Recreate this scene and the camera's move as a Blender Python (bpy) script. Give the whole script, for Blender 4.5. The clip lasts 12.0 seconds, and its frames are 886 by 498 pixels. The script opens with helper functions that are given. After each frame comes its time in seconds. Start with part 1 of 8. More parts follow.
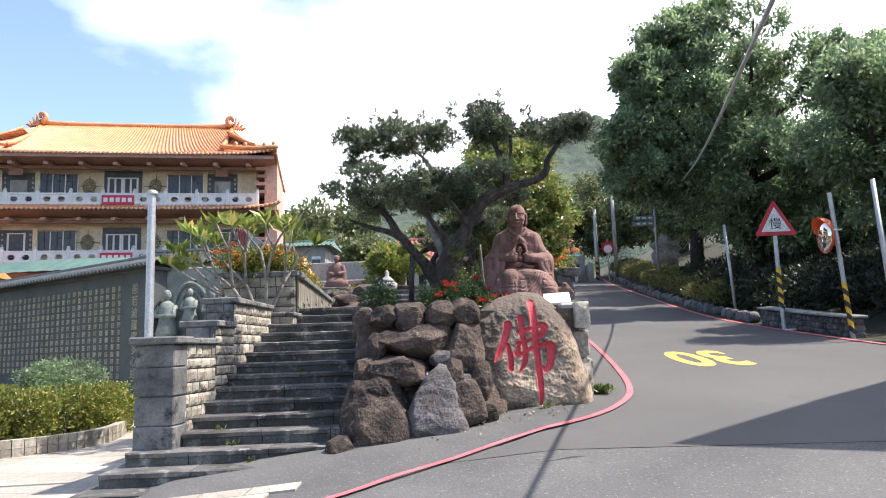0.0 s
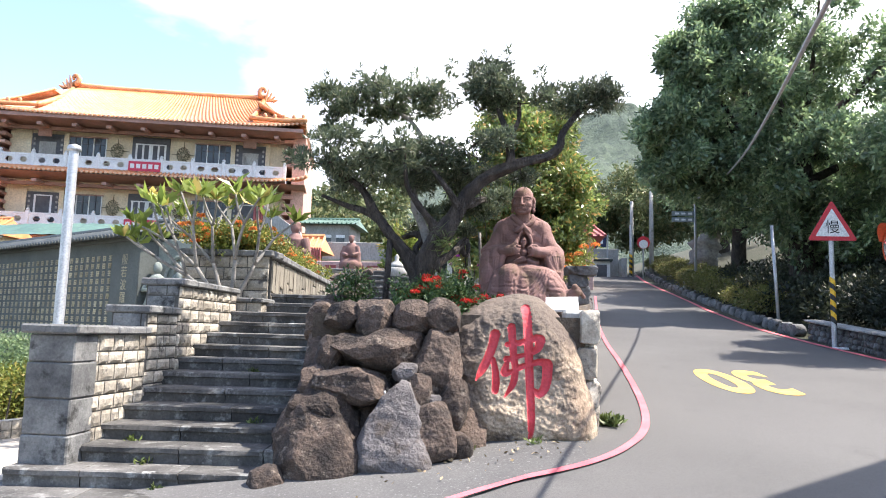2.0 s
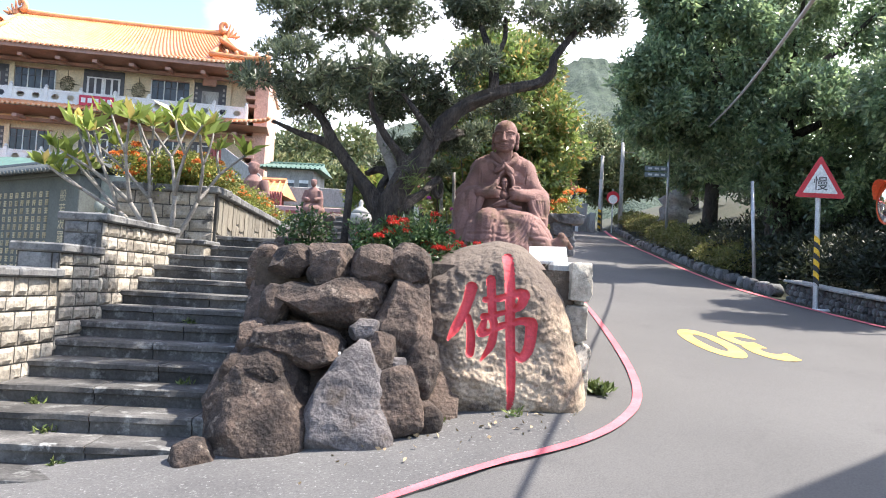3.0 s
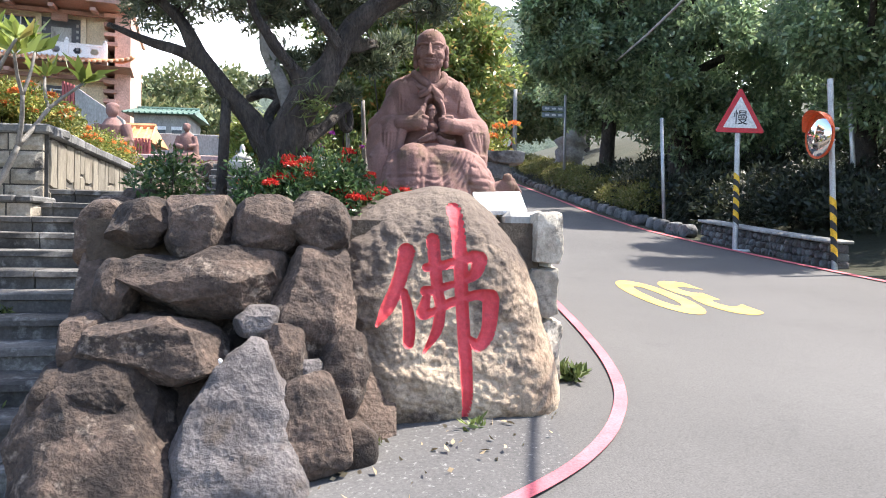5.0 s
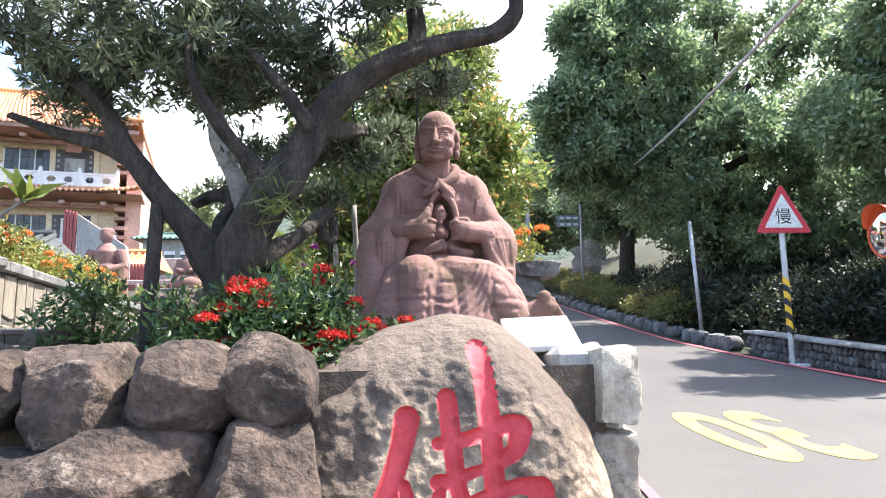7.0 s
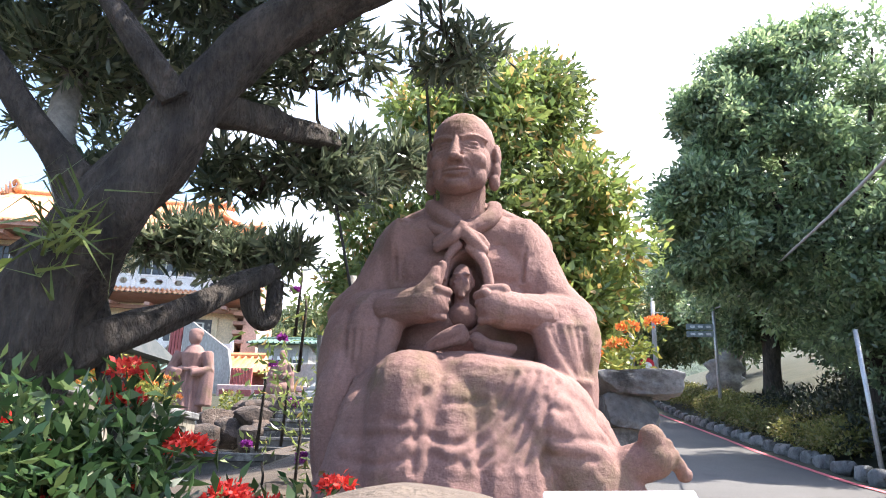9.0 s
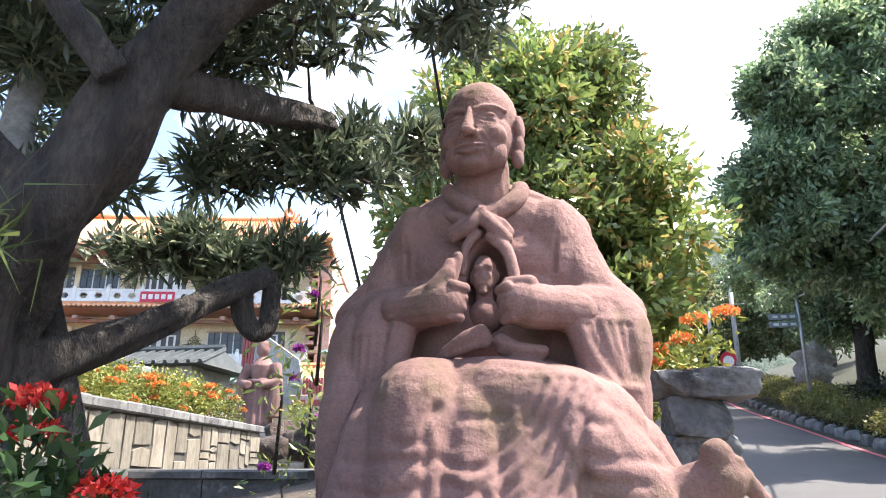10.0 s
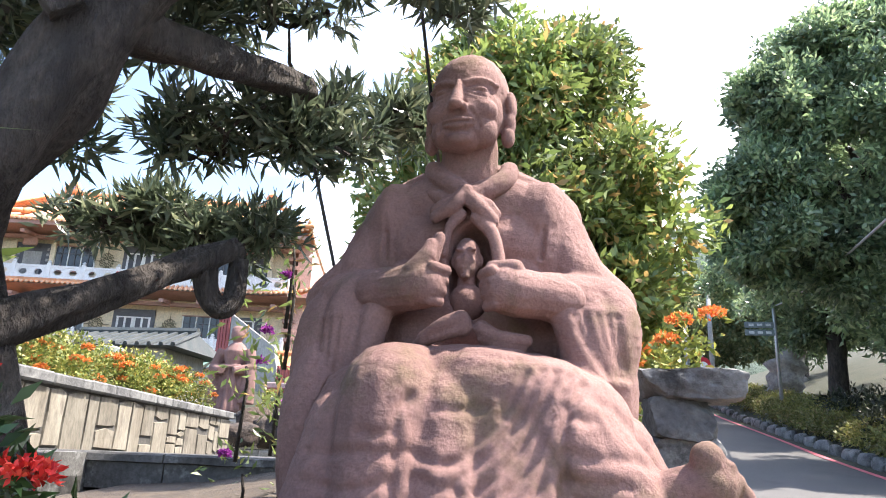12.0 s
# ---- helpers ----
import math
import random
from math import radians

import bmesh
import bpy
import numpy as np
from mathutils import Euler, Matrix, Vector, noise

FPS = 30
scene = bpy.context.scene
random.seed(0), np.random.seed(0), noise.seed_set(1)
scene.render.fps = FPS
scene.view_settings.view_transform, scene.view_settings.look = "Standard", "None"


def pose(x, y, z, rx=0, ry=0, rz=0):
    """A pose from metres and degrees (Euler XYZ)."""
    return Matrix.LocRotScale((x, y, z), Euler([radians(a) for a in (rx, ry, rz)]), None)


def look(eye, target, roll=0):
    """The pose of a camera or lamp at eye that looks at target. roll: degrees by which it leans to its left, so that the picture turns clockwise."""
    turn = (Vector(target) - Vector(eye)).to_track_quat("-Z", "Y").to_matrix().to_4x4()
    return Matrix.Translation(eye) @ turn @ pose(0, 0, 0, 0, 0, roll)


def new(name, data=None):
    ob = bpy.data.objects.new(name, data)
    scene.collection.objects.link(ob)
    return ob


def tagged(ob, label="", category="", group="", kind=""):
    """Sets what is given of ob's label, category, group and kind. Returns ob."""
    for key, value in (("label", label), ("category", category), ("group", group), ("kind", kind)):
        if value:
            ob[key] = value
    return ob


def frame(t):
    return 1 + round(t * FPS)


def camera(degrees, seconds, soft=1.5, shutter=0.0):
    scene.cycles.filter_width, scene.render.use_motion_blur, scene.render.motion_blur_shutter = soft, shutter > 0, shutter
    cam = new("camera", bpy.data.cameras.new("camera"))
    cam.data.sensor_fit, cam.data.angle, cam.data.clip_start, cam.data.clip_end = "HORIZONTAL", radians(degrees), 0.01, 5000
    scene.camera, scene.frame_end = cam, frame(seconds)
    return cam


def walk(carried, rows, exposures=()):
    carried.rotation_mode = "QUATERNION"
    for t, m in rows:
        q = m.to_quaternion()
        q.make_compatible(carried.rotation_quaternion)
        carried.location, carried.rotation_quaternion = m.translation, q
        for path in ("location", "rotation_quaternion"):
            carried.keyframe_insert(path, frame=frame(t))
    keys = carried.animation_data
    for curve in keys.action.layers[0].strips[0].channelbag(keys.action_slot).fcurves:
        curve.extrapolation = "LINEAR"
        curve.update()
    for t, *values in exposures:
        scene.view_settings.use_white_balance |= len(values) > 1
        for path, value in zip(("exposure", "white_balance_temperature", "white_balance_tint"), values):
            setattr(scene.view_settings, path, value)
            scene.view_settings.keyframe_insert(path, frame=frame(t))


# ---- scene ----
cam = camera(63.6, 12.0, soft=1.0)
PATH = [
    (0, (0.37, 1.072, 1.565), (0.264, 3.05, 1.842), -1.9),
    (0.5, (0.589, 1.399, 1.576), (0.523, 3.391, 1.743), 0.1),
    (1, (0.681, 1.756, 1.689), (0.713, 3.747, 1.88), -0.6),
    (1.5, (0.767, 2.193, 1.729), (0.505, 4.157, 2.005), 1.7),
    (2, (0.788, 2.583, 1.793), (0.582, 4.558, 2.027), 1.7),
    (2.5, (0.78, 3.025, 1.859), (0.576, 5.004, 2.059), -1.7),
    (3, (0.668, 3.514, 1.798), (0.563, 5.509, 1.901), 3.1),
    (3.2, (0.625, 3.659, 1.844), (0.564, 5.658, 1.819), 2.7),
    (4.8, (0.431, 4.815, 1.839), (0.601, 6.808, 1.838), -0.5),
    (5, (0.418, 4.966, 1.876), (0.627, 6.955, 1.842), 1.0),
    (5.5, (0.309, 5.275, 1.914), (0.519, 7.263, 1.946), 1.7),
    (6, (0.372, 5.491, 1.929), (0.548, 7.47, 2.159), 0.3),
    (6.5, (0.488, 5.814, 1.965), (0.605, 7.786, 2.281), -0.8),
    (7, (0.542, 6.219, 2.018), (0.709, 8.192, 2.303), -1.0),
    (7.5, (0.671, 6.645, 2.076), (0.695, 8.618, 2.406), -2.8),
    (7.7, (0.682, 6.837, 2.074), (0.758, 8.793, 2.483), -1.6),
    (9.3, (1.07, 8.002, 2.224), (0.802, 9.893, 2.817), 1.3),
    (9.5, (1.1, 8.063, 2.23), (0.777, 9.943, 2.832), 0.6),
    (10, (1.101, 8.193, 2.261), (0.738, 10.07, 2.849), 0.2),
    (10.5, (1.113, 8.248, 2.254), (0.763, 10.133, 2.824), 1.9),
    (11, (1.099, 8.259, 2.265), (0.775, 10.135, 2.876), 0.0),
    (11.5, (1.084, 8.296, 2.261), (0.794, 10.208, 2.774), -0.0),
    (12, (1.08, 8.317, 2.261), (0.767, 10.207, 2.836), 2.4),
]
walk(cam, [(t, look(eye, target, roll)) for t, eye, target, roll in PATH],
     exposures=[(0.0, 0.92), (0.5, 1.15), (1.0, 1.30), (2.5, 1.42), (5.5, 1.60), (7.5, 1.88), (9.5, 1.76), (12.0, 1.74)])

# ---- sky and sun ----
SUN = Vector((0.50, 0.09, 0.86)).normalized()
world = bpy.data.worlds.new("sky")
scene.world = world
world.use_nodes = True
wn, wl = world.node_tree.nodes, world.node_tree.links
wn.clear()
sky = wn.new("ShaderNodeTexSky")
sky.sky_type, sky.sun_disc = "NISHITA", False
sky.sun_elevation = math.asin(SUN.z)
sky.sun_rotation = math.atan2(SUN.x, SUN.y)
sky.air_density, sky.dust_density, sky.ozone_density = 1.0, 1.5, 1.5
wtc = wn.new("ShaderNodeTexCoord")
wmap = wn.new("ShaderNodeMapping")
wmap.inputs["Scale"].default_value = (1.0, 1.0, 2.6)
cloud = wn.new("ShaderNodeTexNoise")
cloud.inputs["Scale"].default_value, cloud.inputs["Detail"].default_value = 1.7, 9
cloud.inputs["Roughness"].default_value, cloud.inputs["Distortion"].default_value = 0.50, 0.15
ramp = wn.new("ShaderNodeValToRGB")
ramp.color_ramp.elements[0].position, ramp.color_ramp.elements[1].position = 0.44, 0.98
# thicker, brighter haze towards the sun
sdir = wn.new("ShaderNodeVectorMath")
sdir.operation = "DOT_PRODUCT"
sdir.inputs[1].default_value = Vector((0.42, 0.80, 0.42)).normalized()
near = wn.new("ShaderNodeMapRange")
for k, v in (("From Min", 0.55), ("From Max", 1.0), ("To Min", -0.16), ("To Max", 0.18)):
    near.inputs[k].default_value = v
addn = wn.new("ShaderNodeMath")
addn.operation = "ADD"
cmix = wn.new("ShaderNodeMixRGB")
cmix.inputs["Color2"].default_value = (18.2, 17.6, 17.5, 1)
gain = wn.new("ShaderNodeMixRGB")
gain.blend_type = "MULTIPLY"
gain.inputs["Fac"].default_value = 1.0
gain.inputs["Color2"].default_value = (1.15, 1.12, 1.14, 1)
bg = wn.new("ShaderNodeBackground")
bg.inputs["Strength"].default_value = 0.15
wout = wn.new("ShaderNodeOutputWorld")
wl.new(wtc.outputs["Generated"], wmap.inputs["Vector"])
wl.new(wmap.outputs["Vector"], cloud.inputs["Vector"])
wl.new(wtc.outputs["Generated"], sdir.inputs[0])
wl.new(sdir.outputs["Value"], near.inputs["Value"])
wl.new(cloud.outputs["Fac"], addn.inputs[0])
wl.new(near.outputs["Result"], addn.inputs[1])
wl.new(addn.outputs["Value"], ramp.inputs["Fac"])
wl.new(ramp.outputs["Color"], cmix.inputs["Fac"])
wl.new(sky.outputs["Color"], gain.inputs["Color1"])
wl.new(gain.outputs["Color"], cmix.inputs["Color1"])
wl.new(cmix.outputs["Color"], bg.inputs["Color"])
wl.new(bg.outputs["Background"], wout.inputs["Surface"])
sun = new("sun", bpy.data.lights.new("sun", "SUN"))
sun.data.energy, sun.data.angle, sun.data.color = 4.8, radians(0.6), (1.0, 0.925, 0.85)
sun.matrix_world = look((0, 0, 40), Vector((0, 0, 40)) - SUN)

# ---- materials ----
def ramp_node(nt, stops):
    r = nt.nodes.new("ShaderNodeValToRGB")
    els = r.color_ramp.elements
    while len(els) < len(stops):
        els.new(0.5)
    for e, (p, c) in zip(els, stops):
        e.position, e.color = p, (*c, 1)
    return r


def surf(name, c1, c2, big=1.2, fine=25.0, rough=0.85, bump=0.3, c3=None, spot=(0.58, 0.68), spot_scale=4.0, vary=0.15,
         local=False, metal=0.0, stretch=(1, 1, 1), depth=0.01, fine_amount=0.35):
    """A worn surface: two colours in broad patches, fine grain, spots of a third colour and relief."""
    m = bpy.data.materials.new(name)
    m.use_nodes = True
    nt = m.node_tree
    nd, lk = nt.nodes, nt.links
    b = nd["Principled BSDF"]
    if local:
        src = nd.new("ShaderNodeTexCoord").outputs["Object"]
    else:
        src = nd.new("ShaderNodeNewGeometry").outputs["Position"]
    mp = nd.new("ShaderNodeMapping")
    mp.inputs["Scale"].default_value = stretch
    lk.new(src, mp.inputs["Vector"])
    v = mp.outputs["Vector"]

    def nz(scale, detail, roughness=0.6):
        n = nd.new("ShaderNodeTexNoise")
        n.inputs["Scale"].default_value, n.inputs["Detail"].default_value = scale, detail
        n.inputs["Roughness"].default_value = roughness
        lk.new(v, n.inputs["Vector"])
        return n.outputs["Fac"]
    nb, nf = nz(big, 5), nz(fine, 6, 0.7)
    r1 = ramp_node(nt, [(0.35, c1), (0.65, c2)])
    lk.new(nb, r1.inputs["Fac"])
    col = r1.outputs["Color"]
    if c3:
        r3 = ramp_node(nt, [(spot[0], (0, 0, 0)), (spot[1], (1, 1, 1))])
        lk.new(nz(spot_scale, 8, 0.68), r3.inputs["Fac"])
        mx = nd.new("ShaderNodeMixRGB")
        mx.inputs["Color2"].default_value = (*c3, 1)
        lk.new(r3.outputs["Color"], mx.inputs["Fac"])
        lk.new(col, mx.inputs["Color1"])
        col = mx.outputs["Color"]
    rf = ramp_node(nt, [(0.3, (1 - fine_amount,) * 3), (0.7, (1 + fine_amount * 0.6,) * 3)])
    lk.new(nf, rf.inputs["Fac"])
    mf = nd.new("ShaderNodeMixRGB")
    mf.blend_type = "MULTIPLY"
    mf.inputs["Fac"].default_value = 1
    lk.new(col, mf.inputs["Color1"])
    lk.new(rf.outputs["Color"], mf.inputs["Color2"])
    col = mf.outputs["Color"]
    if vary:
        oi = nd.new("ShaderNodeObjectInfo")
        mr = nd.new("ShaderNodeMapRange")
        mr.inputs["To Min"].default_value, mr.inputs["To Max"].default_value = 1 - vary, 1 + vary
        lk.new(oi.outputs["Random"], mr.inputs["Value"])
        mv = nd.new("ShaderNodeVectorMath")
        mv.operation = "SCALE"
        lk.new(col, mv.inputs[0])
        lk.new(mr.outputs["Result"], mv.inputs["Scale"])
        col = mv.outputs["Vector"]
    lk.new(col, b.inputs["Base Color"])
    b.inputs["Roughness"].default_value, b.inputs["Metallic"].default_value = rough, metal
    if bump:
        ad = nd.new("ShaderNodeMath")
        ad.operation = "MULTIPLY_ADD"
        ad.inputs[1].default_value = 0.35
        lk.new(nf, ad.inputs[0])
        lk.new(nz(big * 5, 6), ad.inputs[2])
        bp = nd.new("ShaderNodeBump")
        bp.inputs["Strength"].default_value, bp.inputs["Distance"].default_value = bump, depth
        lk.new(ad.outputs["Value"], bp.inputs["Height"])
        lk.new(bp.outputs["Normal"], b.inputs["Normal"])
    return m


def leafy(name, c1, c2, c3=None, share=0.12, rough=0.45, trans=0.3, spec=0.4):
    """Leaves that differ one from another, and let some light through."""
    m = bpy.data.materials.new(name)
    m.use_nodes = True
    nt = m.node_tree
    nd, lk = nt.nodes, nt.links
    b, out = nd["Principled BSDF"], nd["Material Output"]
    g = nd.new("ShaderNodeNewGeometry")
    stops = [(0.0, c1), (0.8 if c3 else 1.0, c2)]
    if c3:
        stops = [(0.0, c1), (1 - share - 0.05, c2), (1 - share, c3)]
    r = ramp_node(nt, stops)
    lk.new(g.outputs["Random Per Island"], r.inputs["Fac"])
    n = nd.new("ShaderNodeTexNoise")
    n.inputs["Scale"].default_value = 1.3
    lk.new(g.outputs["Position"], n.inputs["Vector"])
    rn = ramp_node(nt, [(0.3, (0.65, 0.65, 0.65)), (0.7, (1.35, 1.35, 1.2))])
    lk.new(n.outputs["Fac"], rn.inputs["Fac"])
    mx = nd.new("ShaderNodeMixRGB")
    mx.blend_type = "MULTIPLY"
    mx.inputs["Fac"].default_value = 1
    lk.new(r.outputs["Color"], mx.inputs["Color1"])
    lk.new(rn.outputs["Color"], mx.inputs["Color2"])
    lk.new(mx.outputs["Color"], b.inputs["Base Color"])
    b.inputs["Roughness"].default_value = rough
    b.inputs["Specular IOR Level"].default_value = spec
    t = nd.new("ShaderNodeBsdfTranslucent")
    lk.new(mx.outputs["Color"], t.inputs["Color"])
    ms = nd.new("ShaderNodeMixShader")
    ms.inputs["Fac"].default_value = trans
    lk.new(b.outputs["BSDF"], ms.inputs[1])
    lk.new(t.outputs["BSDF"], ms.inputs[2])
    lk.new(ms.outputs["Shader"], out.inputs["Surface"])
    return m


M_ASPHALT = surf("asphalt", (0.080, 0.077, 0.074), (0.104, 0.100, 0.096), big=0.35, fine=110, rough=0.9, bump=0.5, vary=0,
                 c3=(0.067, 0.065, 0.063), spot=(0.58, 0.75), spot_scale=1.1, depth=0.006, fine_amount=0.5)
M_ASPHALT_OLD = surf("old_asphalt", (0.076, 0.074, 0.073), (0.112, 0.109, 0.105), big=0.8, fine=60, rough=0.95, bump=0.6, vary=0,
                     c3=(0.22, 0.215, 0.21), spot=(0.58, 0.66), spot_scale=40, depth=0.01)
M_RED = surf("red_road_paint", (0.50, 0.10, 0.12), (0.62, 0.16, 0.18), big=3, fine=70, rough=0.8, bump=0.2, vary=0,
             c3=(0.30, 0.16, 0.17), spot=(0.60, 0.72), spot_scale=18)
M_YELLOW = surf("yellow_road_paint", (0.64, 0.38, 0.06), (0.72, 0.46, 0.11), big=3, fine=70, rough=0.8, bump=0.2, vary=0,
                c3=(0.35, 0.28, 0.16), spot=(0.60, 0.72), spot_scale=14)
M_STEP = surf("dark_step_stone", (0.045, 0.043, 0.040), (0.125, 0.12, 0.112), big=2.5, fine=40, rough=0.9, bump=0.6, depth=0.012,
              c3=(0.26, 0.26, 0.245), spot=(0.54, 0.68), spot_scale=7, vary=0.25)
M_DARKSTONE = surf("weathered_cap_stone", (0.10, 0.10, 0.10), (0.21, 0.21, 0.20), big=4, fine=45, rough=0.95, bump=0.7, depth=0.012,
                   c3=(0.035, 0.035, 0.033), spot=(0.53, 0.66), spot_scale=6, vary=0.2)
M_BLOCK = surf("pale_wall_stone", (0.27, 0.236, 0.185), (0.44, 0.40, 0.33), big=3.5, fine=30, rough=0.9, bump=0.8, depth=0.02,
               c3=(0.08, 0.074, 0.066), spot=(0.56, 0.66), spot_scale=6, vary=0.28)
M_CRAZY = surf("crazy_paving_stone", (0.15, 0.13, 0.098), (0.235, 0.213, 0.168), big=2.6, fine=30, rough=0.9, bump=0.6,
               c3=(0.10, 0.085, 0.068), spot=(0.54, 0.66), spot_scale=4.5, vary=0.22, stretch=(1, 1, 0.35))
M_MORTAR = surf("mortar", (0.05, 0.047, 0.042), (0.10, 0.095, 0.085), big=4, fine=40, rough=0.95, bump=0.4, vary=0)
M_PLAZA = surf("pale_paving_stone", (0.31, 0.28, 0.235), (0.40, 0.365, 0.31), big=1.5, fine=35, rough=0.75, bump=0.25, vary=0.12,
               c3=(0.27, 0.24, 0.20), spot=(0.56, 0.7), spot_scale=4)
M_SOIL = surf("soil", (0.06, 0.045, 0.035), (0.11, 0.085, 0.06), big=3, fine=30, rough=1, bump=0.8, vary=0, depth=0.03)
# dark soil, coloured darker still to carry the bank's deep shade
M_EARTH = surf("grassy_ground", (0.022, 0.028, 0.013), (0.045, 0.045, 0.025), big=0.7, fine=18, rough=1, bump=0.8, vary=0, depth=0.03,
               c3=(0.06, 0.05, 0.035), spot=(0.55, 0.7), spot_scale=2)
M_ROCK_BROWN = surf("brown_boulder", (0.024, 0.018, 0.015), (0.118, 0.083, 0.063), big=4.5, fine=42, rough=0.93, bump=1.0, depth=0.035,
                    c3=(0.235, 0.19, 0.15), spot=(0.58, 0.68), spot_scale=8.5, vary=0.35, fine_amount=0.6)
M_ROCK_GREY = surf("grey_boulder", (0.085, 0.075, 0.073), (0.165, 0.148, 0.143), big=4.0, fine=40, rough=0.93, bump=1.0, depth=0.025,
                   c3=(0.06, 0.045, 0.034), spot=(0.55, 0.7), spot_scale=5, vary=0.1, fine_amount=0.5)
M_ROCK_PALE = surf("pale_carved_rock", (0.225, 0.158, 0.108), (0.47, 0.375, 0.27), big=2.3, fine=34, rough=0.93, bump=1.0, depth=0.03,
                   c3=(0.075, 0.056, 0.046), spot=(0.54, 0.66), spot_scale=2.6, vary=0, fine_amount=0.5)


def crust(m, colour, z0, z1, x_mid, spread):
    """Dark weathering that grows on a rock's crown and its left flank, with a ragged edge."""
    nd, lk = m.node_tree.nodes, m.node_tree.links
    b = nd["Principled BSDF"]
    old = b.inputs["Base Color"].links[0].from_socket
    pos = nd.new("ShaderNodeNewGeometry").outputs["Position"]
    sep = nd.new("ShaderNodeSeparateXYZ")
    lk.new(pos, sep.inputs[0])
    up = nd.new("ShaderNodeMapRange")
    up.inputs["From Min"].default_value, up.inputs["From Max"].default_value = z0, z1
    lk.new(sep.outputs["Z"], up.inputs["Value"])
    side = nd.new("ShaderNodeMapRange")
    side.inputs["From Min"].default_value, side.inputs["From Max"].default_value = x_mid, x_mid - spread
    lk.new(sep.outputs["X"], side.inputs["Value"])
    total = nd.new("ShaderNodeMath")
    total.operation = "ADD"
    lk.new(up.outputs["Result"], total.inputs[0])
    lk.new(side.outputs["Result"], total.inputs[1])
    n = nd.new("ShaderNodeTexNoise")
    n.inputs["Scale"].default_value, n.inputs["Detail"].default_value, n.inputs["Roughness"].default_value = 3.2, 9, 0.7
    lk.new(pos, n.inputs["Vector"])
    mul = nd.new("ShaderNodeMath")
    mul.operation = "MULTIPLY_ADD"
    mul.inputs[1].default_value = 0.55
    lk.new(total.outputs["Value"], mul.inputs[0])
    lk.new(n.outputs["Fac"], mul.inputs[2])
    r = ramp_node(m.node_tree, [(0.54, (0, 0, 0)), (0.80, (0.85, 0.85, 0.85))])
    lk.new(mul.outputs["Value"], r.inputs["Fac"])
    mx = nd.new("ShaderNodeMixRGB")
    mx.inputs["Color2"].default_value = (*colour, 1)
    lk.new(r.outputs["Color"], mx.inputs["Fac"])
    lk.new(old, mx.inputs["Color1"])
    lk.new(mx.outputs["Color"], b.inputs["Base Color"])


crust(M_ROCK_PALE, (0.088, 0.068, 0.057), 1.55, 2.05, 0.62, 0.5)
M_CARVED = surf("red_carving_paint", (0.50, 0.045, 0.055), (0.66, 0.085, 0.10), big=6, fine=50, rough=0.75, bump=0.5, vary=0,
                c3=(0.30, 0.04, 0.05), spot=(0.58, 0.72), spot_scale=12, fine_amount=0.2)
M_STATUE = surf("pink_sandstone", (0.175, 0.096, 0.083), (0.275, 0.158, 0.137), big=3.0, fine=150, rough=0.95, bump=1.0, depth=0.008, vary=0.06,
                c3=(0.15, 0.10, 0.062), spot=(0.53, 0.68), spot_scale=3.4, fine_amount=0.26)
M_PLAQUE = surf("white_marble_slab", (0.62, 0.62, 0.62), (0.72, 0.72, 0.71), big=5, fine=60, rough=0.5, bump=0.1, vary=0)
M_BARK = surf("dark_bark", (0.032, 0.026, 0.022), (0.09, 0.073, 0.06), big=14, fine=70, rough=0.95, bump=1.0, depth=0.04, vary=0,
              c3=(0.13, 0.112, 0.095), spot=(0.60, 0.70), spot_scale=9, stretch=(1, 1, 0.35), fine_amount=0.6)
M_BARK_PALE = surf("pale_bark", (0.16, 0.15, 0.135), (0.30, 0.28, 0.25), big=7, fine=50, rough=0.9, bump=0.6, vary=0)
M_GALV = surf("galvanised_steel", (0.42, 0.43, 0.44), (0.52, 0.53, 0.54), big=6, fine=60, rough=0.45, bump=0.1, metal=0.55, vary=0.1)
M_WHITE = surf("white_paint", (0.72, 0.72, 0.70), (0.80, 0.80, 0.78), big=3, fine=30, rough=0.6, bump=0.1, vary=0.05)
M_BLACK = surf("black_paint", (0.02, 0.02, 0.022), (0.035, 0.035, 0.038), big=3, fine=30, rough=0.6, bump=0.1, vary=0)
M_SIGNRED = surf("red_sign_paint", (0.52, 0.02, 0.035), (0.60, 0.03, 0.045), big=3, fine=30, rough=0.45, bump=0.05, vary=0)
M_SIGNYEL = surf("yellow_sign_paint", (0.85, 0.48, 0.02), (0.90, 0.55, 0.04), big=3, fine=30, rough=0.5, bump=0.05, vary=0)
M_ORANGE = surf("orange_mirror_hood", (0.75, 0.10, 0.03), (0.80, 0.14, 0.04), big=3, fine=30, rough=0.5, bump=0.05, vary=0)
M_ROOF = surf("orange_glazed_tile", (0.60, 0.24, 0.095), (0.72, 0.33, 0.15), big=1.5, fine=12, rough=0.4, bump=0.2, vary=0.06,
              c3=(0.55, 0.20, 0.06), spot=(0.6, 0.75), spot_scale=2)
M_ROOFEDGE = surf("pale_tile_ends", (0.62, 0.36, 0.22), (0.75, 0.48, 0.30), big=6, fine=30, rough=0.5, bump=0.2, vary=0)
M_CREAM = surf("cream_facade", (0.70, 0.58, 0.40), (0.78, 0.67, 0.48), big=1, fine=12, rough=0.85, bump=0.15, vary=0.04)
M_SALMON = surf("salmon_facade", (0.56, 0.33, 0.255), (0.66, 0.41, 0.33), big=1, fine=12, rough=0.85, bump=0.15, vary=0.08)
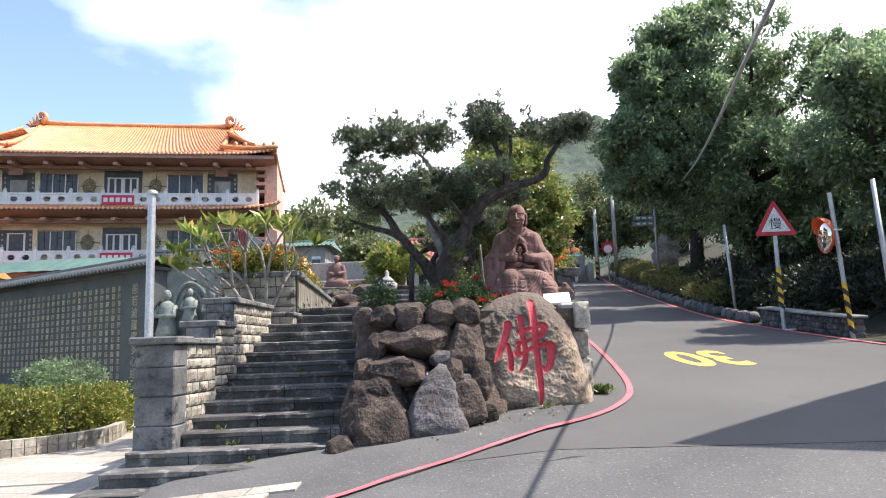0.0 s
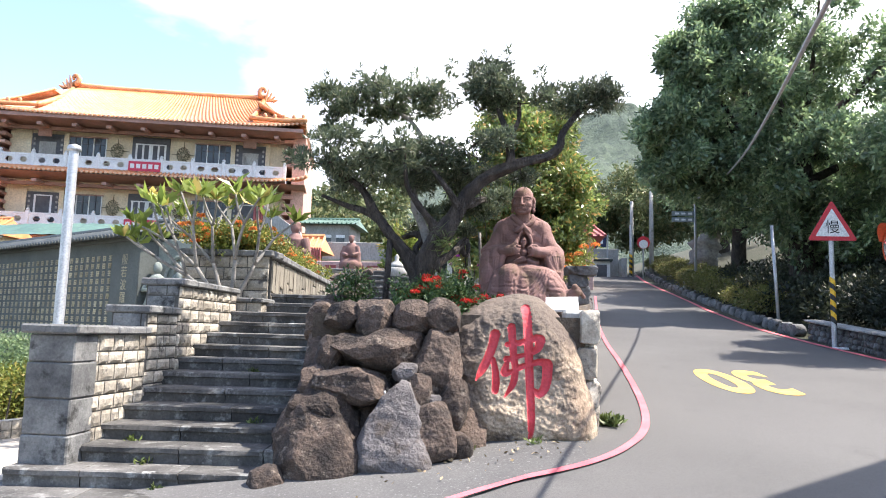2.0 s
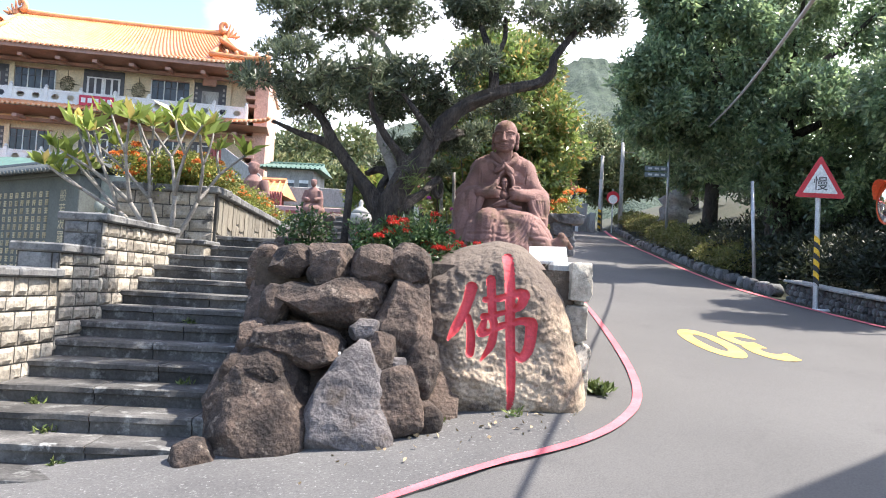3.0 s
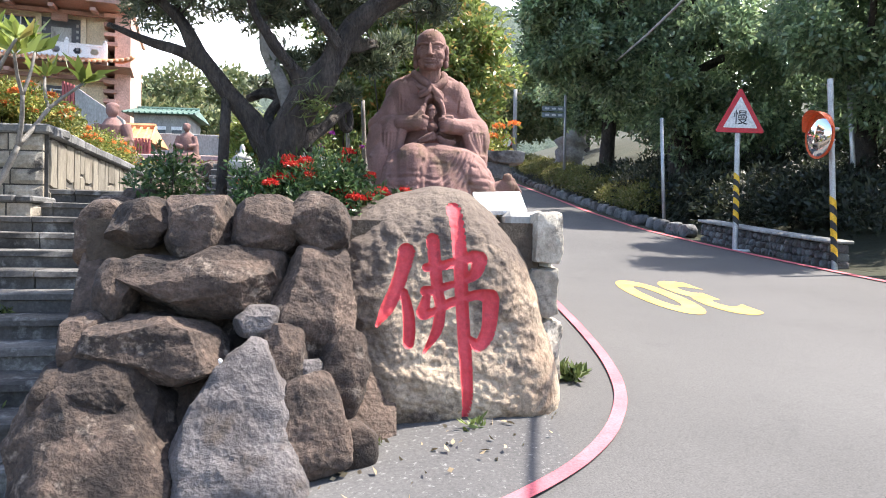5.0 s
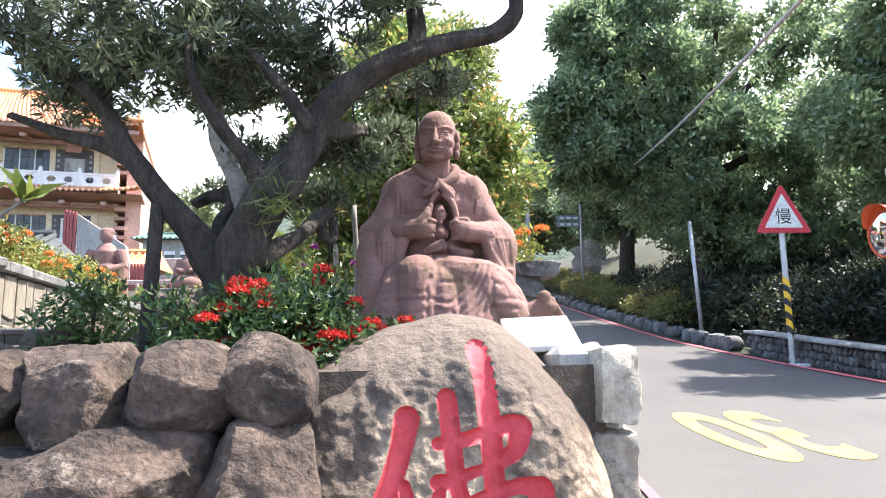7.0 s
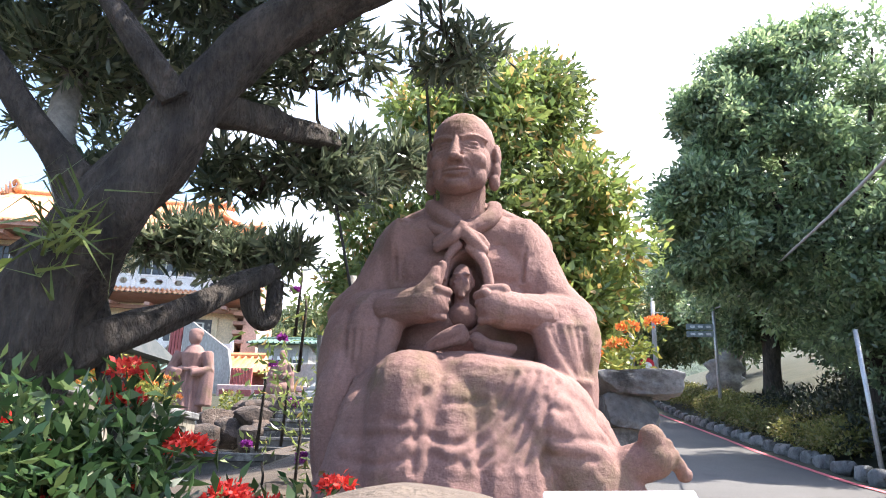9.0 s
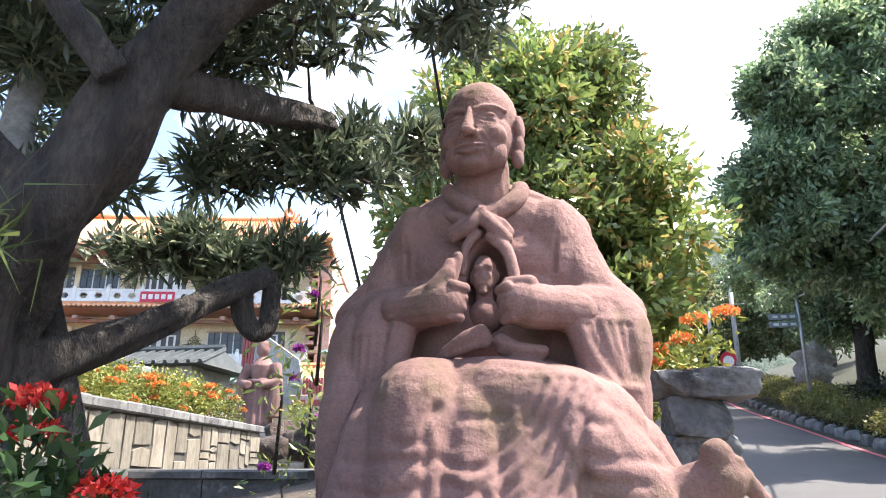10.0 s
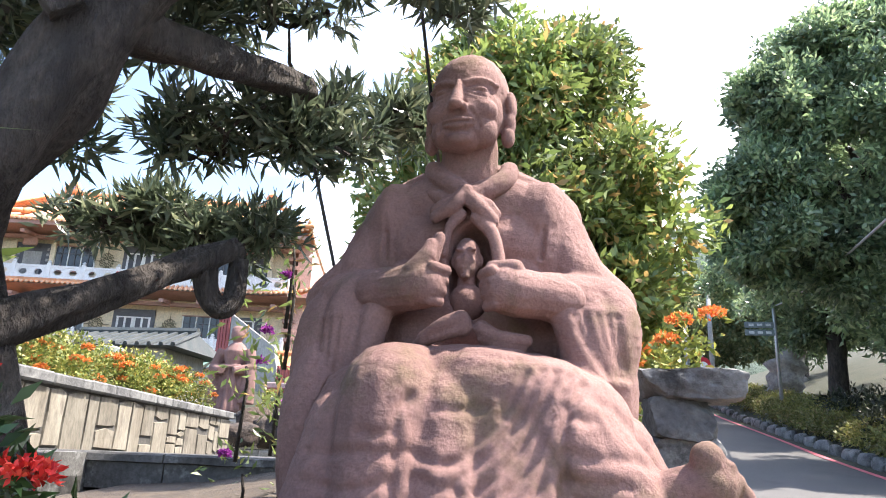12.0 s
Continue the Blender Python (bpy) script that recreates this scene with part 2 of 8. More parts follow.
M_BROWNWOOD = surf("brown_painted_beam", (0.32, 0.185, 0.145), (0.42, 0.25, 0.20), big=2, fine=20, rough=0.7, bump=0.15, vary=0.1)
M_GREYTILE = surf("grey_wall_panel", (0.07, 0.07, 0.08), (0.11, 0.11, 0.12), big=2, fine=20, rough=0.6, bump=0.15, vary=0.05)
M_WINDOW = surf("dark_window_glass", (0.03, 0.035, 0.04), (0.06, 0.065, 0.07), big=1, fine=5, rough=0.12, bump=0.02, vary=0.2)
M_WINPALE = surf("pale_blue_glass", (0.42, 0.50, 0.58), (0.52, 0.60, 0.66), big=1, fine=5, rough=0.2, bump=0.02, vary=0.1)
M_SIGNBOARD = surf("crimson_signboard", (0.50, 0.025, 0.06), (0.58, 0.04, 0.08), big=2, fine=10, rough=0.5, bump=0.05, vary=0)
M_ORNAMENT = surf("olive_ornament", (0.10, 0.09, 0.05), (0.16, 0.14, 0.08), big=4, fine=30, rough=0.8, bump=0.2, vary=0)
M_STELE = surf("green_slate_stele", (0.055, 0.064, 0.058), (0.095, 0.105, 0.096), big=1, fine=25, rough=0.7, bump=0.1, vary=0)
M_GOLD = surf("faded_gold_lettering", (0.34, 0.28, 0.16), (0.48, 0.42, 0.28), big=3, fine=40, rough=0.6, bump=0.1, vary=0.25)
M_CAPTILE = surf("dark_green_roof_tile", (0.03, 0.04, 0.04), (0.07, 0.075, 0.07), big=3, fine=25, rough=0.6, bump=0.3, vary=0.1)
M_RELIEF = surf("grey_green_relief_stone", (0.16, 0.19, 0.17), (0.28, 0.30, 0.27), big=4, fine=30, rough=0.9, bump=0.5, vary=0)
M_AWNING = surf("green_awning_sheet", (0.06, 0.12, 0.095), (0.09, 0.165, 0.125), big=1, fine=8, rough=0.5, bump=0.1, vary=0)
M_CONCRETE = surf("weathered_concrete", (0.28, 0.27, 0.25), (0.42, 0.41, 0.38), big=1.2, fine=20, rough=0.9, bump=0.3, vary=0.08,
                  c3=(0.15, 0.14, 0.13), spot=(0.57, 0.7), spot_scale=1.5, stretch=(1, 1, 0.4))
M_PINKWALL = surf("pink_wall", (0.55, 0.36, 0.33), (0.64, 0.45, 0.41), big=1, fine=14, rough=0.85, bump=0.15, vary=0.05)
M_REDWALL = surf("dull_red_panel", (0.30, 0.075, 0.075), (0.38, 0.11, 0.10), big=1, fine=14, rough=0.8, bump=0.15, vary=0.05)
M_TARP = surf("dark_blue_banner", (0.012, 0.018, 0.06), (0.02, 0.03, 0.08), big=1, fine=10, rough=0.6, bump=0.1, vary=0)
M_SIGNGREY = surf("grey_sign_plate", (0.20, 0.24, 0.24), (0.28, 0.31, 0.31), big=2, fine=20, rough=0.5, bump=0.05, vary=0.1)
# aerial haze is mixed into these greens as a grey-blue cast
M_FARLEAF = surf("distant_forest_hazed", (0.05, 0.075, 0.055), (0.09, 0.12, 0.08), big=0.11, fine=1.2, rough=1, bump=1.0, vary=0,
                 c3=(0.035, 0.052, 0.042), spot=(0.52, 0.62), spot_scale=0.35, depth=1.5)
M_CABLE = surf("grey_cable", (0.30, 0.30, 0.30), (0.38, 0.38, 0.38), big=3, fine=30, rough=0.6, bump=0.05, vary=0)
M_MIRROR = bpy.data.materials.new("mirror_glass")
M_MIRROR.use_nodes = True
M_MIRROR.node_tree.nodes["Principled BSDF"].inputs["Metallic"].default_value = 1.0
M_MIRROR.node_tree.nodes["Principled BSDF"].inputs["Roughness"].default_value = 0.04
M_MIRROR.node_tree.nodes["Principled BSDF"].inputs["Base Color"].default_value = (0.85, 0.87, 0.88, 1)

L_PODO = leafy("podocarpus_leaf", (0.062, 0.087, 0.061), (0.135, 0.166, 0.104), (0.229, 0.248, 0.159), 0.12, rough=0.34, trans=0.42, spec=0.6)
L_TREE = leafy("broad_leaf", (0.115, 0.182, 0.110), (0.24, 0.33, 0.178), (0.345, 0.43, 0.25), 0.22, rough=0.30, trans=0.5, spec=0.8)
# deep shade below the bank's trees is put into these leaf colours
L_UNDER_SHADE = leafy("undergrowth_leaf_shaded", (0.019, 0.026, 0.018), (0.042, 0.052, 0.033), (0.073, 0.083, 0.049), 0.12, rough=0.5, trans=0.25)
L_BUSH = leafy("bright_bush_leaf", (0.105, 0.165, 0.052), (0.27, 0.325, 0.10), (0.50, 0.33, 0.13), 0.07, rough=0.36, trans=0.42, spec=0.6)
L_HEDGE = leafy("hedge_leaf", (0.106, 0.147, 0.035), (0.271, 0.293, 0.071), (0.392, 0.320, 0.088), 0.12, rough=0.5, trans=0.3)
L_VERGE = leafy("verge_hedge_leaf", (0.104, 0.120, 0.037), (0.250, 0.239, 0.079), (0.312, 0.258, 0.134), 0.12, rough=0.5, trans=0.3)
L_PLUM = leafy("plumeria_leaf", (0.135, 0.193, 0.043), (0.270, 0.322, 0.079), (0.437, 0.350, 0.122), 0.12, rough=0.4, trans=0.4)
L_IXORA = leafy("ixora_leaf", (0.031, 0.074, 0.027), (0.078, 0.143, 0.051), (0.156, 0.221, 0.085), 0.12, rough=0.3, trans=0.3)
L_FLOWER = leafy("red_ixora_petal", (0.55, 0.015, 0.02), (0.78, 0.05, 0.035), (0.85, 0.10, 0.06), 0.2, rough=0.6, trans=0.2)
L_ORFLOWER = leafy("orange_petal", (0.66, 0.17, 0.06), (0.78, 0.30, 0.10), (0.80, 0.40, 0.08), 0.2, rough=0.6, trans=0.2)
L_PURPLE = leafy("purple_petal", (0.25, 0.03, 0.28), (0.38, 0.06, 0.40), rough=0.6, trans=0.3)
L_FAR = leafy("far_leaf", (0.094, 0.133, 0.067), (0.208, 0.239, 0.116), (0.291, 0.285, 0.159), 0.15, rough=0.6, trans=0.3)
L_GRASS = leafy("weed_leaf", (0.083, 0.120, 0.037), (0.177, 0.221, 0.073), rough=0.5, trans=0.3)

# ---- building helpers ----
def lerp(v, pts):
    return float(np.interp(v, [p[0] for p in pts], [p[1] for p in pts]))


def empty(name, loc=(0, 0, 0), rz=0):
    e = new(name)
    e.empty_display_size = 0.1
    e.matrix_world = pose(*loc, 0, 0, rz)
    return e


def mesh_ob(name, verts, faces, material, parent=None, smooth=False, label=""):
    me = bpy.data.meshes.new(name)
    me.from_pydata([tuple(v) for v in verts], [], faces)
    me.materials.append(material)
    if smooth:
        me.polygons.foreach_set("use_smooth", [True] * len(me.polygons))
    me.update()
    ob = new(name, me)
    if parent:
        ob.parent = parent
    if label:
        ob["label"] = label
    return ob


def part(name, bm, material, parent=None, label="", smooth=False, sharp=None):
    """Links a bmesh as one mesh object, under parent if there is one."""
    me = bpy.data.meshes.new(name)
    bmesh.ops.recalc_face_normals(bm, faces=bm.faces)
    bm.to_mesh(me)
    bm.free()
    me.materials.append(material)
    if smooth:
        me.polygons.foreach_set("use_smooth", [True] * len(me.polygons))
    if sharp:
        me.set_sharp_from_angle(angle=radians(sharp))
    ob = new(name, me)
    if parent:
        ob.parent = parent
    if label:
        ob["label"] = label
    return ob


def box(x0, x1, y0, y1, z0, z1, bevel=0.0, bm=None, m=None, seg=1):
    b2 = bmesh.new()
    bmesh.ops.create_cube(b2, size=1)
    for v in b2.verts:
        v.co = Vector((x0 + (v.co.x + 0.5) * (x1 - x0), y0 + (v.co.y + 0.5) * (y1 - y0), z0 + (v.co.z + 0.5) * (z1 - z0)))
    if bevel:
        bmesh.ops.bevel(b2, geom=b2.edges[:], offset=bevel, segments=seg, affect="EDGES", profile=0.6)
    if m:
        bmesh.ops.transform(b2, matrix=m, verts=b2.verts)
    if bm is None:
        return b2
    tmp = bpy.data.meshes.new("tmp")
    b2.to_mesh(tmp)
    b2.free()
    bm.from_mesh(tmp)
    bpy.data.meshes.remove(tmp)
    return bm


def tube(pts, radii, n=8, bm=None, wobble=0.0, cap=True):
    """A round limb through the points."""
    bm = bm or bmesh.new()
    pts = [Vector(p) for p in pts]
    rings = []
    side = None
    for i, p in enumerate(pts):
        d = (pts[min(i + 1, len(pts) - 1)] - pts[max(i - 1, 0)]).normalized()
        if side is None:
            side = d.cross(Vector((0.3, 0.2, 1)) if abs(d.z) < 0.9 else Vector((1, 0, 0))).normalized()
        side = (side - d * side.dot(d)).normalized()
        up = d.cross(side)
        ring = []
        for k in range(n):
            a = 2 * math.pi * k / n
            r = radii[i] * (1 + wobble * noise.noise(Vector((p.x * 5 + math.cos(a) * 1.3, p.y * 5 + math.sin(a) * 1.3, p.z * 5))))
            ring.append(bm.verts.new(p + (side * math.cos(a) + up * math.sin(a)) * r))
        rings.append(ring)
    for a, b in zip(rings, rings[1:]):
        for k in range(n):
            bm.faces.new((a[k], a[(k + 1) % n], b[(k + 1) % n], b[k]))
    if cap:
        bm.faces.new(rings[0][::-1])
        bm.faces.new(rings[-1])
    return bm


def spline(pts, steps=6):
    """Points of a smooth curve through pts, of any number of values each."""
    p = np.array(pts, float)
    p = np.vstack([2 * p[0] - p[1], p, 2 * p[-1] - p[-2]])
    out = []
    for i in range(1, len(p) - 2):
        for s in range(steps):
            t = s / steps
            out.append(0.5 * (2 * p[i] + (p[i + 1] - p[i - 1]) * t + (2 * p[i - 1] - 5 * p[i] + 4 * p[i + 1] - p[i + 2]) * t * t
                              + (3 * p[i] - p[i - 1] - 3 * p[i + 1] + p[i + 2]) * t ** 3))
    out.append(p[-2])
    return np.array(out)


def limb(pts, steps=5, n=8, bm=None, wobble=0.25):
    """A limb through rows of x, y, z, radius."""
    s = spline(pts, steps)
    return tube([r[:3] for r in s], [max(r[3], 0.003) for r in s], n, bm, wobble)


def lathe(profile, n=20, bm=None, centre=(0, 0, 0)):
    bm = bm or bmesh.new()
    rings = [[bm.verts.new((centre[0] + r * math.cos(2 * math.pi * k / n), centre[1] + r * math.sin(2 * math.pi * k / n), centre[2] + z))
              for k in range(n)] for r, z in profile]
    for a, b in zip(rings, rings[1:]):
        for k in range(n):
            bm.faces.new((a[k], a[(k + 1) % n], b[(k + 1) % n], b[k]))
    bm.faces.new(rings[0][::-1])
    bm.faces.new(rings[-1])
    return bm


def ball(centre, size, bm=None, sub=3, m=None):
    bm = bm or bmesh.new()
    mat = Matrix.Translation(centre) @ (m or Matrix.Identity(4)) @ Matrix.Diagonal((*size, 1))
    bmesh.ops.create_icosphere(bm, subdivisions=sub, radius=1, matrix=mat)
    return bm


def boulder(centre, size, seed, sub=4, cuts=10, rough=0.10, rz=0, tilt=0, ry=0, square=0.0, taper=0.0):
    """A rock: a ball cut by random planes, then roughened at three sizes."""
    rnd = random.Random(seed)
    bm = bmesh.new()
    bmesh.ops.create_icosphere(bm, subdivisions=sub, radius=1)
    planes = []
    for _ in range(cuts):
        n = Vector((rnd.gauss(0, 1), rnd.gauss(0, 1), rnd.gauss(0, 1))).normalized()
        planes.append((n, rnd.uniform(0.62, 0.9)))
    if square:
        for ax in ((1, 0, 0), (-1, 0, 0), (0, 1, 0), (0, -1, 0), (0, 0, 1), (0, 0, -1)):
            n = (Vector(ax) + Vector((rnd.gauss(0, 0.1), rnd.gauss(0, 0.1), rnd.gauss(0, 0.1)))).normalized()
            planes.append((n, square))
    off = Vector((seed * 3.1, seed * 1.7, seed * 0.9))
    m = pose(*centre, tilt, ry, rz) @ Matrix.Diagonal((*size, 1))
    big = max(size)
    for v in bm.verts:
        p = v.co.copy()
        for n, d in planes:
            k = p.dot(n) - d
            if k > 0:
                p -= n * k * 0.93
        q = Vector((p.x * size[0], p.y * size[1], p.z * size[2])) / big
        f = noise.noise(q * 2.2 + off) * rough + noise.noise(q * 6 + off) * rough * 0.6 + noise.noise(q * 17 + off) * rough * 0.32
        f += -0.10 * max(0, 0.32 - abs(noise.noise(q * 2.8 + off * 1.3)) * 2.6)
        v.co = p * (1 + f)
        if taper:
            k = 1 - taper * (v.co.z + 0.8) / 1.6
            v.co.x, v.co.y = v.co.x * k, v.co.y * k
    bmesh.ops.transform(bm, matrix=m, verts=bm.verts)
    return bm


def block_rock(centre, half, seed, sub=5, power=3.6, rz=0, tilt=0, ry=0, taper=0.0, rough=0.05, cuts=22):
    """A quarried boulder: a rounded block, chipped by planes, cracked and weathered."""
    rnd = random.Random(seed)
    bm = bmesh.new()
    bmesh.ops.create_icosphere(bm, subdivisions=sub, radius=1)
    planes = []
    for _ in range(cuts):
        n = Vector((rnd.gauss(0, 1), rnd.gauss(0, 1), rnd.gauss(0, 1))).normalized()
        planes.append((n, rnd.uniform(0.92, 1.16)))
    off = Vector((seed * 3.1, seed * 1.7, seed * 0.9))
    m = pose(*centre, tilt, ry, rz)
    big = max(half)
    for v in bm.verts:
        d = v.co
        p = d / (abs(d.x) ** power + abs(d.y) ** power + abs(d.z) ** power) ** (1 / power)
        for n, k in planes:
            q = p.dot(n) - k
            if q > 0:
                p = p - n * q * 0.95
        k = 1 - taper * (p.z + 1) / 2
        p = Vector((p.x * half[0] * k, p.y * half[1], p.z * half[2]))
        w = p / 0.22 + off
        b = Vector((w.x * 0.9, w.y * 0.9, w.z * 2.6))
        f = noise.noise(w * 0.8) * rough * 1.3 + noise.noise(b * 1.3) * rough * 0.32
        f += noise.noise(w * 3.2) * rough * 0.20 + noise.noise(w * 9) * rough * 0.15 + noise.noise(w * 21) * rough * 0.09
        v.co = p + d * f * min(1, big / 0.2)
    bmesh.ops.transform(bm, matrix=m, verts=bm.verts)
    return bm


rng = np.random.default_rng(7)


def leaf_mesh(name, centres, outward, count, length, width, material, parent=None, spread=0.9, jitter=0.06, up=0.15, curl=0.25, label=""):
    """Many small leaves in tufts: one mesh. centres and outward are arrays of points and directions."""
    c = np.repeat(np.asarray(centres, float), count, axis=0)
    o = np.repeat(np.asarray(outward, float), count, axis=0)
    n = len(c)
    d = o + rng.normal(0, spread, (n, 3)) + np.array([0, 0, up])
    d /= np.linalg.norm(d, axis=1)[:, None] + 1e-9
    s = np.cross(d, rng.normal(0, 1, (n, 3)))
    s /= np.linalg.norm(s, axis=1)[:, None] + 1e-9
    u = np.cross(s, d)
    base = c + rng.normal(0, jitter, (n, 3))
    ln = (length * rng.uniform(0.65, 1.25, n))[:, None]
    w = (width * rng.uniform(0.75, 1.25, n))[:, None]
    mid = base + d * ln * 0.5 + u * ln * curl * 0.35
    tip = base + d * ln - u * ln * curl * 0.25
    v = np.stack([base, mid - s * w * 0.5, tip, mid + s * w * 0.5], axis=1).reshape(-1, 3)
    me = bpy.data.meshes.new(name)
    me.vertices.add(4 * n)
    me.vertices.foreach_set("co", v.ravel())
    me.loops.add(4 * n)
    me.loops.foreach_set("vertex_index", np.arange(4 * n))
    me.polygons.add(n)
    me.polygons.foreach_set("loop_start", np.arange(n) * 4)
    me.materials.append(material)
    me.update(calc_edges=True)
    ob = new(name, me)
    if parent:
        ob.parent = parent
    if label:
        ob["label"] = label
    return ob


def clump_points(blobs, density, thick=0.35, low=-1.0):
    """Points in the outer shell of ellipsoids (x, y, z, rx, ry, rz), with an uneven edge; and the directions outwards."""
    cs, os_ = [], []
    for x, y, z, rx, ry, rz in blobs:
        area = 4 * math.pi * ((rx * ry) ** 1.6 / 3 + (rx * rz) ** 1.6 / 3 + (ry * rz) ** 1.6 / 3) ** (1 / 1.6)
        n = max(6, int(area * density))
        d = rng.normal(0, 1, (n, 3))
        d /= np.linalg.norm(d, axis=1)[:, None]
        d = d[d[:, 2] > low]
        r = 1 - thick * rng.random(len(d)) ** 1.5
        f = np.array([noise.noise(Vector((q[0] * 2.3 + x, q[1] * 2.3 + y, q[2] * 2.3 + z))) for q in d])
        g = np.array([noise.noise(Vector((q[0] * 6 + y, q[1] * 6 + z, q[2] * 6 + x))) for q in d])
        r = r * (1 + 0.30 * f + 0.16 * g)
        cs.append(np.array([x, y, z]) + d * r[:, None] * np.array([rx, ry, rz]))
        os_.append(d / np.array([rx, ry, rz]) * min(rx, ry, rz))
    return np.vstack(cs), np.vstack(os_)

# ---- ground ----
PLAZA_Z = 0.35


def road_z(y):
    return lerp(y, [(-60, -7.0), (1, 0.0), (8.5, 0.93), (13, 1.36), (20.4, 2.11), (33, 3.75), (47, 5.55), (80, 8.0), (400, 20.0)])


def ground_z(x, y):
    z = road_z(y)
    if x < 0.9:
        z -= 0.105 * min(0.9 - x, 3.8) * lerp(y, [(-10, 0.3), (4, 0.7), (8, 1), (12, 1)])
    w = min(max((-2.4 - x) / 0.8, 0), 1) * lerp(y, [(-4, 0), (5, 0.9), (7, 1), (21, 1), (25, 0)])
    z = z * (1 - w) + (PLAZA_Z - 0.03) * w
    if x > 7.6:
        z += min((x - 7.6) * 0.30, 9) * lerp(y, [(2, 0), (12, 0.5), (18, 1)])
    if x < -3 and y > 24:
        z += lerp(y, [(24, 0), (27, 1.2), (60, 2.0)])
    return z


def strip(name, line, half, material, lift=0.006, label="", across=4):
    """A painted band along a line of x, y over the ground."""
    s = spline(line, 8)
    vs, fs = [], []
    for i, (x, y) in enumerate(s):
        d = s[min(i + 1, len(s) - 1)] - s[max(i - 1, 0)]
        n = np.array([-d[1], d[0]]) / (np.linalg.norm(d) + 1e-9)
        for k in range(across + 1):
            q = np.array([x, y]) + n * half * (2 * k / across - 1) * (1 + 0.10 * noise.noise(Vector((x * 3, y * 3, k))))
            vs.append((q[0], q[1], ground_z(q[0], q[1]) + lift))
    for i in range(len(s) - 1):
        for k in range(across):
            a = i * (across + 1) + k
            fs.append((a, a + 1, a + across + 2, a + across + 1))
    return mesh_ob(name, vs, fs, material)


def grid_lines(lo, hi, fine_lo, fine_hi, fine, grow=1.25):
    c = list(np.arange(fine_lo, fine_hi + 1e-6, fine))
    step, v = fine, fine_hi
    while v < hi:
        step *= grow
        v += step
        c.append(v)
    step, v = fine, fine_lo
    while v > lo:
        step *= grow
        v -= step
        c.insert(0, v)
    return c


gx, gy = grid_lines(-420, 420, -9, 11, 0.25), grid_lines(-120, 480, -2, 24, 0.25)
gv = [(x, y, ground_z(x, y) - (0.08 if y < 5 and -9 < x < 9 else 0)) for y in gy for x in gx]
gf = [(j * len(gx) + i, j * len(gx) + i + 1, (j + 1) * len(gx) + i + 1, (j + 1) * len(gx) + i)
      for j in range(len(gy) - 1) for i in range(len(gx) - 1)]
ground = tagged(mesh_ob("ground", gv, gf, M_EARTH, smooth=True), "grassy sloping earth round the temple and road", "ground", kind="structure")

# the road: a sheet from its near end to the bend at the top
ROAD_L = [(-30, -16), (-5, -7.0), (3, -4.6), (5.5, -3.6), (6.4, -2.6), (6.9, -0.8), (7.5, 0.8), (7.9, 1.15), (8.6, 1.25), (9.4, 1.35),
          (11, 1.5), (14, 1.85), (20, 2.4), (30, 3.3), (41, 4.7), (50, 5.6)]
ROAD_R = [(-30, 22), (-5, 13.0), (8, 8.4), (12, 7.1), (14, 6.80), (16, 6.55), (19, 6.45), (24, 6.6), (29, 6.85), (37, 7.35), (50, 8.3)]


def road_sheet(name, y0, y1, material, lift, xl=None):
    vs, fs, n = [], [], 28
    ys = np.arange(y0, y1 + 1e-6, 0.3)
    for y in ys:
        a, b = lerp(y, ROAD_L), lerp(y, ROAD_R)
        for k in range(n + 1):
            x = a + (b - a) * k / n
            vs.append((x, y, ground_z(x, y) + lift))
    for j in range(len(ys) - 1):
        for k in range(n):
            a = j * (n + 1) + k
            fs.append((a, a + 1, a + n + 2, a + n + 1))
    return mesh_ob(name, vs, fs, material, smooth=True)


tagged(road_sheet("road", 6.9, 50, M_ASPHALT, 0.022), "smooth grey asphalt road climbing past the rock", "road", kind="structure")
tagged(road_sheet("road_old", -30, 6.9, M_ASPHALT_OLD, 0.018), "older coarse grey asphalt at the foot of the slope", "road", kind="structure")
# concrete apron between the stairs, rocks and the red line
av, af = [], []
AP = [(-4.2, 3.2, 6.6), (-3.2, 4.4, 6.9), (-2.4, 5.1, 8.1), (-1.6, 5.7, 8.2), (-1.0, 6.15, 8.2), (-0.4, 6.58, 8.2), (0.1, 6.95, 8.2), (0.6, 7.35, 8.6), (1.1, 7.78, 8.9), (1.35, 8.02, 9.0)]
line = spline([(p[0], p[1], p[2]) for p in AP], 6)
for x, a, b in line:
    for k in range(5):
        y = a + (b - a) * k / 4
        av.append((x, y, ground_z(x, y) + 0.03))
for i in range(len(line) - 1):
    for k in range(4):
        a = i * 5 + k
        af.append((a, a + 5, a + 6, a + 1))
tagged(mesh_ob("pavement", av, af, M_ASPHALT_OLD, smooth=True), "rough dusty concrete apron at the foot of the rocks", "pavement", kind="structure")

RED_L = [(-3.4, 4.3), (-1.6, 5.75), (-0.69, 6.38), (-0.35, 6.68), (0.07, 6.96), (0.54, 7.35), (1.05, 7.72), (1.40, 8.05), (1.70, 8.50), (1.93, 9.14),
         (2.09, 10.15), (2.23, 11.85), (2.35, 13.8), (2.47, 16.3), (2.8, 20.5), (3.7, 29.5)]
tagged(strip("red_line", RED_L, 0.036, M_RED, 0.036), "faded red no-parking line on the asphalt kerb side", "road marking", kind="structure")
RED_R = [(7.4, 10.5), (6.87, 13.1), (6.55, 15.8), (6.44, 18.9), (6.5, 24.3), (6.75, 28.5), (7.2, 37), (7.9, 46)]
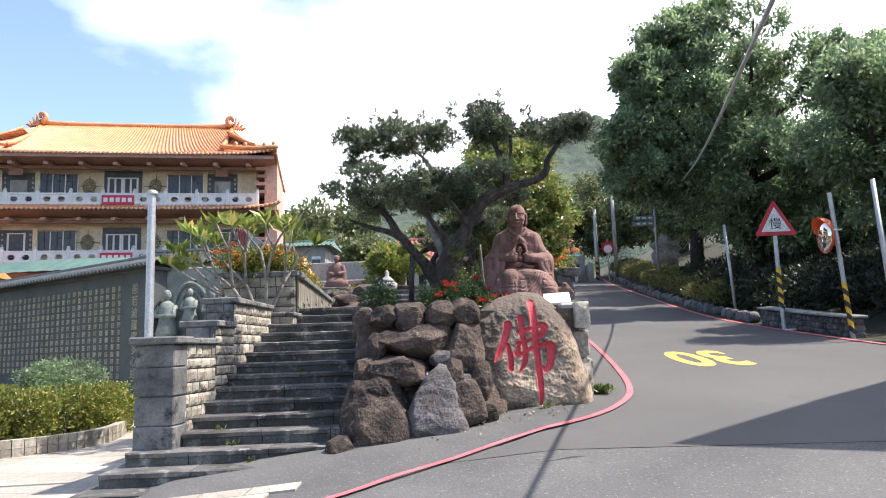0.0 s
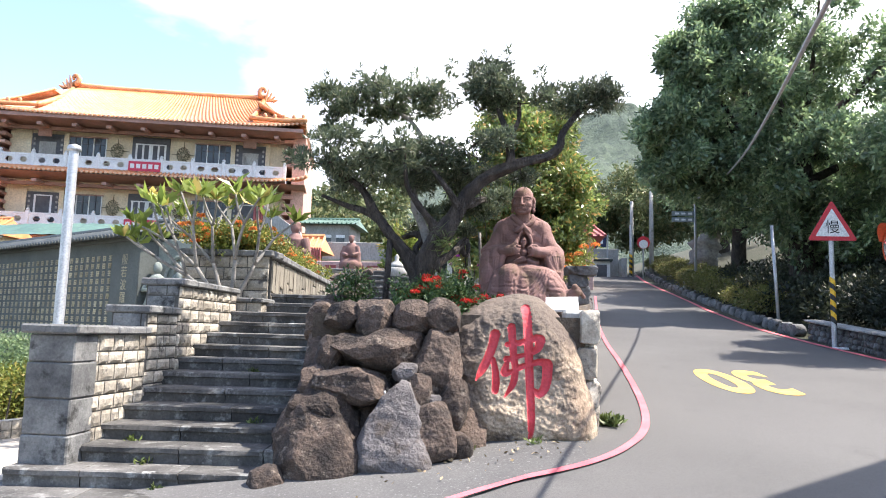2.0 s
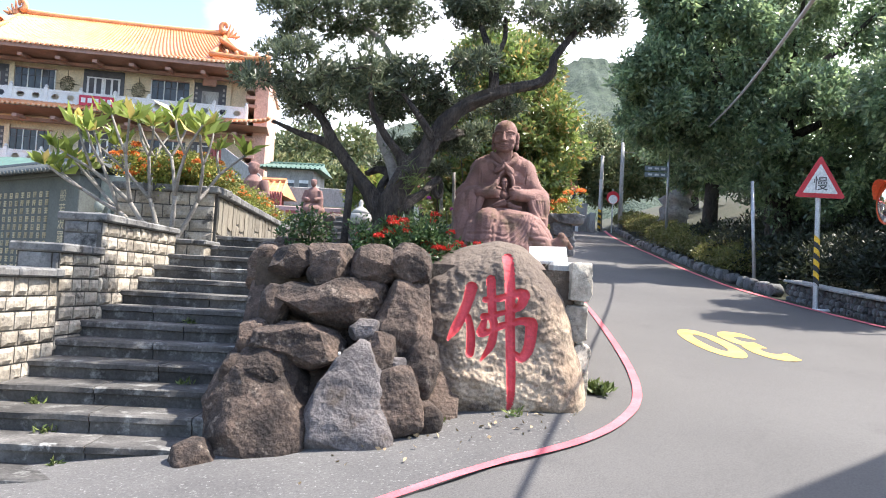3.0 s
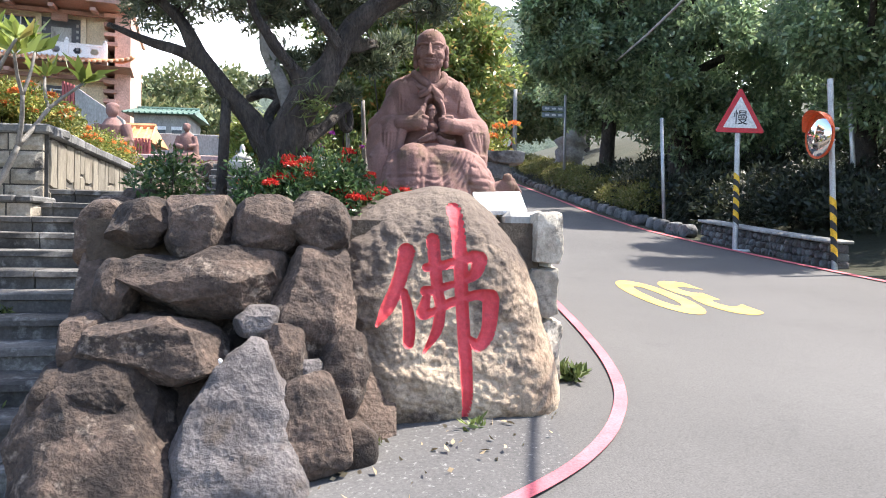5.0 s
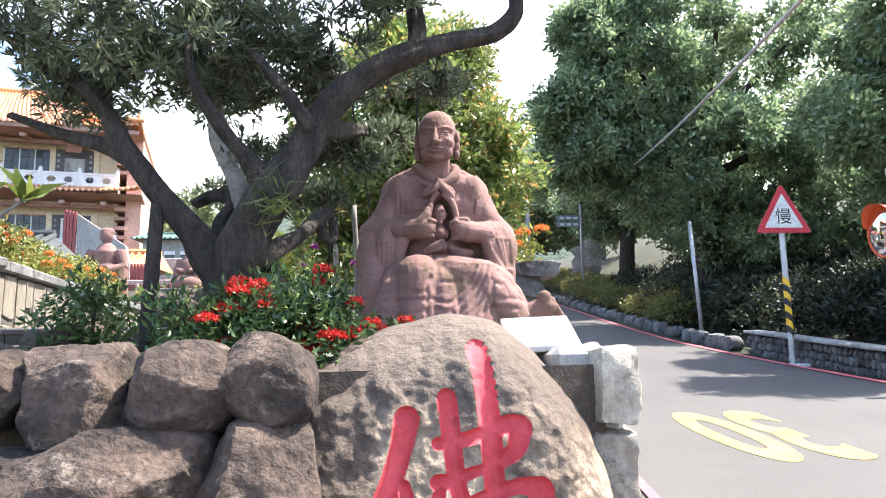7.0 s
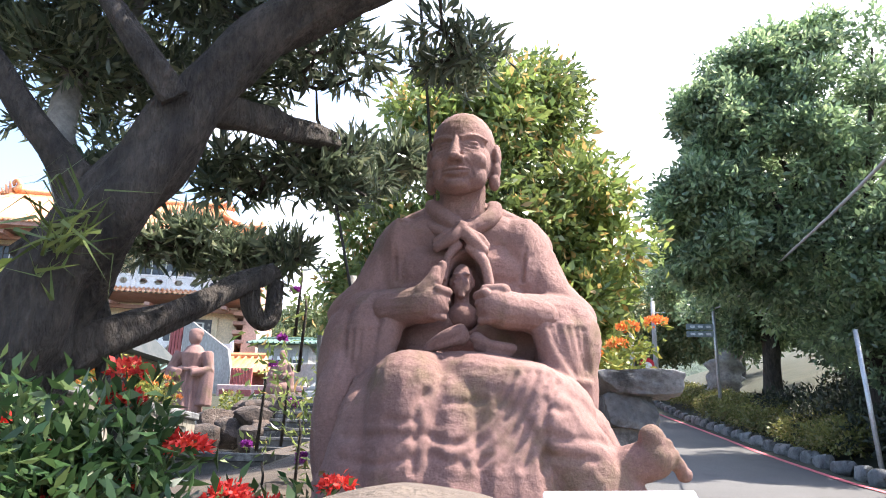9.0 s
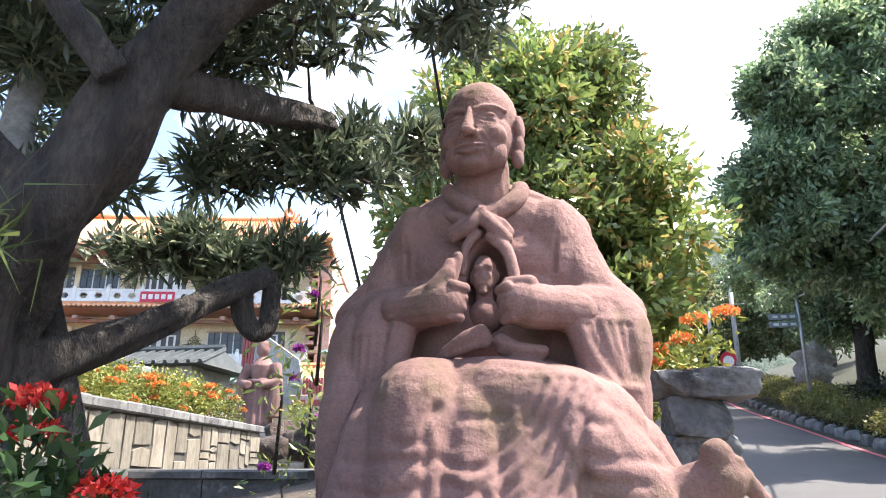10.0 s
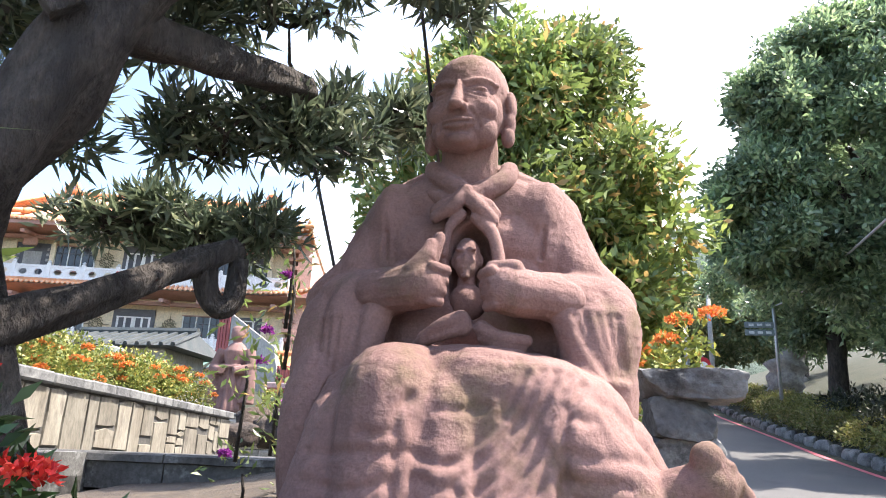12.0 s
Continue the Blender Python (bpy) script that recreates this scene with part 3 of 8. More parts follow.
tagged(strip("red_line_far", RED_R, 0.06, M_RED, 0.036), "worn red line along the far edge of the road", "road marking", kind="structure")

# the yellow speed figure, which drivers coming down read
fc = bpy.data.curves.new("digits", "FONT")
fc.body, fc.align_x, fc.align_y, fc.size = "30", "CENTER", "CENTER", 1.0
fc.offset = 0.03
tmp = new("digits", fc)
dm = bpy.data.meshes.new_from_object(tmp.evaluated_get(bpy.context.evaluated_depsgraph_get()))
bpy.data.objects.remove(tmp)
bm = bmesh.new()
bm.from_mesh(dm)
bmesh.ops.subdivide_edges(bm, edges=[e for e in bm.edges if e.calc_length() > 0.1], cuts=2)
bmesh.ops.triangulate(bm, faces=bm.faces)
for v in bm.verts:
    x = 3.66 - v.co.x * 0.98 + v.co.y * 0.02
    y = 12.25 - v.co.y * 2.55
    v.co = Vector((x, y, ground_z(x, y) + 0.027))
bmesh.ops.reverse_faces(bm, faces=bm.faces)
tagged(part("speed_marking", bm, M_YELLOW), "yellow painted figure 30 on the asphalt", "road marking", kind="structure")

# ---- stairs and the walls beside them ----
AX = math.radians(6.0)                    # the flight leans to the west as it climbs
U = Vector((-math.sin(AX), math.cos(AX), 0))
V = Vector((math.cos(AX), math.sin(AX), 0))


def stair_pt(u, v, z):
    """u along the flight from its first wall step, v across it."""
    p = Vector((-2.62, 8.08, 0)) + U * u + V * v
    return (p.x, p.y, z)


stairs = tagged(new("stairs"), "dark weathered stone stairs climbing between wall and boulders", "stairs", kind="structure")


def step(u0, u1, v0, v1, z0, z1, seed):
    """One course of a step: blocks of stone with worn, uneven front edges."""
    rnd = random.Random(seed)
    v = v0
    while v < v1 - 0.05:
        w = min(rnd.uniform(0.55, 1.0), v1 - v)
        if v1 - v - w < 0.3:
            w = v1 - v
        b2 = bmesh.new()
        nx = 7
        prof = [(0.012, 0.0), (0.010, (z1 - z0) - 0.052), (-0.014, (z1 - z0) - 0.046), (-0.012, (z1 - z0) - 0.010), (0.006, (z1 - z0)), (u1 - u0, (z1 - z0) + 0.002), (u1 - u0, 0.0)]
        rings = []
        for k in range(nx + 1):
            vv = v + 0.004 + (w - 0.008) * k / nx
            ring = []
            for i, (du, dz) in enumerate(prof):
                j = 0.012 * noise.noise(Vector((vv * 4, i * 1.7 + seed, z0 * 9))) if i < 5 else 0
                j2 = 0.006 * noise.noise(Vector((vv * 5 + 3, i * 2.1, seed))) if 1 <= i <= 5 else 0
                ring.append(b2.verts.new(stair_pt(u0 + du + j, vv, z0 + dz + j2)))
            rings.append(ring)
        m = len(prof)
        for a, b in zip(rings, rings[1:]):
            for i in range(m):
                b2.faces.new((a[i], b[i], b[(i + 1) % m], a[(i + 1) % m]))
        b2.faces.new(rings[0])
        b2.faces.new(rings[-1][::-1])
        part("step_stone", b2, M_STEP, stairs)
        v += w


RISE, RUN = 0.1285, 0.322
for n in range(-4, 12):
    z1 = 0.83 + RISE * n
    left = -0.42 - 0.10 * (-n - 1) if n < 0 else 0.0
    right = 2.05 if n < 2 else lerp(n, [(2, 1.95), (5, 1.75), (8, 1.55), (12, 1.55)])
    if n >= 10:
        left = 0.02
    step(RUN * n, RUN * (n + 1) + (0.30 if n < 12 else 0.5), left, right, z1 - RISE - (0.12 if n > -4 else 0.3), z1, n + 50)
# landing and the upper flight
step(RUN * 12, 9.8, -0.1, 2.6, 2.06, 2.25, 90)
for n in range(7):
    step(9.8 + 0.36 * n, 9.8 + 0.36 * (n + 1) + 0.1, 1.1, 2.6, 2.25 + 0.15 * n - 0.15, 2.25 + 0.15 * (n + 1), 100 + n)

wall = tagged(new("wall_stair"), "pale split-stone wall with dark weathered caps beside the stairs", "wall", kind="structure")


def stone_rows(parent, origin, along, up_h, length, course, seed, normal, material, wide=(0.16, 0.34), proud=0.02, name="stone", upright=False):
    """Split-face stones, one by one, on a wall face. along and normal are unit vectors; origin the lower start."""
    rnd = random.Random(seed)
    along, normal, origin = Vector(along), Vector(normal), Vector(origin)
    z = 0
    while z < up_h - 0.03:
        h = min(course * rnd.uniform(0.85, 1.15), up_h - z)
        if up_h - z - h < 0.05:
            h = up_h - z
        x = -rnd.uniform(0, 0.1)
        while x < length - 0.01:
            w = rnd.uniform(*wide)
            a, b = max(x, 0) + 0.007, min(x + w, length) - 0.007
            x += w
            if b - a < 0.03:
                continue
            b2 = bmesh.new()
            nx, nz = 5, 4
            g = []
            for j in range(nz + 1):
                row = []
                for i in range(nx + 1):
                    s, t = a + (b - a) * i / nx, z + 0.007 + (h - 0.014) * j / nz
                    edge = i in (0, nx) or j in (0, nz)
                    out = 0.0 if edge else proud * (1.1 + 1.1 * noise.noise(Vector((s * 9 + seed, t * 9, seed * 2.3))))
                    row.append(b2.verts.new(origin + along * s + Vector((0, 0, t)) + normal * (0.006 + out)))
                g.append(row)
            for j in range(nz):
                for i in range(nx):
                    b2.faces.new((g[j][i], g[j][i + 1], g[j + 1][i + 1], g[j + 1][i]))
            ring = g[0] + [r[-1] for r in g[1:]] + g[-1][-2::-1] + [r[0] for r in g[-2:0:-1]]
            back = [b2.verts.new(v.co - normal * 0.03) for v in ring]
            for i in range(len(ring)):
                b2.faces.new((ring[i], back[i], back[(i + 1) % len(ring)], ring[(i + 1) % len(ring)]))
            part(name, b2, material, parent)
        z += h


def cap(parent, x0, x1, y0, y1, z0, z1, seed, name="cap_stone", material=M_DARKSTONE, length=0.42, axis="y"):
    rnd = random.Random(seed)
    lo, hi = (y0, y1) if axis == "y" else (x0, x1)
    p = lo
    while p < hi - 0.02:
        q = min(p + length * rnd.uniform(0.8, 1.3), hi)
        if hi - q < 0.12:
            q = hi
        j = rnd.uniform(-0.008, 0.008)
        b2 = box(x0 + j, x1 + j, p + 0.003, q - 0.003, z0, z1 + rnd.uniform(-0.006, 0.006), 0.014) if axis == "y" else \
            box(p + 0.003, q - 0.003, y0 + j, y1 + j, z0, z1 + rnd.uniform(-0.006, 0.006), 0.014)
        part(name, b2, material, parent)
        p = q


XW, XI = -2.66, -3.02                     # stair face and inner face of the low wall
for y0, y1, top in ((8.16, 9.02, 1.70), (9.02, 9.62, 1.90), (9.62, 11.15, 2.20)):
    part("wall_core", box(XI + 0.01, XW, y0, y1, 0.3, top), M_MORTAR, wall)
    zb = 0.72 + max(0, (y0 - 7.9)) * 0.36
    stone_rows(wall, (XW, y0, zb), (0, 1, 0), top - zb, y1 - y0, 0.125, int(y0 * 10), (1, 0, 0), M_BLOCK, (0.10, 0.26), 0.013)
    cap(wall, XI - 0.05, XW + 0.05, y0 - 0.03, y1 + 0.02, top, top + 0.07, int(y0 * 7))
stone_rows(wall, (XI + 0.02, 9.02, 1.74), (1, 0, 0), 0.16, 0.34, 0.18, 3, (0, -1, 0), M_DARKSTONE, (0.3, 0.4), 0.01)
stone_rows(wall, (XI + 0.02, 9.62, 1.95), (1, 0, 0), 0.25, 0.34, 0.14, 5, (0, -1, 0), M_DARKSTONE, (0.3, 0.4), 0.01)
# the dark pillar that ends the wall
for i, (z0, z1) in enumerate(((0.66, 0.92), (0.92, 1.20), (1.20, 1.48), (1.48, 1.70))):
    j = 0.006 * (i % 2)
    part("pillar_stone", box(XI - 0.01 + j, XW + 0.03 - j, 7.90 + j, 8.22, z0, z1 - 0.004, 0.012), M_DARKSTONE, wall)
part("pillar_cap", box(XI - 0.06, XW + 0.07, 7.86, 8.30, 1.70, 1.775, 0.015), M_DARKSTONE, wall)

# planter that stands forward into the stairs, and the higher wall behind it
planter = tagged(new("wall_planter"), "pale stone planter wall with thin dark capping", "wall", kind="structure")
part("wall_core", box(-3.30, -2.36, 11.17, 11.56, 1.0, 2.10), M_MORTAR, planter)
stone_rows(planter, (-3.30, 11.17, 1.55), (1, 0, 0), 0.55, 0.96, 0.27, 21, (0, -1, 0), M_BLOCK, (0.13, 0.26), 0.012)
stone_rows(planter, (-2.36, 11.17, 1.55), (0, 1, 0), 0.55, 0.39, 0.2, 22, (1, 0, 0), M_BLOCK, (0.14, 0.3), 0.012)
cap(planter, -3.34, -2.31, 11.12, 11.58, 2.10, 2.16, 23, axis="x")
part("wall_core", box(-3.60, -2.44, 11.58, 11.95, 1.6, 2.72), M_MORTAR, planter)
stone_rows(planter, (-3.60, 11.58, 2.10), (1, 0, 0), 0.62, 1.18, 0.16, 24, (0, -1, 0), M_BLOCK, (0.22, 0.42), 0.02)
cap(planter, -3.64, -2.36, 11.52, 12.0, 2.72, 2.80, 25, axis="x")
part("soil", box(-3.28, -2.40, 11.2, 11.54, 2.02, 2.07), M_SOIL, planter)

# long wall faced with crazy paving
crazy = tagged(new("wall_terrace"), "retaining wall faced with pale crazy paving and dark capping", "wall", kind="structure")
A0, A1 = Vector((-2.40, 11.62, 0)), Vector((-3.12, 17.3, 0))
dirw = (A1 - A0).normalized()
nrm = Vector((dirw.y, -dirw.x, 0))
L = (A1 - A0).length


def wall_pt(s, z, out=0.0):
    return A0 + dirw * s + nrm * out + Vector((0, 0, z))


def wall_prism(s0, s1, z0, z1, o0, o1, bevel=0.0):
    m = Matrix((( dirw.x, nrm.x, 0, A0.x), (dirw.y, nrm.y, 0, A0.y), (0, 0, 1, 0), (0, 0, 0, 1)))
    return box(s0, s1, o0, o1, z0, z1, bevel, m=m)


part("wall_core", wall_prism(0, L, 0.8, 2.72, -0.4, 0.0), M_MORTAR, crazy)
rnd = random.Random(4)
cells = []
s = 0.0
while s < L - 0.05:
    w = min(rnd.uniform(0.16, 0.42), L - s)
    if L - s - w < 0.12:
        w = L - s
    top, k = 2.70, rnd.choice((2, 3, 3, 4))
    zb = 1.45 + 0.16 * s
    cuts = sorted(rnd.uniform(0.2, 0.8) for _ in range(k - 1))
    zs = [zb] + [zb + (top - zb) * c for c in cuts] + [top]
    for a, b in zip(zs, zs[1:]):
        cells.append((s, s + w, a, b))
    s += w
for s0, s1, a, b in cells:
    if b - a < 0.06:
        continue
    j = [rnd.uniform(-0.035, 0.035) for _ in range(8)]
    poly = [(s0 + 0.006, a + 0.006 + max(j[0], 0)), ((s0 + s1) / 2 + j[1], a + 0.006), (s1 - 0.006, a + 0.006 + max(j[2], 0)), (s1 - 0.006 - abs(j[3]) * 0.5, (a + b) / 2 + j[3]),
            (s1 - 0.006, b - 0.006 + min(j[4], 0)), ((s0 + s1) / 2 + j[5], b - 0.006), (s0 + 0.006, b - 0.006 + min(j[6], 0)), (s0 + 0.006 + abs(j[7]) * 0.5, (a + b) / 2 + j[7])]
    b2 = bmesh.new()
    lo = [b2.verts.new(wall_pt(p, z, -0.01)) for p, z in poly]
    ms, mz = sum(p[0] for p in poly) / 8, sum(p[1] for p in poly) / 8
    hi = [b2.verts.new(wall_pt(p + (ms - p) * 0.05, z + (mz - z) * 0.05, 0.016 + rnd.uniform(-0.003, 0.004))) for p, z in poly]
    b2.faces.new(hi)
    for i in range(8):
        b2.faces.new((lo[i], lo[(i + 1) % 8], hi[(i + 1) % 8], hi[i]))
    part("stone", b2, M_CRAZY, crazy)
s = 0.0
while s < L:
    e = min(s + rnd.uniform(0.35, 0.55), L)
    part("cap_stone", wall_prism(s + 0.003, e - 0.003, 2.70, 2.79 + rnd.uniform(-0.006, 0.006), -0.42, 0.06, 0.014), M_DARKSTONE, crazy)
    s = e
# ---- planting bed, boulders and the carved rock ----
BED = [(-0.95, 8.62), (0.2, 8.72), (1.38, 8.95), (1.50, 9.25), (1.62, 11.0), (2.05, 15.0), (2.45, 19.5), (2.9, 24.0), (-0.6, 24.0), (-1.0, 19.0), (-1.35, 14.0), (-1.15, 10.5)]


def bed_top(x, y):
    return lerp(y, [(8, 1.93), (12, 2.02), (15, 2.3), (20, 2.9), (24, 3.3)]) + 0.03 * noise.noise(Vector((x * 2, y * 2, 0)))


bm = bmesh.new()
top = [bm.verts.new((x, y, bed_top(x, y))) for x, y in BED]
bot = [bm.verts.new((x, y, ground_z(x, y) - 0.3)) for x, y in BED]
bm.faces.new(top)
for i in range(len(BED)):
    bm.faces.new((bot[i], bot[(i + 1) % len(BED)], top[(i + 1) % len(BED)], top[i]))
tagged(part("planting_bed", bm, M_SOIL), "raised bed of dark soil behind the boulders", "planting bed", kind="structure")

# rubble and mortar behind the loose-laid boulders
bm = bmesh.new()
gr = []
for j in range(13):
    row = []
    for i in range(17):
        x, z = -0.98 + 1.55 * i / 16, 0.35 + 1.60 * j / 12
        y = 8.06 + (z - 0.8) * 0.62 + max(0, x + 0.1) * 0.45 + 0.05 * noise.noise(Vector((x * 6, z * 6, 1)))
        row.append(bm.verts.new((x, y, z)))
    gr.append(row)
for j in range(12):
    for i in range(16):
        bm.faces.new((gr[j][i], gr[j][i + 1], gr[j + 1][i + 1], gr[j + 1][i]))
edge = [r[0] for r in gr]
back = [bm.verts.new((v.co.x + 0.05, 9.0, v.co.z)) for v in edge]
for a, b, c, d in zip(edge, edge[1:], back[1:], back):
    bm.faces.new((a, b, c, d))
tagged(part("rubble_bank", bm, M_ROCK_BROWN, smooth=True), "dark earth and mortar packed behind the boulders", "bank", kind="structure")

GR = "boulders beside the stairs"
ROCKS = [
    # x, y, z of the face, half width, depth, height, turn, tilt, roll, squareness, taper, kind
    (-0.69, 7.93, 0.86, 0.36, 0.26, 0.36, 14, -20, -12, 3.0, 0.25, "b"),
    (-0.67, 8.07, 1.17, 0.235, 0.22, 0.135, -6, -10, 9, 3.4, 0.12, "b"),
    (-0.12, 8.00, 0.985, 0.36, 0.20, 0.37, 0, -24, 4, 2.6, 0.72, "g"),
    (-0.49, 8.16, 1.345, 0.30, 0.24, 0.135, 4, -8, 3, 3.6, 0.15, "b"),
    (-0.33, 8.32, 1.64, 0.35, 0.25, 0.135, 0, -4, -1, 5.0, 0.06, "b"),
    (-0.74, 8.30, 1.58, 0.10, 0.2, 0.14, 16, 0, 8, 3.4, 0.1, "b"),
    (-0.68, 8.50, 1.91, 0.15, 0.2, 0.105, 8, 0, -4, 3.6, 0.1, "b"),
    (-0.39, 8.47, 1.90, 0.16, 0.2, 0.145, -6, -4, -5, 3.8, 0.14, "b"),
    (-0.09, 8.46, 1.89, 0.15, 0.2, 0.145, 4, -4, 3, 4.2, 0.08, "b"),
    (0.17, 8.48, 1.935, 0.155, 0.2, 0.125, 0, 0, 8, 3.4, 0.1, "b"),
    (0.01, 8.15, 1.285, 0.12, 0.13, 0.175, 0, -14, 12, 2.5, 0.05, "b"),
    (-0.08, 8.24, 1.475, 0.10, 0.11, 0.07, 0, -6, 6, 3.0, 0.1, "g"),
    (0.17, 8.04, 1.03, 0.155, 0.14, 0.195, 6, -14, -16, 2.8, 0.1, "b"),
    (0.16, 8.18, 1.20, 0.075, 0.09, 0.10, 0, -8, 0, 2.8, 0.0, "g"),
    (0.17, 8.34, 1.55, 0.19, 0.16, 0.27, 0, -20, 10, 2.8, 0.2, "b"),
    (0.34, 8.14, 0.90, 0.13, 0.12, 0.12, 0, 0, 0, 2.8, 0.1, "b"),
    (-0.82, 8.20, 1.36, 0.085, 0.16, 0.13, 0, 0, 0, 3.0, 0.0, "b"),
    (-1.00, 7.72, 0.64, 0.12, 0.14, 0.13, 30, 0, 0, 2.8, 0.1, "b"),
    (-0.90, 8.10, 1.10, 0.11, 0.2, 0.17, 10, 0, 0, 3.0, 0.0, "b"),
    (0.30, 8.22, 1.24, 0.12, 0.10, 0.20, 0, -12, 20, 2.6, 0.1, "b"),
    (-0.92, 8.72, 1.86, 0.12, 0.25, 0.15, 0, 0, 0, 3.4, 0.1, "b"),
    (-1.02, 9.20, 1.93, 0.12, 0.27, 0.13, 8, 0, 0, 3.4, 0.1, "b"),
    (-1.08, 9.78, 2.02, 0.12, 0.30, 0.12, 8, 0, 0, 3.4, 0.1, "b"),
    (-1.16, 10.4, 2.14, 0.12, 0.32, 0.13, 8, 0, 0, 3.4, 0.1, "b"),
]
for i, (x, y, z, a, b, c, rz, tx, ry, pw, tp, kind) in enumerate(ROCKS):
    bm = block_rock((x, y + b * 0.62, z), (a * 1.12, b, c * 1.13), 11 + i * 3, 6 if a > 0.14 and y < 8.6 else 5, pw * 1.7, rz, tx, ry, tp, 0.036 if a > 0.2 else 0.028)
    lab = ("rough brown volcanic boulder stacked beside the dark stairs", "grey angular boulder wedged among the brown rocks")[kind == "g"]
    tagged(part("boulder", bm, (M_ROCK_BROWN, M_ROCK_GREY)[kind == "g"], smooth=True, sharp=28), lab, "boulder", GR)

# the great carved rock: a fine sheet for the face, closed by sides and back
OUT = [(0.30, 0.86), (0.10, 1.06), (0.00, 1.30), (0.00, 1.56), (0.11, 1.80), (0.35, 2.00), (0.64, 2.115), (0.80, 2.15), (0.95, 2.135), (1.10, 2.03),
       (1.24, 1.86), (1.33, 1.66), (1.39, 1.42), (1.46, 1.15), (1.48, 0.88), (1.2, 0.80), (0.9, 0.79), (0.55, 0.80), (0.30, 0.86)]
CX, CZ = 0.82, 1.42
pol = sorted((math.atan2(z - CZ, x - CX), math.hypot(x - CX, z - CZ)) for x, z in OUT[:-1])
pol = [(pol[-1][0] - 2 * math.pi, pol[-1][1])] + pol + [(pol[0][0] + 2 * math.pi, pol[0][1])]
STROKES = [
    [(0.617, 1.795, 0.046), (0.597, 1.702, 0.040), (0.561, 1.597, 0.037), (0.518, 1.506, 0.034), (0.470, 1.421, 0.010)],
    [(0.606, 1.587, 0.021), (0.626, 1.495, 0.029), (0.633, 1.405, 0.032), (0.629, 1.337, 0.029)],
    [(0.754, 1.861, 0.035), (0.763, 1.759, 0.033), (0.778, 1.600, 0.030), (0.791, 1.523, 0.029), (0.775, 1.400, 0.028), (0.708, 1.292, 0.008)],
    [(0.871, 2.022, 0.042), (0.887, 1.900, 0.039), (0.904, 1.551, 0.035), (0.927, 1.093, 0.030), (0.911, 0.921, 0.006)],
    [(0.720, 1.716, 0.022), (0.795, 1.725, 0.024), (0.877, 1.749, 0.027), (0.959, 1.775, 0.033), (0.995, 1.765, 0.041)],
    [(0.997, 1.759, 0.041), (0.978, 1.698, 0.033), (0.937, 1.662, 0.025), (0.896, 1.648, 0.016)],
    [(0.716, 1.595, 0.027), (0.769, 1.603, 0.024), (0.836, 1.626, 0.019), (0.893, 1.640, 0.016)],
    [(0.724, 1.574, 0.019), (0.708, 1.517, 0.029), (0.703, 1.483, 0.032), (0.757, 1.492, 0.021), (0.837, 1.534, 0.024), (0.904, 1.556, 0.024)],
    [(0.904, 1.556, 0.024), (0.985, 1.579, 0.027), (1.053, 1.570, 0.040)],
    [(1.056, 1.554, 0.044), (1.050, 1.449, 0.041), (1.033, 1.372, 0.038), (0.992, 1.320, 0.032), (0.957, 1.345, 0.019), (0.931, 1.365, 0.013)],
]
SEG = []
for s in STROKES:
    c = spline(s, 5)
    SEG += [(*a, *b) for a, b in zip(c, c[1:])]
SEG = np.array(SEG)


def stroke_dist(x, z):
    """Signed distance to the strokes' edges, in metres, below nought inside; for arrays."""
    ax, az, ar, bx, bz, br = (SEG[:, i] for i in range(6))
    px, pz = x[:, None] - ax, z[:, None] - az
    dx, dz = bx - ax, bz - az
    t = np.clip((px * dx + pz * dz) / (dx * dx + dz * dz + 1e-12), 0, 1)
    return (np.hypot(px - dx * t, pz - dz * t) - (ar + (br - ar) * t)).min(axis=1)


NT, NR = 300, 130
th = np.linspace(-math.pi, math.pi, NT, endpoint=False)
rad = np.interp(th, [p[0] for p in pol], [p[1] for p in pol])
rad = np.convolve(np.r_[rad[-3:], rad, rad[:3]], [0.08, 0.12, 0.2, 0.2, 0.2, 0.12, 0.08], "valid") * np.array([1 + 0.02 * noise.noise(Vector((math.cos(a) * 4, math.sin(a) * 4, 3))) for a in th])
rr = np.linspace(0, 1, NR + 1)[1:]
X = CX + rad[None, :] * np.cos(th)[None, :] * rr[:, None]
Z = CZ + rad[None, :] * np.sin(th)[None, :] * rr[:, None]
X, Z = X.ravel(), Z.ravel()
RR = np.repeat(rr, NT)
sd = stroke_dist(X, Z)
e = 0.004
gx_, gz_ = stroke_dist(X + e, Z) - sd, stroke_dist(X, Z + e) - sd
gl = np.hypot(gx_, gz_) + 1e-9
snap = np.abs(sd) < 0.0035
X = np.where(snap, X - gx_ / gl * sd, X)
Z = np.where(snap, Z - gz_ / gl * sd, Z)
sd = np.where(snap, 0.0, sd)
Y = 8.5 + (Z - 0.92) * 0.17 + 0.30 * RR ** 7
calm = np.clip(sd / 0.03, 0.25, 1)
for i in range(len(X)):
    q = Vector((X[i], Z[i], 0.4))
    big = noise.noise(q * 2.3) * 0.08 + noise.noise(q * 5.5 + Vector((3, 1, 0))) * 0.045
    ridge = -0.05 * max(0, 0.45 - abs(noise.noise(q * 1.7 + Vector((7, 2, 5)))) * 3) ** 2
    fine = noise.noise(q * 15) * 0.018 + noise.noise(q * 38) * 0.010
    left = max(0, 0.55 - X[i]) * 0.12
    Y[i] += big * 0.42 + ridge + fine * calm[i] + left
    if sd[i] < 0:
        Y[i] += min(0.030, 0.010 + -sd[i] * 1.1)
verts = [(CX, 8.5 + (CZ - 0.92) * 0.17, CZ)] + list(zip(X, Y, Z))
inside = sd <= 1e-6
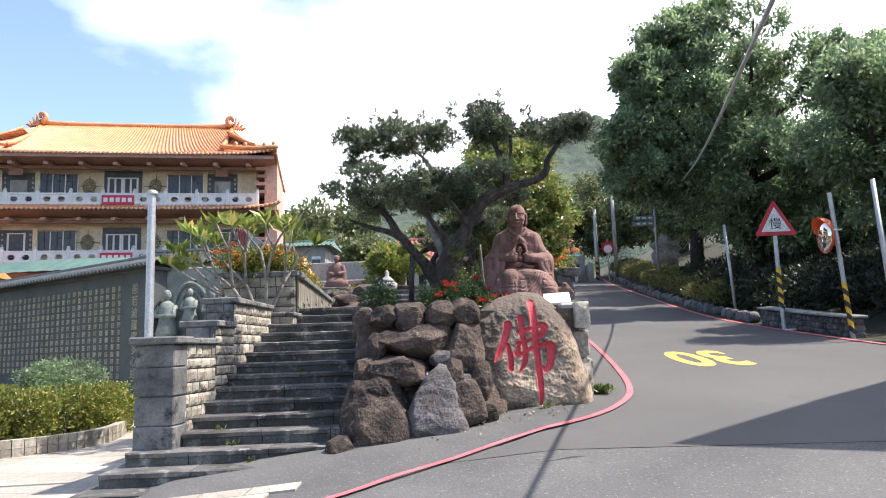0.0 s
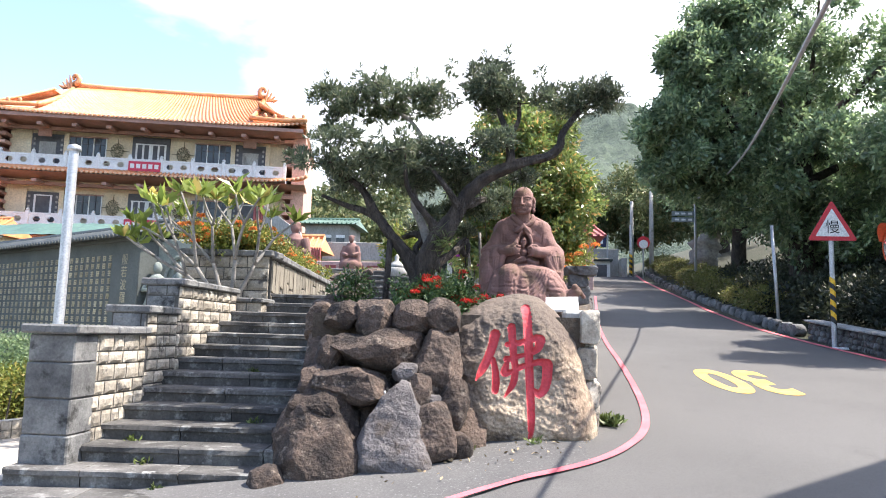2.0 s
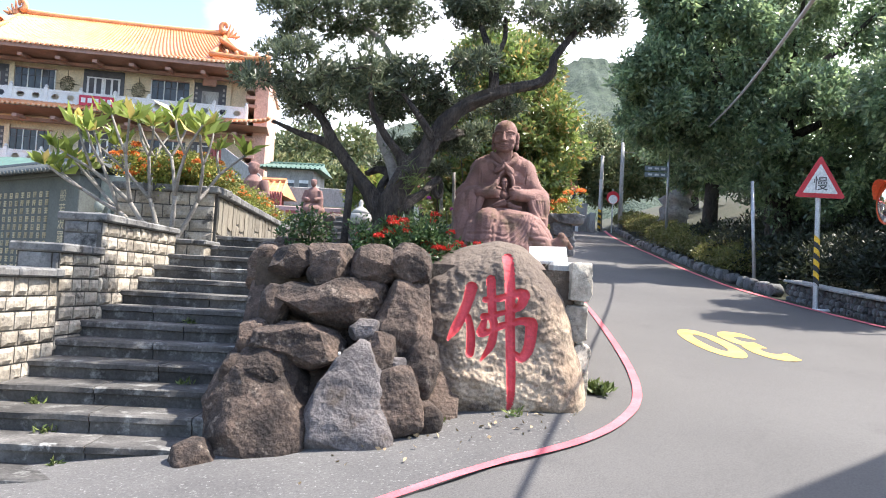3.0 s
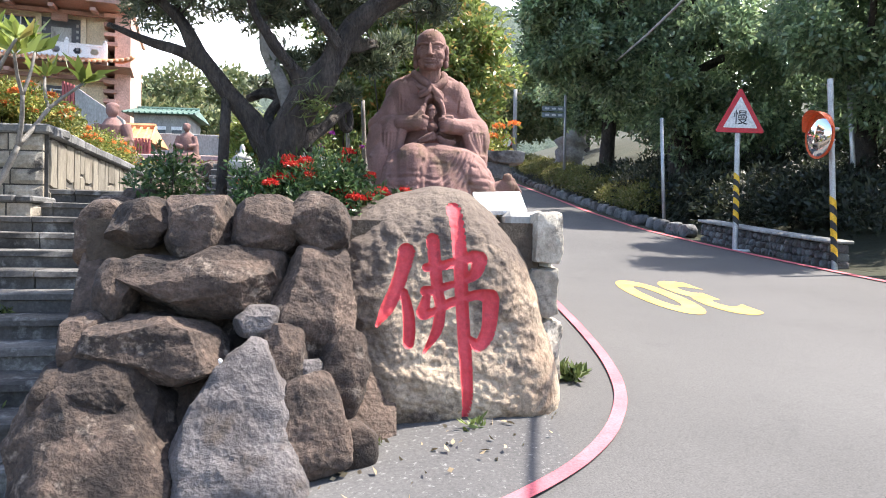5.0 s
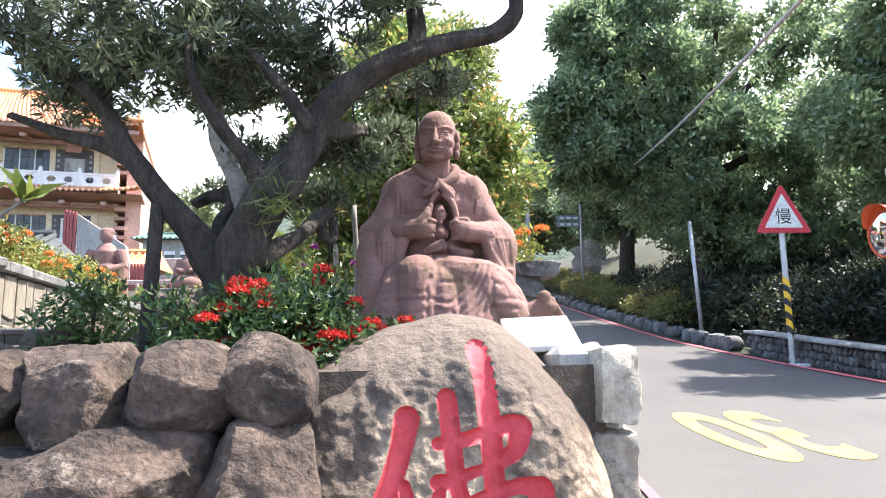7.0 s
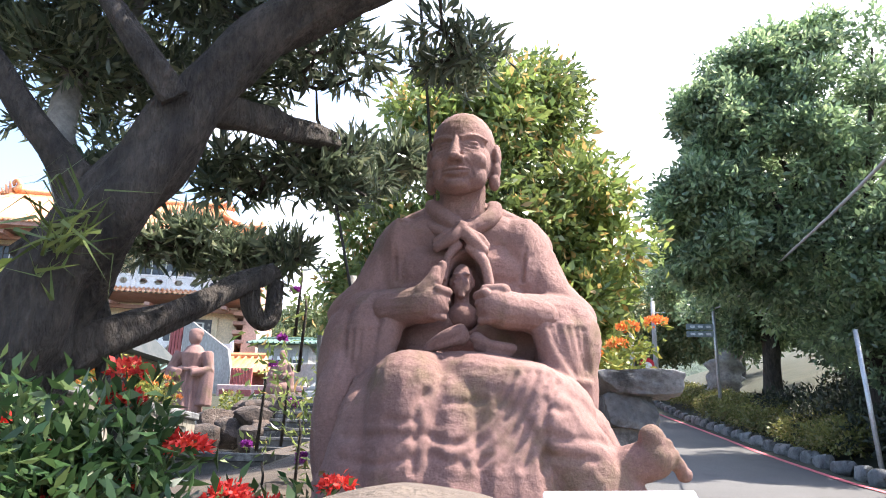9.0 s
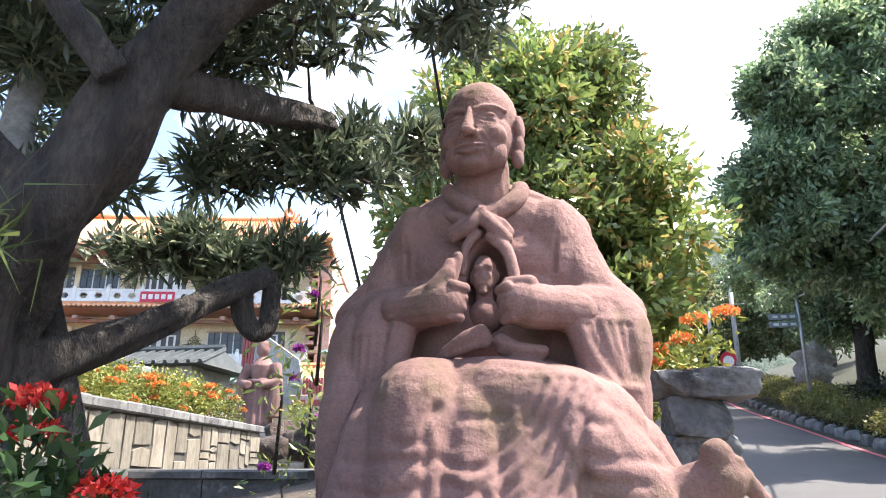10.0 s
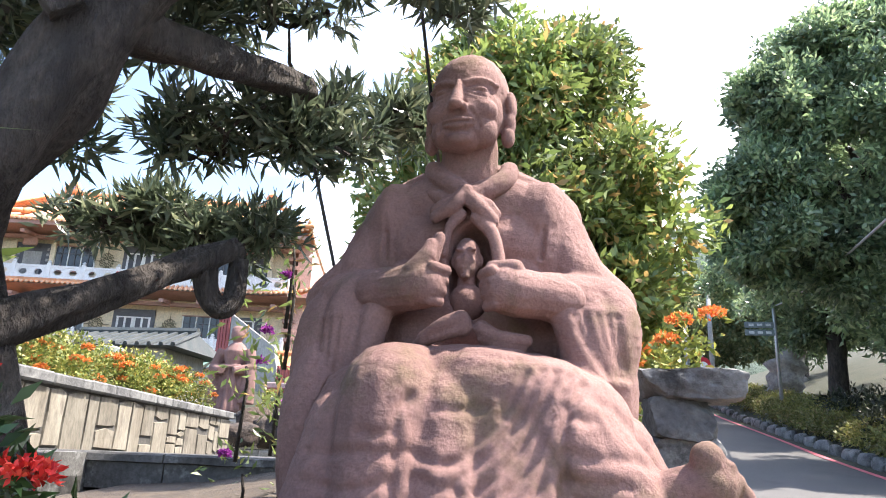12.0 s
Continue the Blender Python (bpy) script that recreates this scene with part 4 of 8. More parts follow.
red_f, rock_f = [], []
for k in range(NT):
    rock_f.append((0, 1 + k, 1 + (k + 1) % NT))
for j in range(NR - 1):
    for k in range(NT):
        a, b = 1 + j * NT + k, 1 + j * NT + (k + 1) % NT
        f = (a, a + NT, b + NT, b)
        (red_f if all(inside[v - 1] for v in f) else rock_f).append(f)
last = 1 + (NR - 1) * NT
for dy, sh in ((0.20, 1.03), (0.42, 1.0), (0.60, 0.86), (0.68, 0.5)):
    base = len(verts)
    for k in range(NT):
        x, y, z = verts[last + k]
        verts.append((CX + (x - CX) * sh + 0.02 * noise.noise(Vector((x * 9, z * 9, dy * 8))), 8.80 + dy + (z - 0.92) * 0.1, CZ + (z - CZ) * sh))
    for k in range(NT):
        rock_f.append((last + k, base + k, base + (k + 1) % NT, last + (k + 1) % NT))
    last = base
rock_f.append(tuple(last + k for k in range(NT))[::-1])
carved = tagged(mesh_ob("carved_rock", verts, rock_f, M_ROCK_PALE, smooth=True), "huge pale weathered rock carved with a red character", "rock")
used = sorted({v for f in red_f for v in f})
idx = {v: i for i, v in enumerate(used)}
mesh_ob("carved_character", [verts[v] for v in used], [tuple(idx[v] for v in f) for f in red_f], M_CARVED, carved, True, "deep-cut character painted flaking red")

# block of masonry at the rock's road side, and the slab that lies on it
block = tagged(new("wall_pedestal"), "rough pale stone retaining edge beside the road", "wall", kind="structure")
part("wall_core", box(1.20, 1.48, 9.0, 9.5, 0.7, 2.03, 0.03), M_CONCRETE, block)
rnd = random.Random(9)
z = 0.95
k = 0
while z < 2.0:
    h = rnd.uniform(0.2, 0.34)
    for y0, y1 in ((8.86, 9.30), (9.28, 9.9), (9.88, 10.6)):
        part("stone", boulder((1.43 + 0.05 * (y0 - 8.9) + rnd.uniform(-0.02, 0.02), (y0 + y1) / 2, z + h / 2), (0.15, (y1 - y0) * 0.66, h * 0.74), 300 + k, 4, 6, 0.09, rnd.uniform(-8, 8), 0, 0, 0.62),
             M_BLOCK if y0 < 9.5 else M_ROCK_GREY, block, smooth=True, sharp=40)
        k += 1
    z += h
for y0 in np.arange(10.5, 22, 0.62):
    for j in range(3):
        x = lerp(y0, [(9.25, 1.50), (11.0, 1.62), (15.0, 2.05), (19.5, 2.45), (24, 2.9)])
        zb = ground_z(x, y0)
        hh = (bed_top(x, y0) - zb) / 3
        part("stone", boulder((x - 0.02, y0 + 0.3, zb + hh * (j + 0.5)), (0.12, 0.36, hh * 0.62), 400 + k, 3, 6, 0.08, rnd.uniform(-8, 8), 0, 0, 0.72), M_ROCK_GREY, block, smooth=True, sharp=40)
        k += 1
slab = box(-0.15, 0.15, -0.16, 0.16, 0, 0.03, 0.004, m=pose(1.21, 9.28, 2.075, 24, -2, -4))
tagged(part("stone_slab", slab, M_PLAQUE), "tilted blank white marble slab lying before the statue", "slab")

# stacked blocks behind the statue, by the road
for (x, y, z, a, b, c) in ((1.53, 11.0, 2.555, 0.19, 0.17, 0.05), (1.50, 11.0, 2.44, 0.115, 0.14, 0.075), (1.50, 11.02, 2.27, 0.13, 0.15, 0.11)):
    tagged(part("stone_block", boulder((x, y, z), (a * 1.45, b * 1.45, c * 1.55), int(z * 100), 5, 3, 0.09, 4, 0, 0, 0.62), M_DARKSTONE, smooth=True, sharp=40),
           "dark rough-hewn stone block in a stacked plinth", "stone block", "stacked plinth blocks")
# ---- the seated statue: one solid, melted together and then cut with folds ----
def capsule(bm, a, b, ra, rb, n=14):
    """A tapered limb with round ends."""
    a, b = Vector(a), Vector(b)
    pts, rs = [], []
    d = (b - a).normalized()
    for k in range(5):
        t = math.pi / 2 * (k / 5)
        pts.append(a - d * ra * math.cos(t)); rs.append(max(ra * math.sin(t), 0.002))
    pts += [a, a.lerp(b, 0.5), b]; rs += [ra, (ra + rb) / 2, rb]
    for k in range(4, -1, -1):
        t = math.pi / 2 * (k / 5)
        pts.append(b + d * rb * math.cos(t)); rs.append(max(rb * math.sin(t), 0.002))
    tube(pts, rs, n, bm)


def melt(name, bm, voxel, smooth_it):
    """One watertight mesh from overlapping solids."""
    me = bpy.data.meshes.new(name)
    bm.to_mesh(me)
    bm.free()
    ob = new(name, me)
    r = ob.modifiers.new("melt", "REMESH")
    r.mode, r.voxel_size = "VOXEL", voxel
    s = ob.modifiers.new("soft", "SMOOTH")
    s.factor, s.iterations = 0.5, smooth_it
    out = bpy.data.meshes.new_from_object(ob.evaluated_get(bpy.context.evaluated_depsgraph_get()))
    bpy.data.objects.remove(ob)
    return out


S, F = bmesh.new(), bmesh.new()
E = lambda c, r, m=None, sub=3: ball(c, r, S, sub, m)
C = lambda a, b, ra, rb: capsule(S, a, b, ra, rb)
FE = lambda c, r, sub=3: ball(c, r, F, sub)
FC = lambda a, b, ra, rb: capsule(F, a, b, ra, rb)


def roll_of(points, r0, r1):
    """A soft rolled fold through the points."""
    q = spline(points, 5)
    for i in range(len(q) - 1):
        t = i / max(1, len(q) - 2)
        FC(tuple(q[i]), tuple(q[i + 1]), r0 + (r1 - r0) * t, r0 + (r1 - r0) * t)


# seat and spread hem
E((0.87, 10.22, 2.16), (0.44, 0.34, 0.20))
E((0.86, 10.36, 2.30), (0.36, 0.22, 0.26))
E((0.58, 10.05, 2.10), (0.15, 0.20, 0.16))
# trunk, under a flat smooth coat
E((0.84, 10.24, 2.80), (0.25, 0.155, 0.25))
E((0.84, 10.21, 2.58), (0.25, 0.17, 0.20))
E((0.84, 10.22, 2.90), (0.29, 0.125, 0.13))
E((0.84, 10.19, 2.80), (0.27, 0.125, 0.22))
C((0.72, 10.18, 2.93), (0.97, 10.18, 2.93), 0.095, 0.095)
C((0.70, 10.17, 2.82), (0.99, 10.17, 2.82), 0.105, 0.105)
C((0.78, 10.21, 3.03), (0.56, 10.24, 2.955), 0.055, 0.075)
C((0.91, 10.21, 3.03), (1.12, 10.24, 2.950), 0.055, 0.075)
C((0.56, 10.24, 2.93), (1.12, 10.24, 2.93), 0.090, 0.090)
C((0.70, 10.165, 2.70), (0.99, 10.165, 2.70), 0.108, 0.108)
for sx in (-1, 1):
    E((0.842 + sx * 0.245, 10.20, 2.82), (0.13, 0.125, 0.21))
    E((0.842 + sx * 0.300, 10.19, 2.76), (0.11, 0.12, 0.20))
    E((0.842 + sx * 0.215, 10.165, 2.90), (0.11, 0.095, 0.12))
# neck and rolled collar
FC((0.84, 10.18, 2.95), (0.845, 10.13, 3.11), 0.084, 0.078)
roll_of([(0.735, 10.20, 3.065), (0.745, 10.14, 3.045), (0.785, 10.095, 2.995), (0.845, 10.065, 2.945)], 0.024, 0.028)
roll_of([(0.945, 10.20, 3.065), (0.955, 10.14, 3.035), (0.935, 10.095, 2.985), (0.860, 10.060, 2.935)], 0.024, 0.032)
roll_of([(0.725, 10.17, 3.03), (0.745, 10.105, 2.965), (0.800, 10.070, 2.925)], 0.016, 0.018)
# the knot of the collar with its two loops
roll_of([(0.850, 10.045, 2.945), (0.825, 10.030, 2.905), (0.772, 10.045, 2.872)], 0.020, 0.016)
roll_of([(0.838, 10.050, 2.930), (0.800, 10.045, 2.912), (0.768, 10.052, 2.893)], 0.018, 0.015)
roll_of([(0.850, 10.045, 2.935), (0.885, 10.030, 2.895), (0.918, 10.040, 2.860)], 0.024, 0.020)
roll_of([(0.870, 10.045, 2.920), (0.905, 10.040, 2.905), (0.926, 10.050, 2.880)], 0.018, 0.016)
FE((0.850, 10.045, 2.935), (0.026, 0.024, 0.030))
# lips of the parted cloth at the breast
roll_of([(0.880, 10.040, 2.870), (0.922, 10.028, 2.820), (0.938, 10.020, 2.750), (0.935, 10.010, 2.690)], 0.018, 0.017)
roll_of([(0.840, 10.045, 2.880), (0.808, 10.040, 2.840), (0.798, 10.035, 2.770)], 0.014, 0.012)
# the small head within
FE((0.852, 10.085, 2.772), (0.035, 0.038, 0.056))
FE((0.852, 10.070, 2.748), (0.029, 0.034, 0.036))
FE((0.852, 10.045, 2.763), (0.007, 0.013, 0.016), 2)
FE((0.852, 10.042, 2.754), (0.010, 0.010, 0.007), 2)
for sx in (-1, 1):
    FE((0.852 + sx * 0.015, 10.050, 2.786), (0.014, 0.009, 0.005), 2)
    FE((0.852 + sx * 0.016, 10.052, 2.758), (0.011, 0.012, 0.010), 2)
    FE((0.852 + sx * 0.036, 10.085, 2.765), (0.006, 0.012, 0.018), 2)
FE((0.852, 10.044, 2.737), (0.014, 0.010, 0.0045), 2)
FE((0.852, 10.045, 2.728), (0.012, 0.010, 0.0045), 2)
FE((0.852, 10.050, 2.716), (0.014, 0.014, 0.010), 2)
FE((0.855, 10.085, 2.655), (0.050, 0.044, 0.050))
FC((0.852, 10.088, 2.73), (0.852, 10.088, 2.67), 0.024, 0.026)
# head
H = pose(0.845, 10.085, 3.205, 2, 0, -9)
hb = lambda c, r: ball((0, 0, 0), (r[0] * 1.14, r[1], r[2]), F, 3, H @ Matrix.Translation((c[0] * 1.14, c[1], c[2])))
hb((0, 0.014, 0.038), (0.094, 0.118, 0.119))
hb((0, -0.018, -0.035), (0.088, 0.094, 0.105))
for sx in (-1, 1):
    hb((sx * 0.036, -0.045, -0.094), (0.044, 0.05, 0.048))
    hb((sx * 0.050, -0.062, -0.046), (0.034, 0.036, 0.034))
    for t in range(7):
        f = t / 6
        bx = 0.018 + 0.056 * f
        hb((sx * bx, 0.014 - 0.118 * math.sqrt(max(0.05, 1 - (bx / 0.094) ** 2)) * 0.985 + 0.004, 0.028 + 0.013 * math.sin(f * 2.6) - 0.006 * f), (0.012, 0.0115, 0.0085 - 0.003 * f))
    hb((sx * 0.040, -0.080, 0.008), (0.021, 0.0155, 0.0105))
    hb((sx * 0.044, -0.078, -0.016), (0.020, 0.012, 0.006))
    hb((sx * 0.016, -0.112, -0.050), (0.012, 0.015, 0.011))
    hb((sx * 0.100, 0.018, 0.000), (0.013, 0.030, 0.042))
    hb((sx * 0.098, 0.012, -0.055), (0.014, 0.022, 0.036))
    hb((sx * 0.095, 0.004, -0.098), (0.017, 0.022, 0.030))
hb((0, -0.058, -0.114), (0.050, 0.046, 0.040))
hb((0, -0.087, -0.128), (0.030, 0.024, 0.019))
for t in range(8):
    f = t / 7
    hb((0, -0.098 - 0.036 * f, 0.022 - 0.070 * f), (0.0095 + 0.008 * f, 0.018, 0.013))
hb((0, -0.134, -0.048), (0.0165, 0.014, 0.0135))
for t in range(7):
    a = (t - 3) / 3
    hb((0.031 * a, -0.109 + 0.012 * a * a, -0.083 - 0.003 * a * a), (0.011, 0.011, 0.0075 - 0.003 * abs(a)))
    hb((0.025 * a, -0.106 + 0.010 * a * a, -0.099 + 0.005 * a * a), (0.010, 0.011, 0.0075 - 0.002 * abs(a)))
# arms and hands
C((0.59, 10.24, 2.90), (0.485, 10.17, 2.70), 0.108, 0.096)
C((1.09, 10.24, 2.90), (1.195, 10.17, 2.685), 0.108, 0.096)
C((0.52, 10.12, 2.675), (0.68, 10.01, 2.670), 0.080, 0.062)
C((1.19, 10.12, 2.665), (1.06, 10.01, 2.655), 0.080, 0.062)
FC((0.63, 10.02, 2.670), (0.735, 9.972, 2.668), 0.056, 0.058)
FC((1.10, 10.02, 2.650), (0.985, 9.970, 2.655), 0.056, 0.060)
FE((0.758, 9.968, 2.672), (0.062, 0.058, 0.058))
FE((0.965, 9.968, 2.660), (0.062, 0.058, 0.058))
for k in range(4):
    zf = 2.708 - 0.0255 * k
    FC((0.790 - 0.004 * k, 9.932 + 0.004 * k, zf), (0.818 - 0.005 * k, 9.962, zf - 0.002), 0.0145, 0.0135)
    FC((0.930 + 0.004 * k, 9.930 + 0.004 * k, zf - 0.010), (0.905 + 0.005 * k, 9.962, zf - 0.012), 0.0145, 0.0135)
FC((0.738, 9.945, 2.700), (0.772, 9.950, 2.742), 0.026, 0.021)
FC((0.772, 9.950, 2.742), (0.778, 9.958, 2.772), 0.020, 0.015)
FC((0.775, 9.965, 2.72), (0.797, 9.972, 2.795), 0.019, 0.014)
FC((0.985, 9.950, 2.710), (0.930, 9.955, 2.712), 0.020, 0.017)
# sash knots at the waist
roll_of([(0.855, 9.975, 2.592), (0.815, 9.965, 2.575), (0.765, 9.980, 2.548)], 0.020, 0.015)
roll_of([(0.850, 9.975, 2.570), (0.810, 9.970, 2.552), (0.755, 9.985, 2.535)], 0.017, 0.013)
roll_of([(0.905, 9.985, 2.570), (0.940, 9.975, 2.550), (1.010, 9.995, 2.545)], 0.020, 0.015)
roll_of([(0.910, 9.985, 2.548), (0.950, 9.980, 2.532), (1.000, 10.0, 2.530)], 0.016, 0.012)
FE((0.858, 9.978, 2.578), (0.024, 0.022, 0.030))
# hanging sleeves
E((0.485, 10.15, 2.50), (0.092, 0.15, 0.22))
E((0.500, 10.10, 2.32), (0.098, 0.17, 0.26))
E((0.565, 10.06, 2.52), (0.075, 0.09, 0.22))
C((0.655, 10.01, 2.66), (0.60, 10.01, 2.46), 0.035, 0.045)
E((1.20, 10.15, 2.58), (0.088, 0.14, 0.17))
E((1.155, 10.07, 2.52), (0.075, 0.09, 0.20))
C((1.085, 10.01, 2.65), (1.15, 10.01, 2.46), 0.035, 0.045)
E((1.20, 10.16, 2.44), (0.080, 0.14, 0.16))
E((0.63, 10.22, 2.58), (0.13, 0.13, 0.22))
E((1.06, 10.22, 2.56), (0.13, 0.13, 0.22))
# legs and lap
C((0.78, 10.16, 2.44), (0.715, 9.90, 2.405), 0.12, 0.118)
C((0.715, 9.88, 2.40), (0.715, 9.87, 2.08), 0.112, 0.135)
C((0.95, 10.16, 2.44), (1.06, 9.95, 2.38), 0.12, 0.118)
C((1.06, 9.94, 2.38), (1.22, 9.93, 2.15), 0.118, 0.125)
C((0.89, 9.96, 2.40), (0.90, 9.90, 2.08), 0.105, 0.15)
C((1.02, 9.90, 2.36), (1.03, 9.86, 2.06), 0.07, 0.12)
E((0.88, 10.02, 2.45), (0.22, 0.16, 0.085))
C((0.90, 9.93, 2.42), (1.02, 9.92, 2.40), 0.10, 0.10)
C((1.16, 9.98, 2.26), (1.30, 10.02, 2.12), 0.10, 0.09)
C((0.60, 9.93, 2.20), (0.56, 9.90, 2.04), 0.10, 0.12)
C((1.10, 9.92, 2.32), (1.27, 9.93, 2.10), 0.115, 0.115)
C((1.20, 10.05, 2.30), (1.30, 10.08, 2.12), 0.10, 0.10)
C((0.64, 9.98, 2.385), (0.73, 9.92, 2.395), 0.105, 0.12)
C((0.625, 9.94, 2.33), (0.585, 9.89, 2.06), 0.105, 0.13)
C((0.77, 9.93, 2.36), (0.80, 9.88, 2.08), 0.11, 0.14)
C((1.07, 9.95, 2.375), (1.14, 9.97, 2.35), 0.115, 0.11)
C((0.84, 9.92, 2.36), (0.86, 9.87, 2.08), 0.115, 0.145)
C((0.95, 9.93, 2.37), (0.97, 9.88, 2.08), 0.11, 0.14)
# foot beyond the hem
C((1.27, 9.92, 2.20), (1.385, 9.88, 2.24), 0.055, 0.052)
E((1.375, 9.865, 2.292), (0.034, 0.034, 0.036))
for k in range(4):
    E((1.412 + 0.018 * k, 9.875 + 0.012 * k, 2.272 - 0.024 * k), (0.023, 0.026, 0.022), sub=2)
statue_mesh = melt("seated_statue", S, 0.0068, 5)
fine_mesh = melt("fine", F, 0.0038, 2)
joined = bmesh.new()
joined.from_mesh(statue_mesh)
n_body = len(joined.verts)
joined.from_mesh(fine_mesh)
joined.to_mesh(statue_mesh)
joined.free()
bpy.data.meshes.remove(fine_mesh)
co = np.empty(len(statue_mesh.vertices) * 3)
statue_mesh.vertices.foreach_get("co", co)
nv = np.empty(len(statue_mesh.vertices) * 3)
statue_mesh.vertices.foreach_get("normal", nv)
co, nv = co.reshape(-1, 3), nv.reshape(-1, 3)
x, y, z = co.T
is_body = np.arange(len(x)) < n_body


def crease(line, width, depth, along=0.45):
    """A groove with soft shoulders along a line of points."""
    dmin = np.full(len(x), 9.0)
    for q in spline(line, 10):
        dmin = np.minimum(dmin, (x - q[0]) ** 2 + ((y - q[1]) * along) ** 2 + (z - q[2]) ** 2)
    return -depth * np.exp(-dmin / (width * width)) + 0.45 * depth * np.exp(-dmin / (2.2 * width) ** 2)


d = np.zeros(len(x))
front = np.clip(-nv[:, 1] * 1.5 + 0.5, 0, 1) * is_body
# sweeping folds over the lap, the parting of the legs, wrinkles below the knees, folds of the sleeves
FOLDS = [
    ([(1.017, 9.86, 2.450), (0.977, 9.86, 2.372), (0.919, 9.86, 2.298), (0.850, 9.86, 2.246)], 0.012, 0.030),
    ([(1.047, 9.86, 2.453), (1.006, 9.86, 2.362), (0.949, 9.86, 2.282), (0.881, 9.86, 2.223)], 0.012, 0.030),
    ([(1.076, 9.86, 2.451), (1.039, 9.86, 2.352), (0.986, 9.86, 2.266), (0.921, 9.86, 2.208)], 0.012, 0.030),
    ([(1.106, 9.86, 2.443), (1.068, 9.86, 2.350), (1.025, 9.86, 2.260), (0.979, 9.86, 2.203)], 0.012, 0.030),
    ([(1.131, 9.86, 2.427), (1.089, 9.86, 2.340), (1.060, 9.86, 2.262), (1.036, 9.86, 2.203)], 0.012, 0.030),
    ([(0.779, 9.84, 2.390), (0.758, 9.84, 2.349), (0.763, 9.84, 2.271), (0.756, 9.84, 2.190)], 0.013, 0.036),
    ([(1.101, 9.84, 2.378), (1.094, 9.84, 2.332), (1.093, 9.84, 2.270), (1.089, 9.84, 2.206)], 0.013, 0.036),
    ([(0.555, 9.82, 2.273), (0.624, 9.82, 2.271), (0.692, 9.82, 2.278), (0.760, 9.82, 2.274)], 0.013, 0.022),
    ([(0.553, 9.82, 2.216), (0.630, 9.82, 2.202), (0.697, 9.82, 2.209), (0.755, 9.82, 2.222)], 0.013, 0.022),
    ([(0.781, 9.82, 2.282), (0.826, 9.82, 2.266), (0.877, 9.82, 2.262), (0.920, 9.82, 2.273)], 0.013, 0.022),
    ([(0.799, 9.82, 2.230), (0.843, 9.82, 2.219), (0.886, 9.82, 2.207)], 0.013, 0.022),
    ([(1.096, 9.82, 2.290), (1.151, 9.82, 2.280), (1.212, 9.82, 2.281), (1.272, 9.82, 2.270)], 0.013, 0.022),
    ([(1.099, 9.82, 2.237), (1.157, 9.82, 2.232), (1.217, 9.82, 2.229)], 0.013, 0.022),
    ([(0.837, 9.82, 2.368), (0.881, 9.82, 2.368), (0.932, 9.82, 2.378)], 0.013, 0.022),
    ([(1.111, 9.82, 2.359), (1.132, 9.82, 2.353), (1.156, 9.82, 2.355)], 0.013, 0.022),
    ([(0.681, 9.82, 2.317), (0.720, 9.82, 2.308), (0.749, 9.82, 2.319)], 0.013, 0.022),
    ([(0.504, 10.02, 2.586), (0.506, 10.02, 2.472), (0.487, 10.02, 2.344)], 0.010, 0.024),
    ([(0.530, 10.02, 2.586), (0.527, 10.02, 2.472), (0.508, 10.02, 2.345)], 0.010, 0.024),
    ([(0.556, 10.02, 2.587), (0.549, 10.02, 2.473), (0.529, 10.02, 2.346)], 0.010, 0.024),
    ([(0.581, 10.02, 2.587), (0.570, 10.02, 2.473), (0.550, 10.02, 2.346)], 0.010, 0.024),
    ([(0.606, 10.02, 2.587), (0.592, 10.02, 2.474), (0.571, 10.02, 2.347)], 0.010, 0.024),
    ([(1.122, 10.03, 2.603), (1.146, 10.03, 2.536), (1.189, 10.03, 2.467)], 0.010, 0.026),
    ([(1.147, 10.03, 2.603), (1.166, 10.03, 2.536), (1.203, 10.03, 2.467)], 0.010, 0.026),
    ([(1.172, 10.03, 2.604), (1.187, 10.03, 2.537), (1.218, 10.03, 2.467)], 0.010, 0.026),
    ([(1.196, 10.03, 2.604), (1.207, 10.03, 2.537), (1.232, 10.03, 2.468)], 0.010, 0.026),
    ([(1.221, 10.03, 2.604), (1.227, 10.03, 2.537), (1.246, 10.03, 2.468)], 0.010, 0.026),
]
for line, w_, d_ in FOLDS:
    d += crease(line, w_, d_ * 0.46, 0.08) * front
for i in range(5):
    d += crease([(0.43 + 0.03 * i, 10.02 - 0.012 * i, 2.42), (0.435 + 0.025 * i, 10.0, 2.30), (0.44 + 0.022 * i, 9.98, 2.16)], 0.011, 0.022) * is_body
# seams of the shoulders
d += crease([(0.600, 10.15, 3.0), (0.612, 10.10, 2.90), (0.625, 10.08, 2.78)], 0.009, 0.024) * is_body
d += crease([(1.09, 10.15, 3.0), (1.072, 10.10, 2.90), (1.052, 10.08, 2.78)], 0.009, 0.024) * is_body


def face_pt(a, b, c):
    q = H @ Vector((a * 1.14, b, c))
    return (q.x, q.y, q.z)


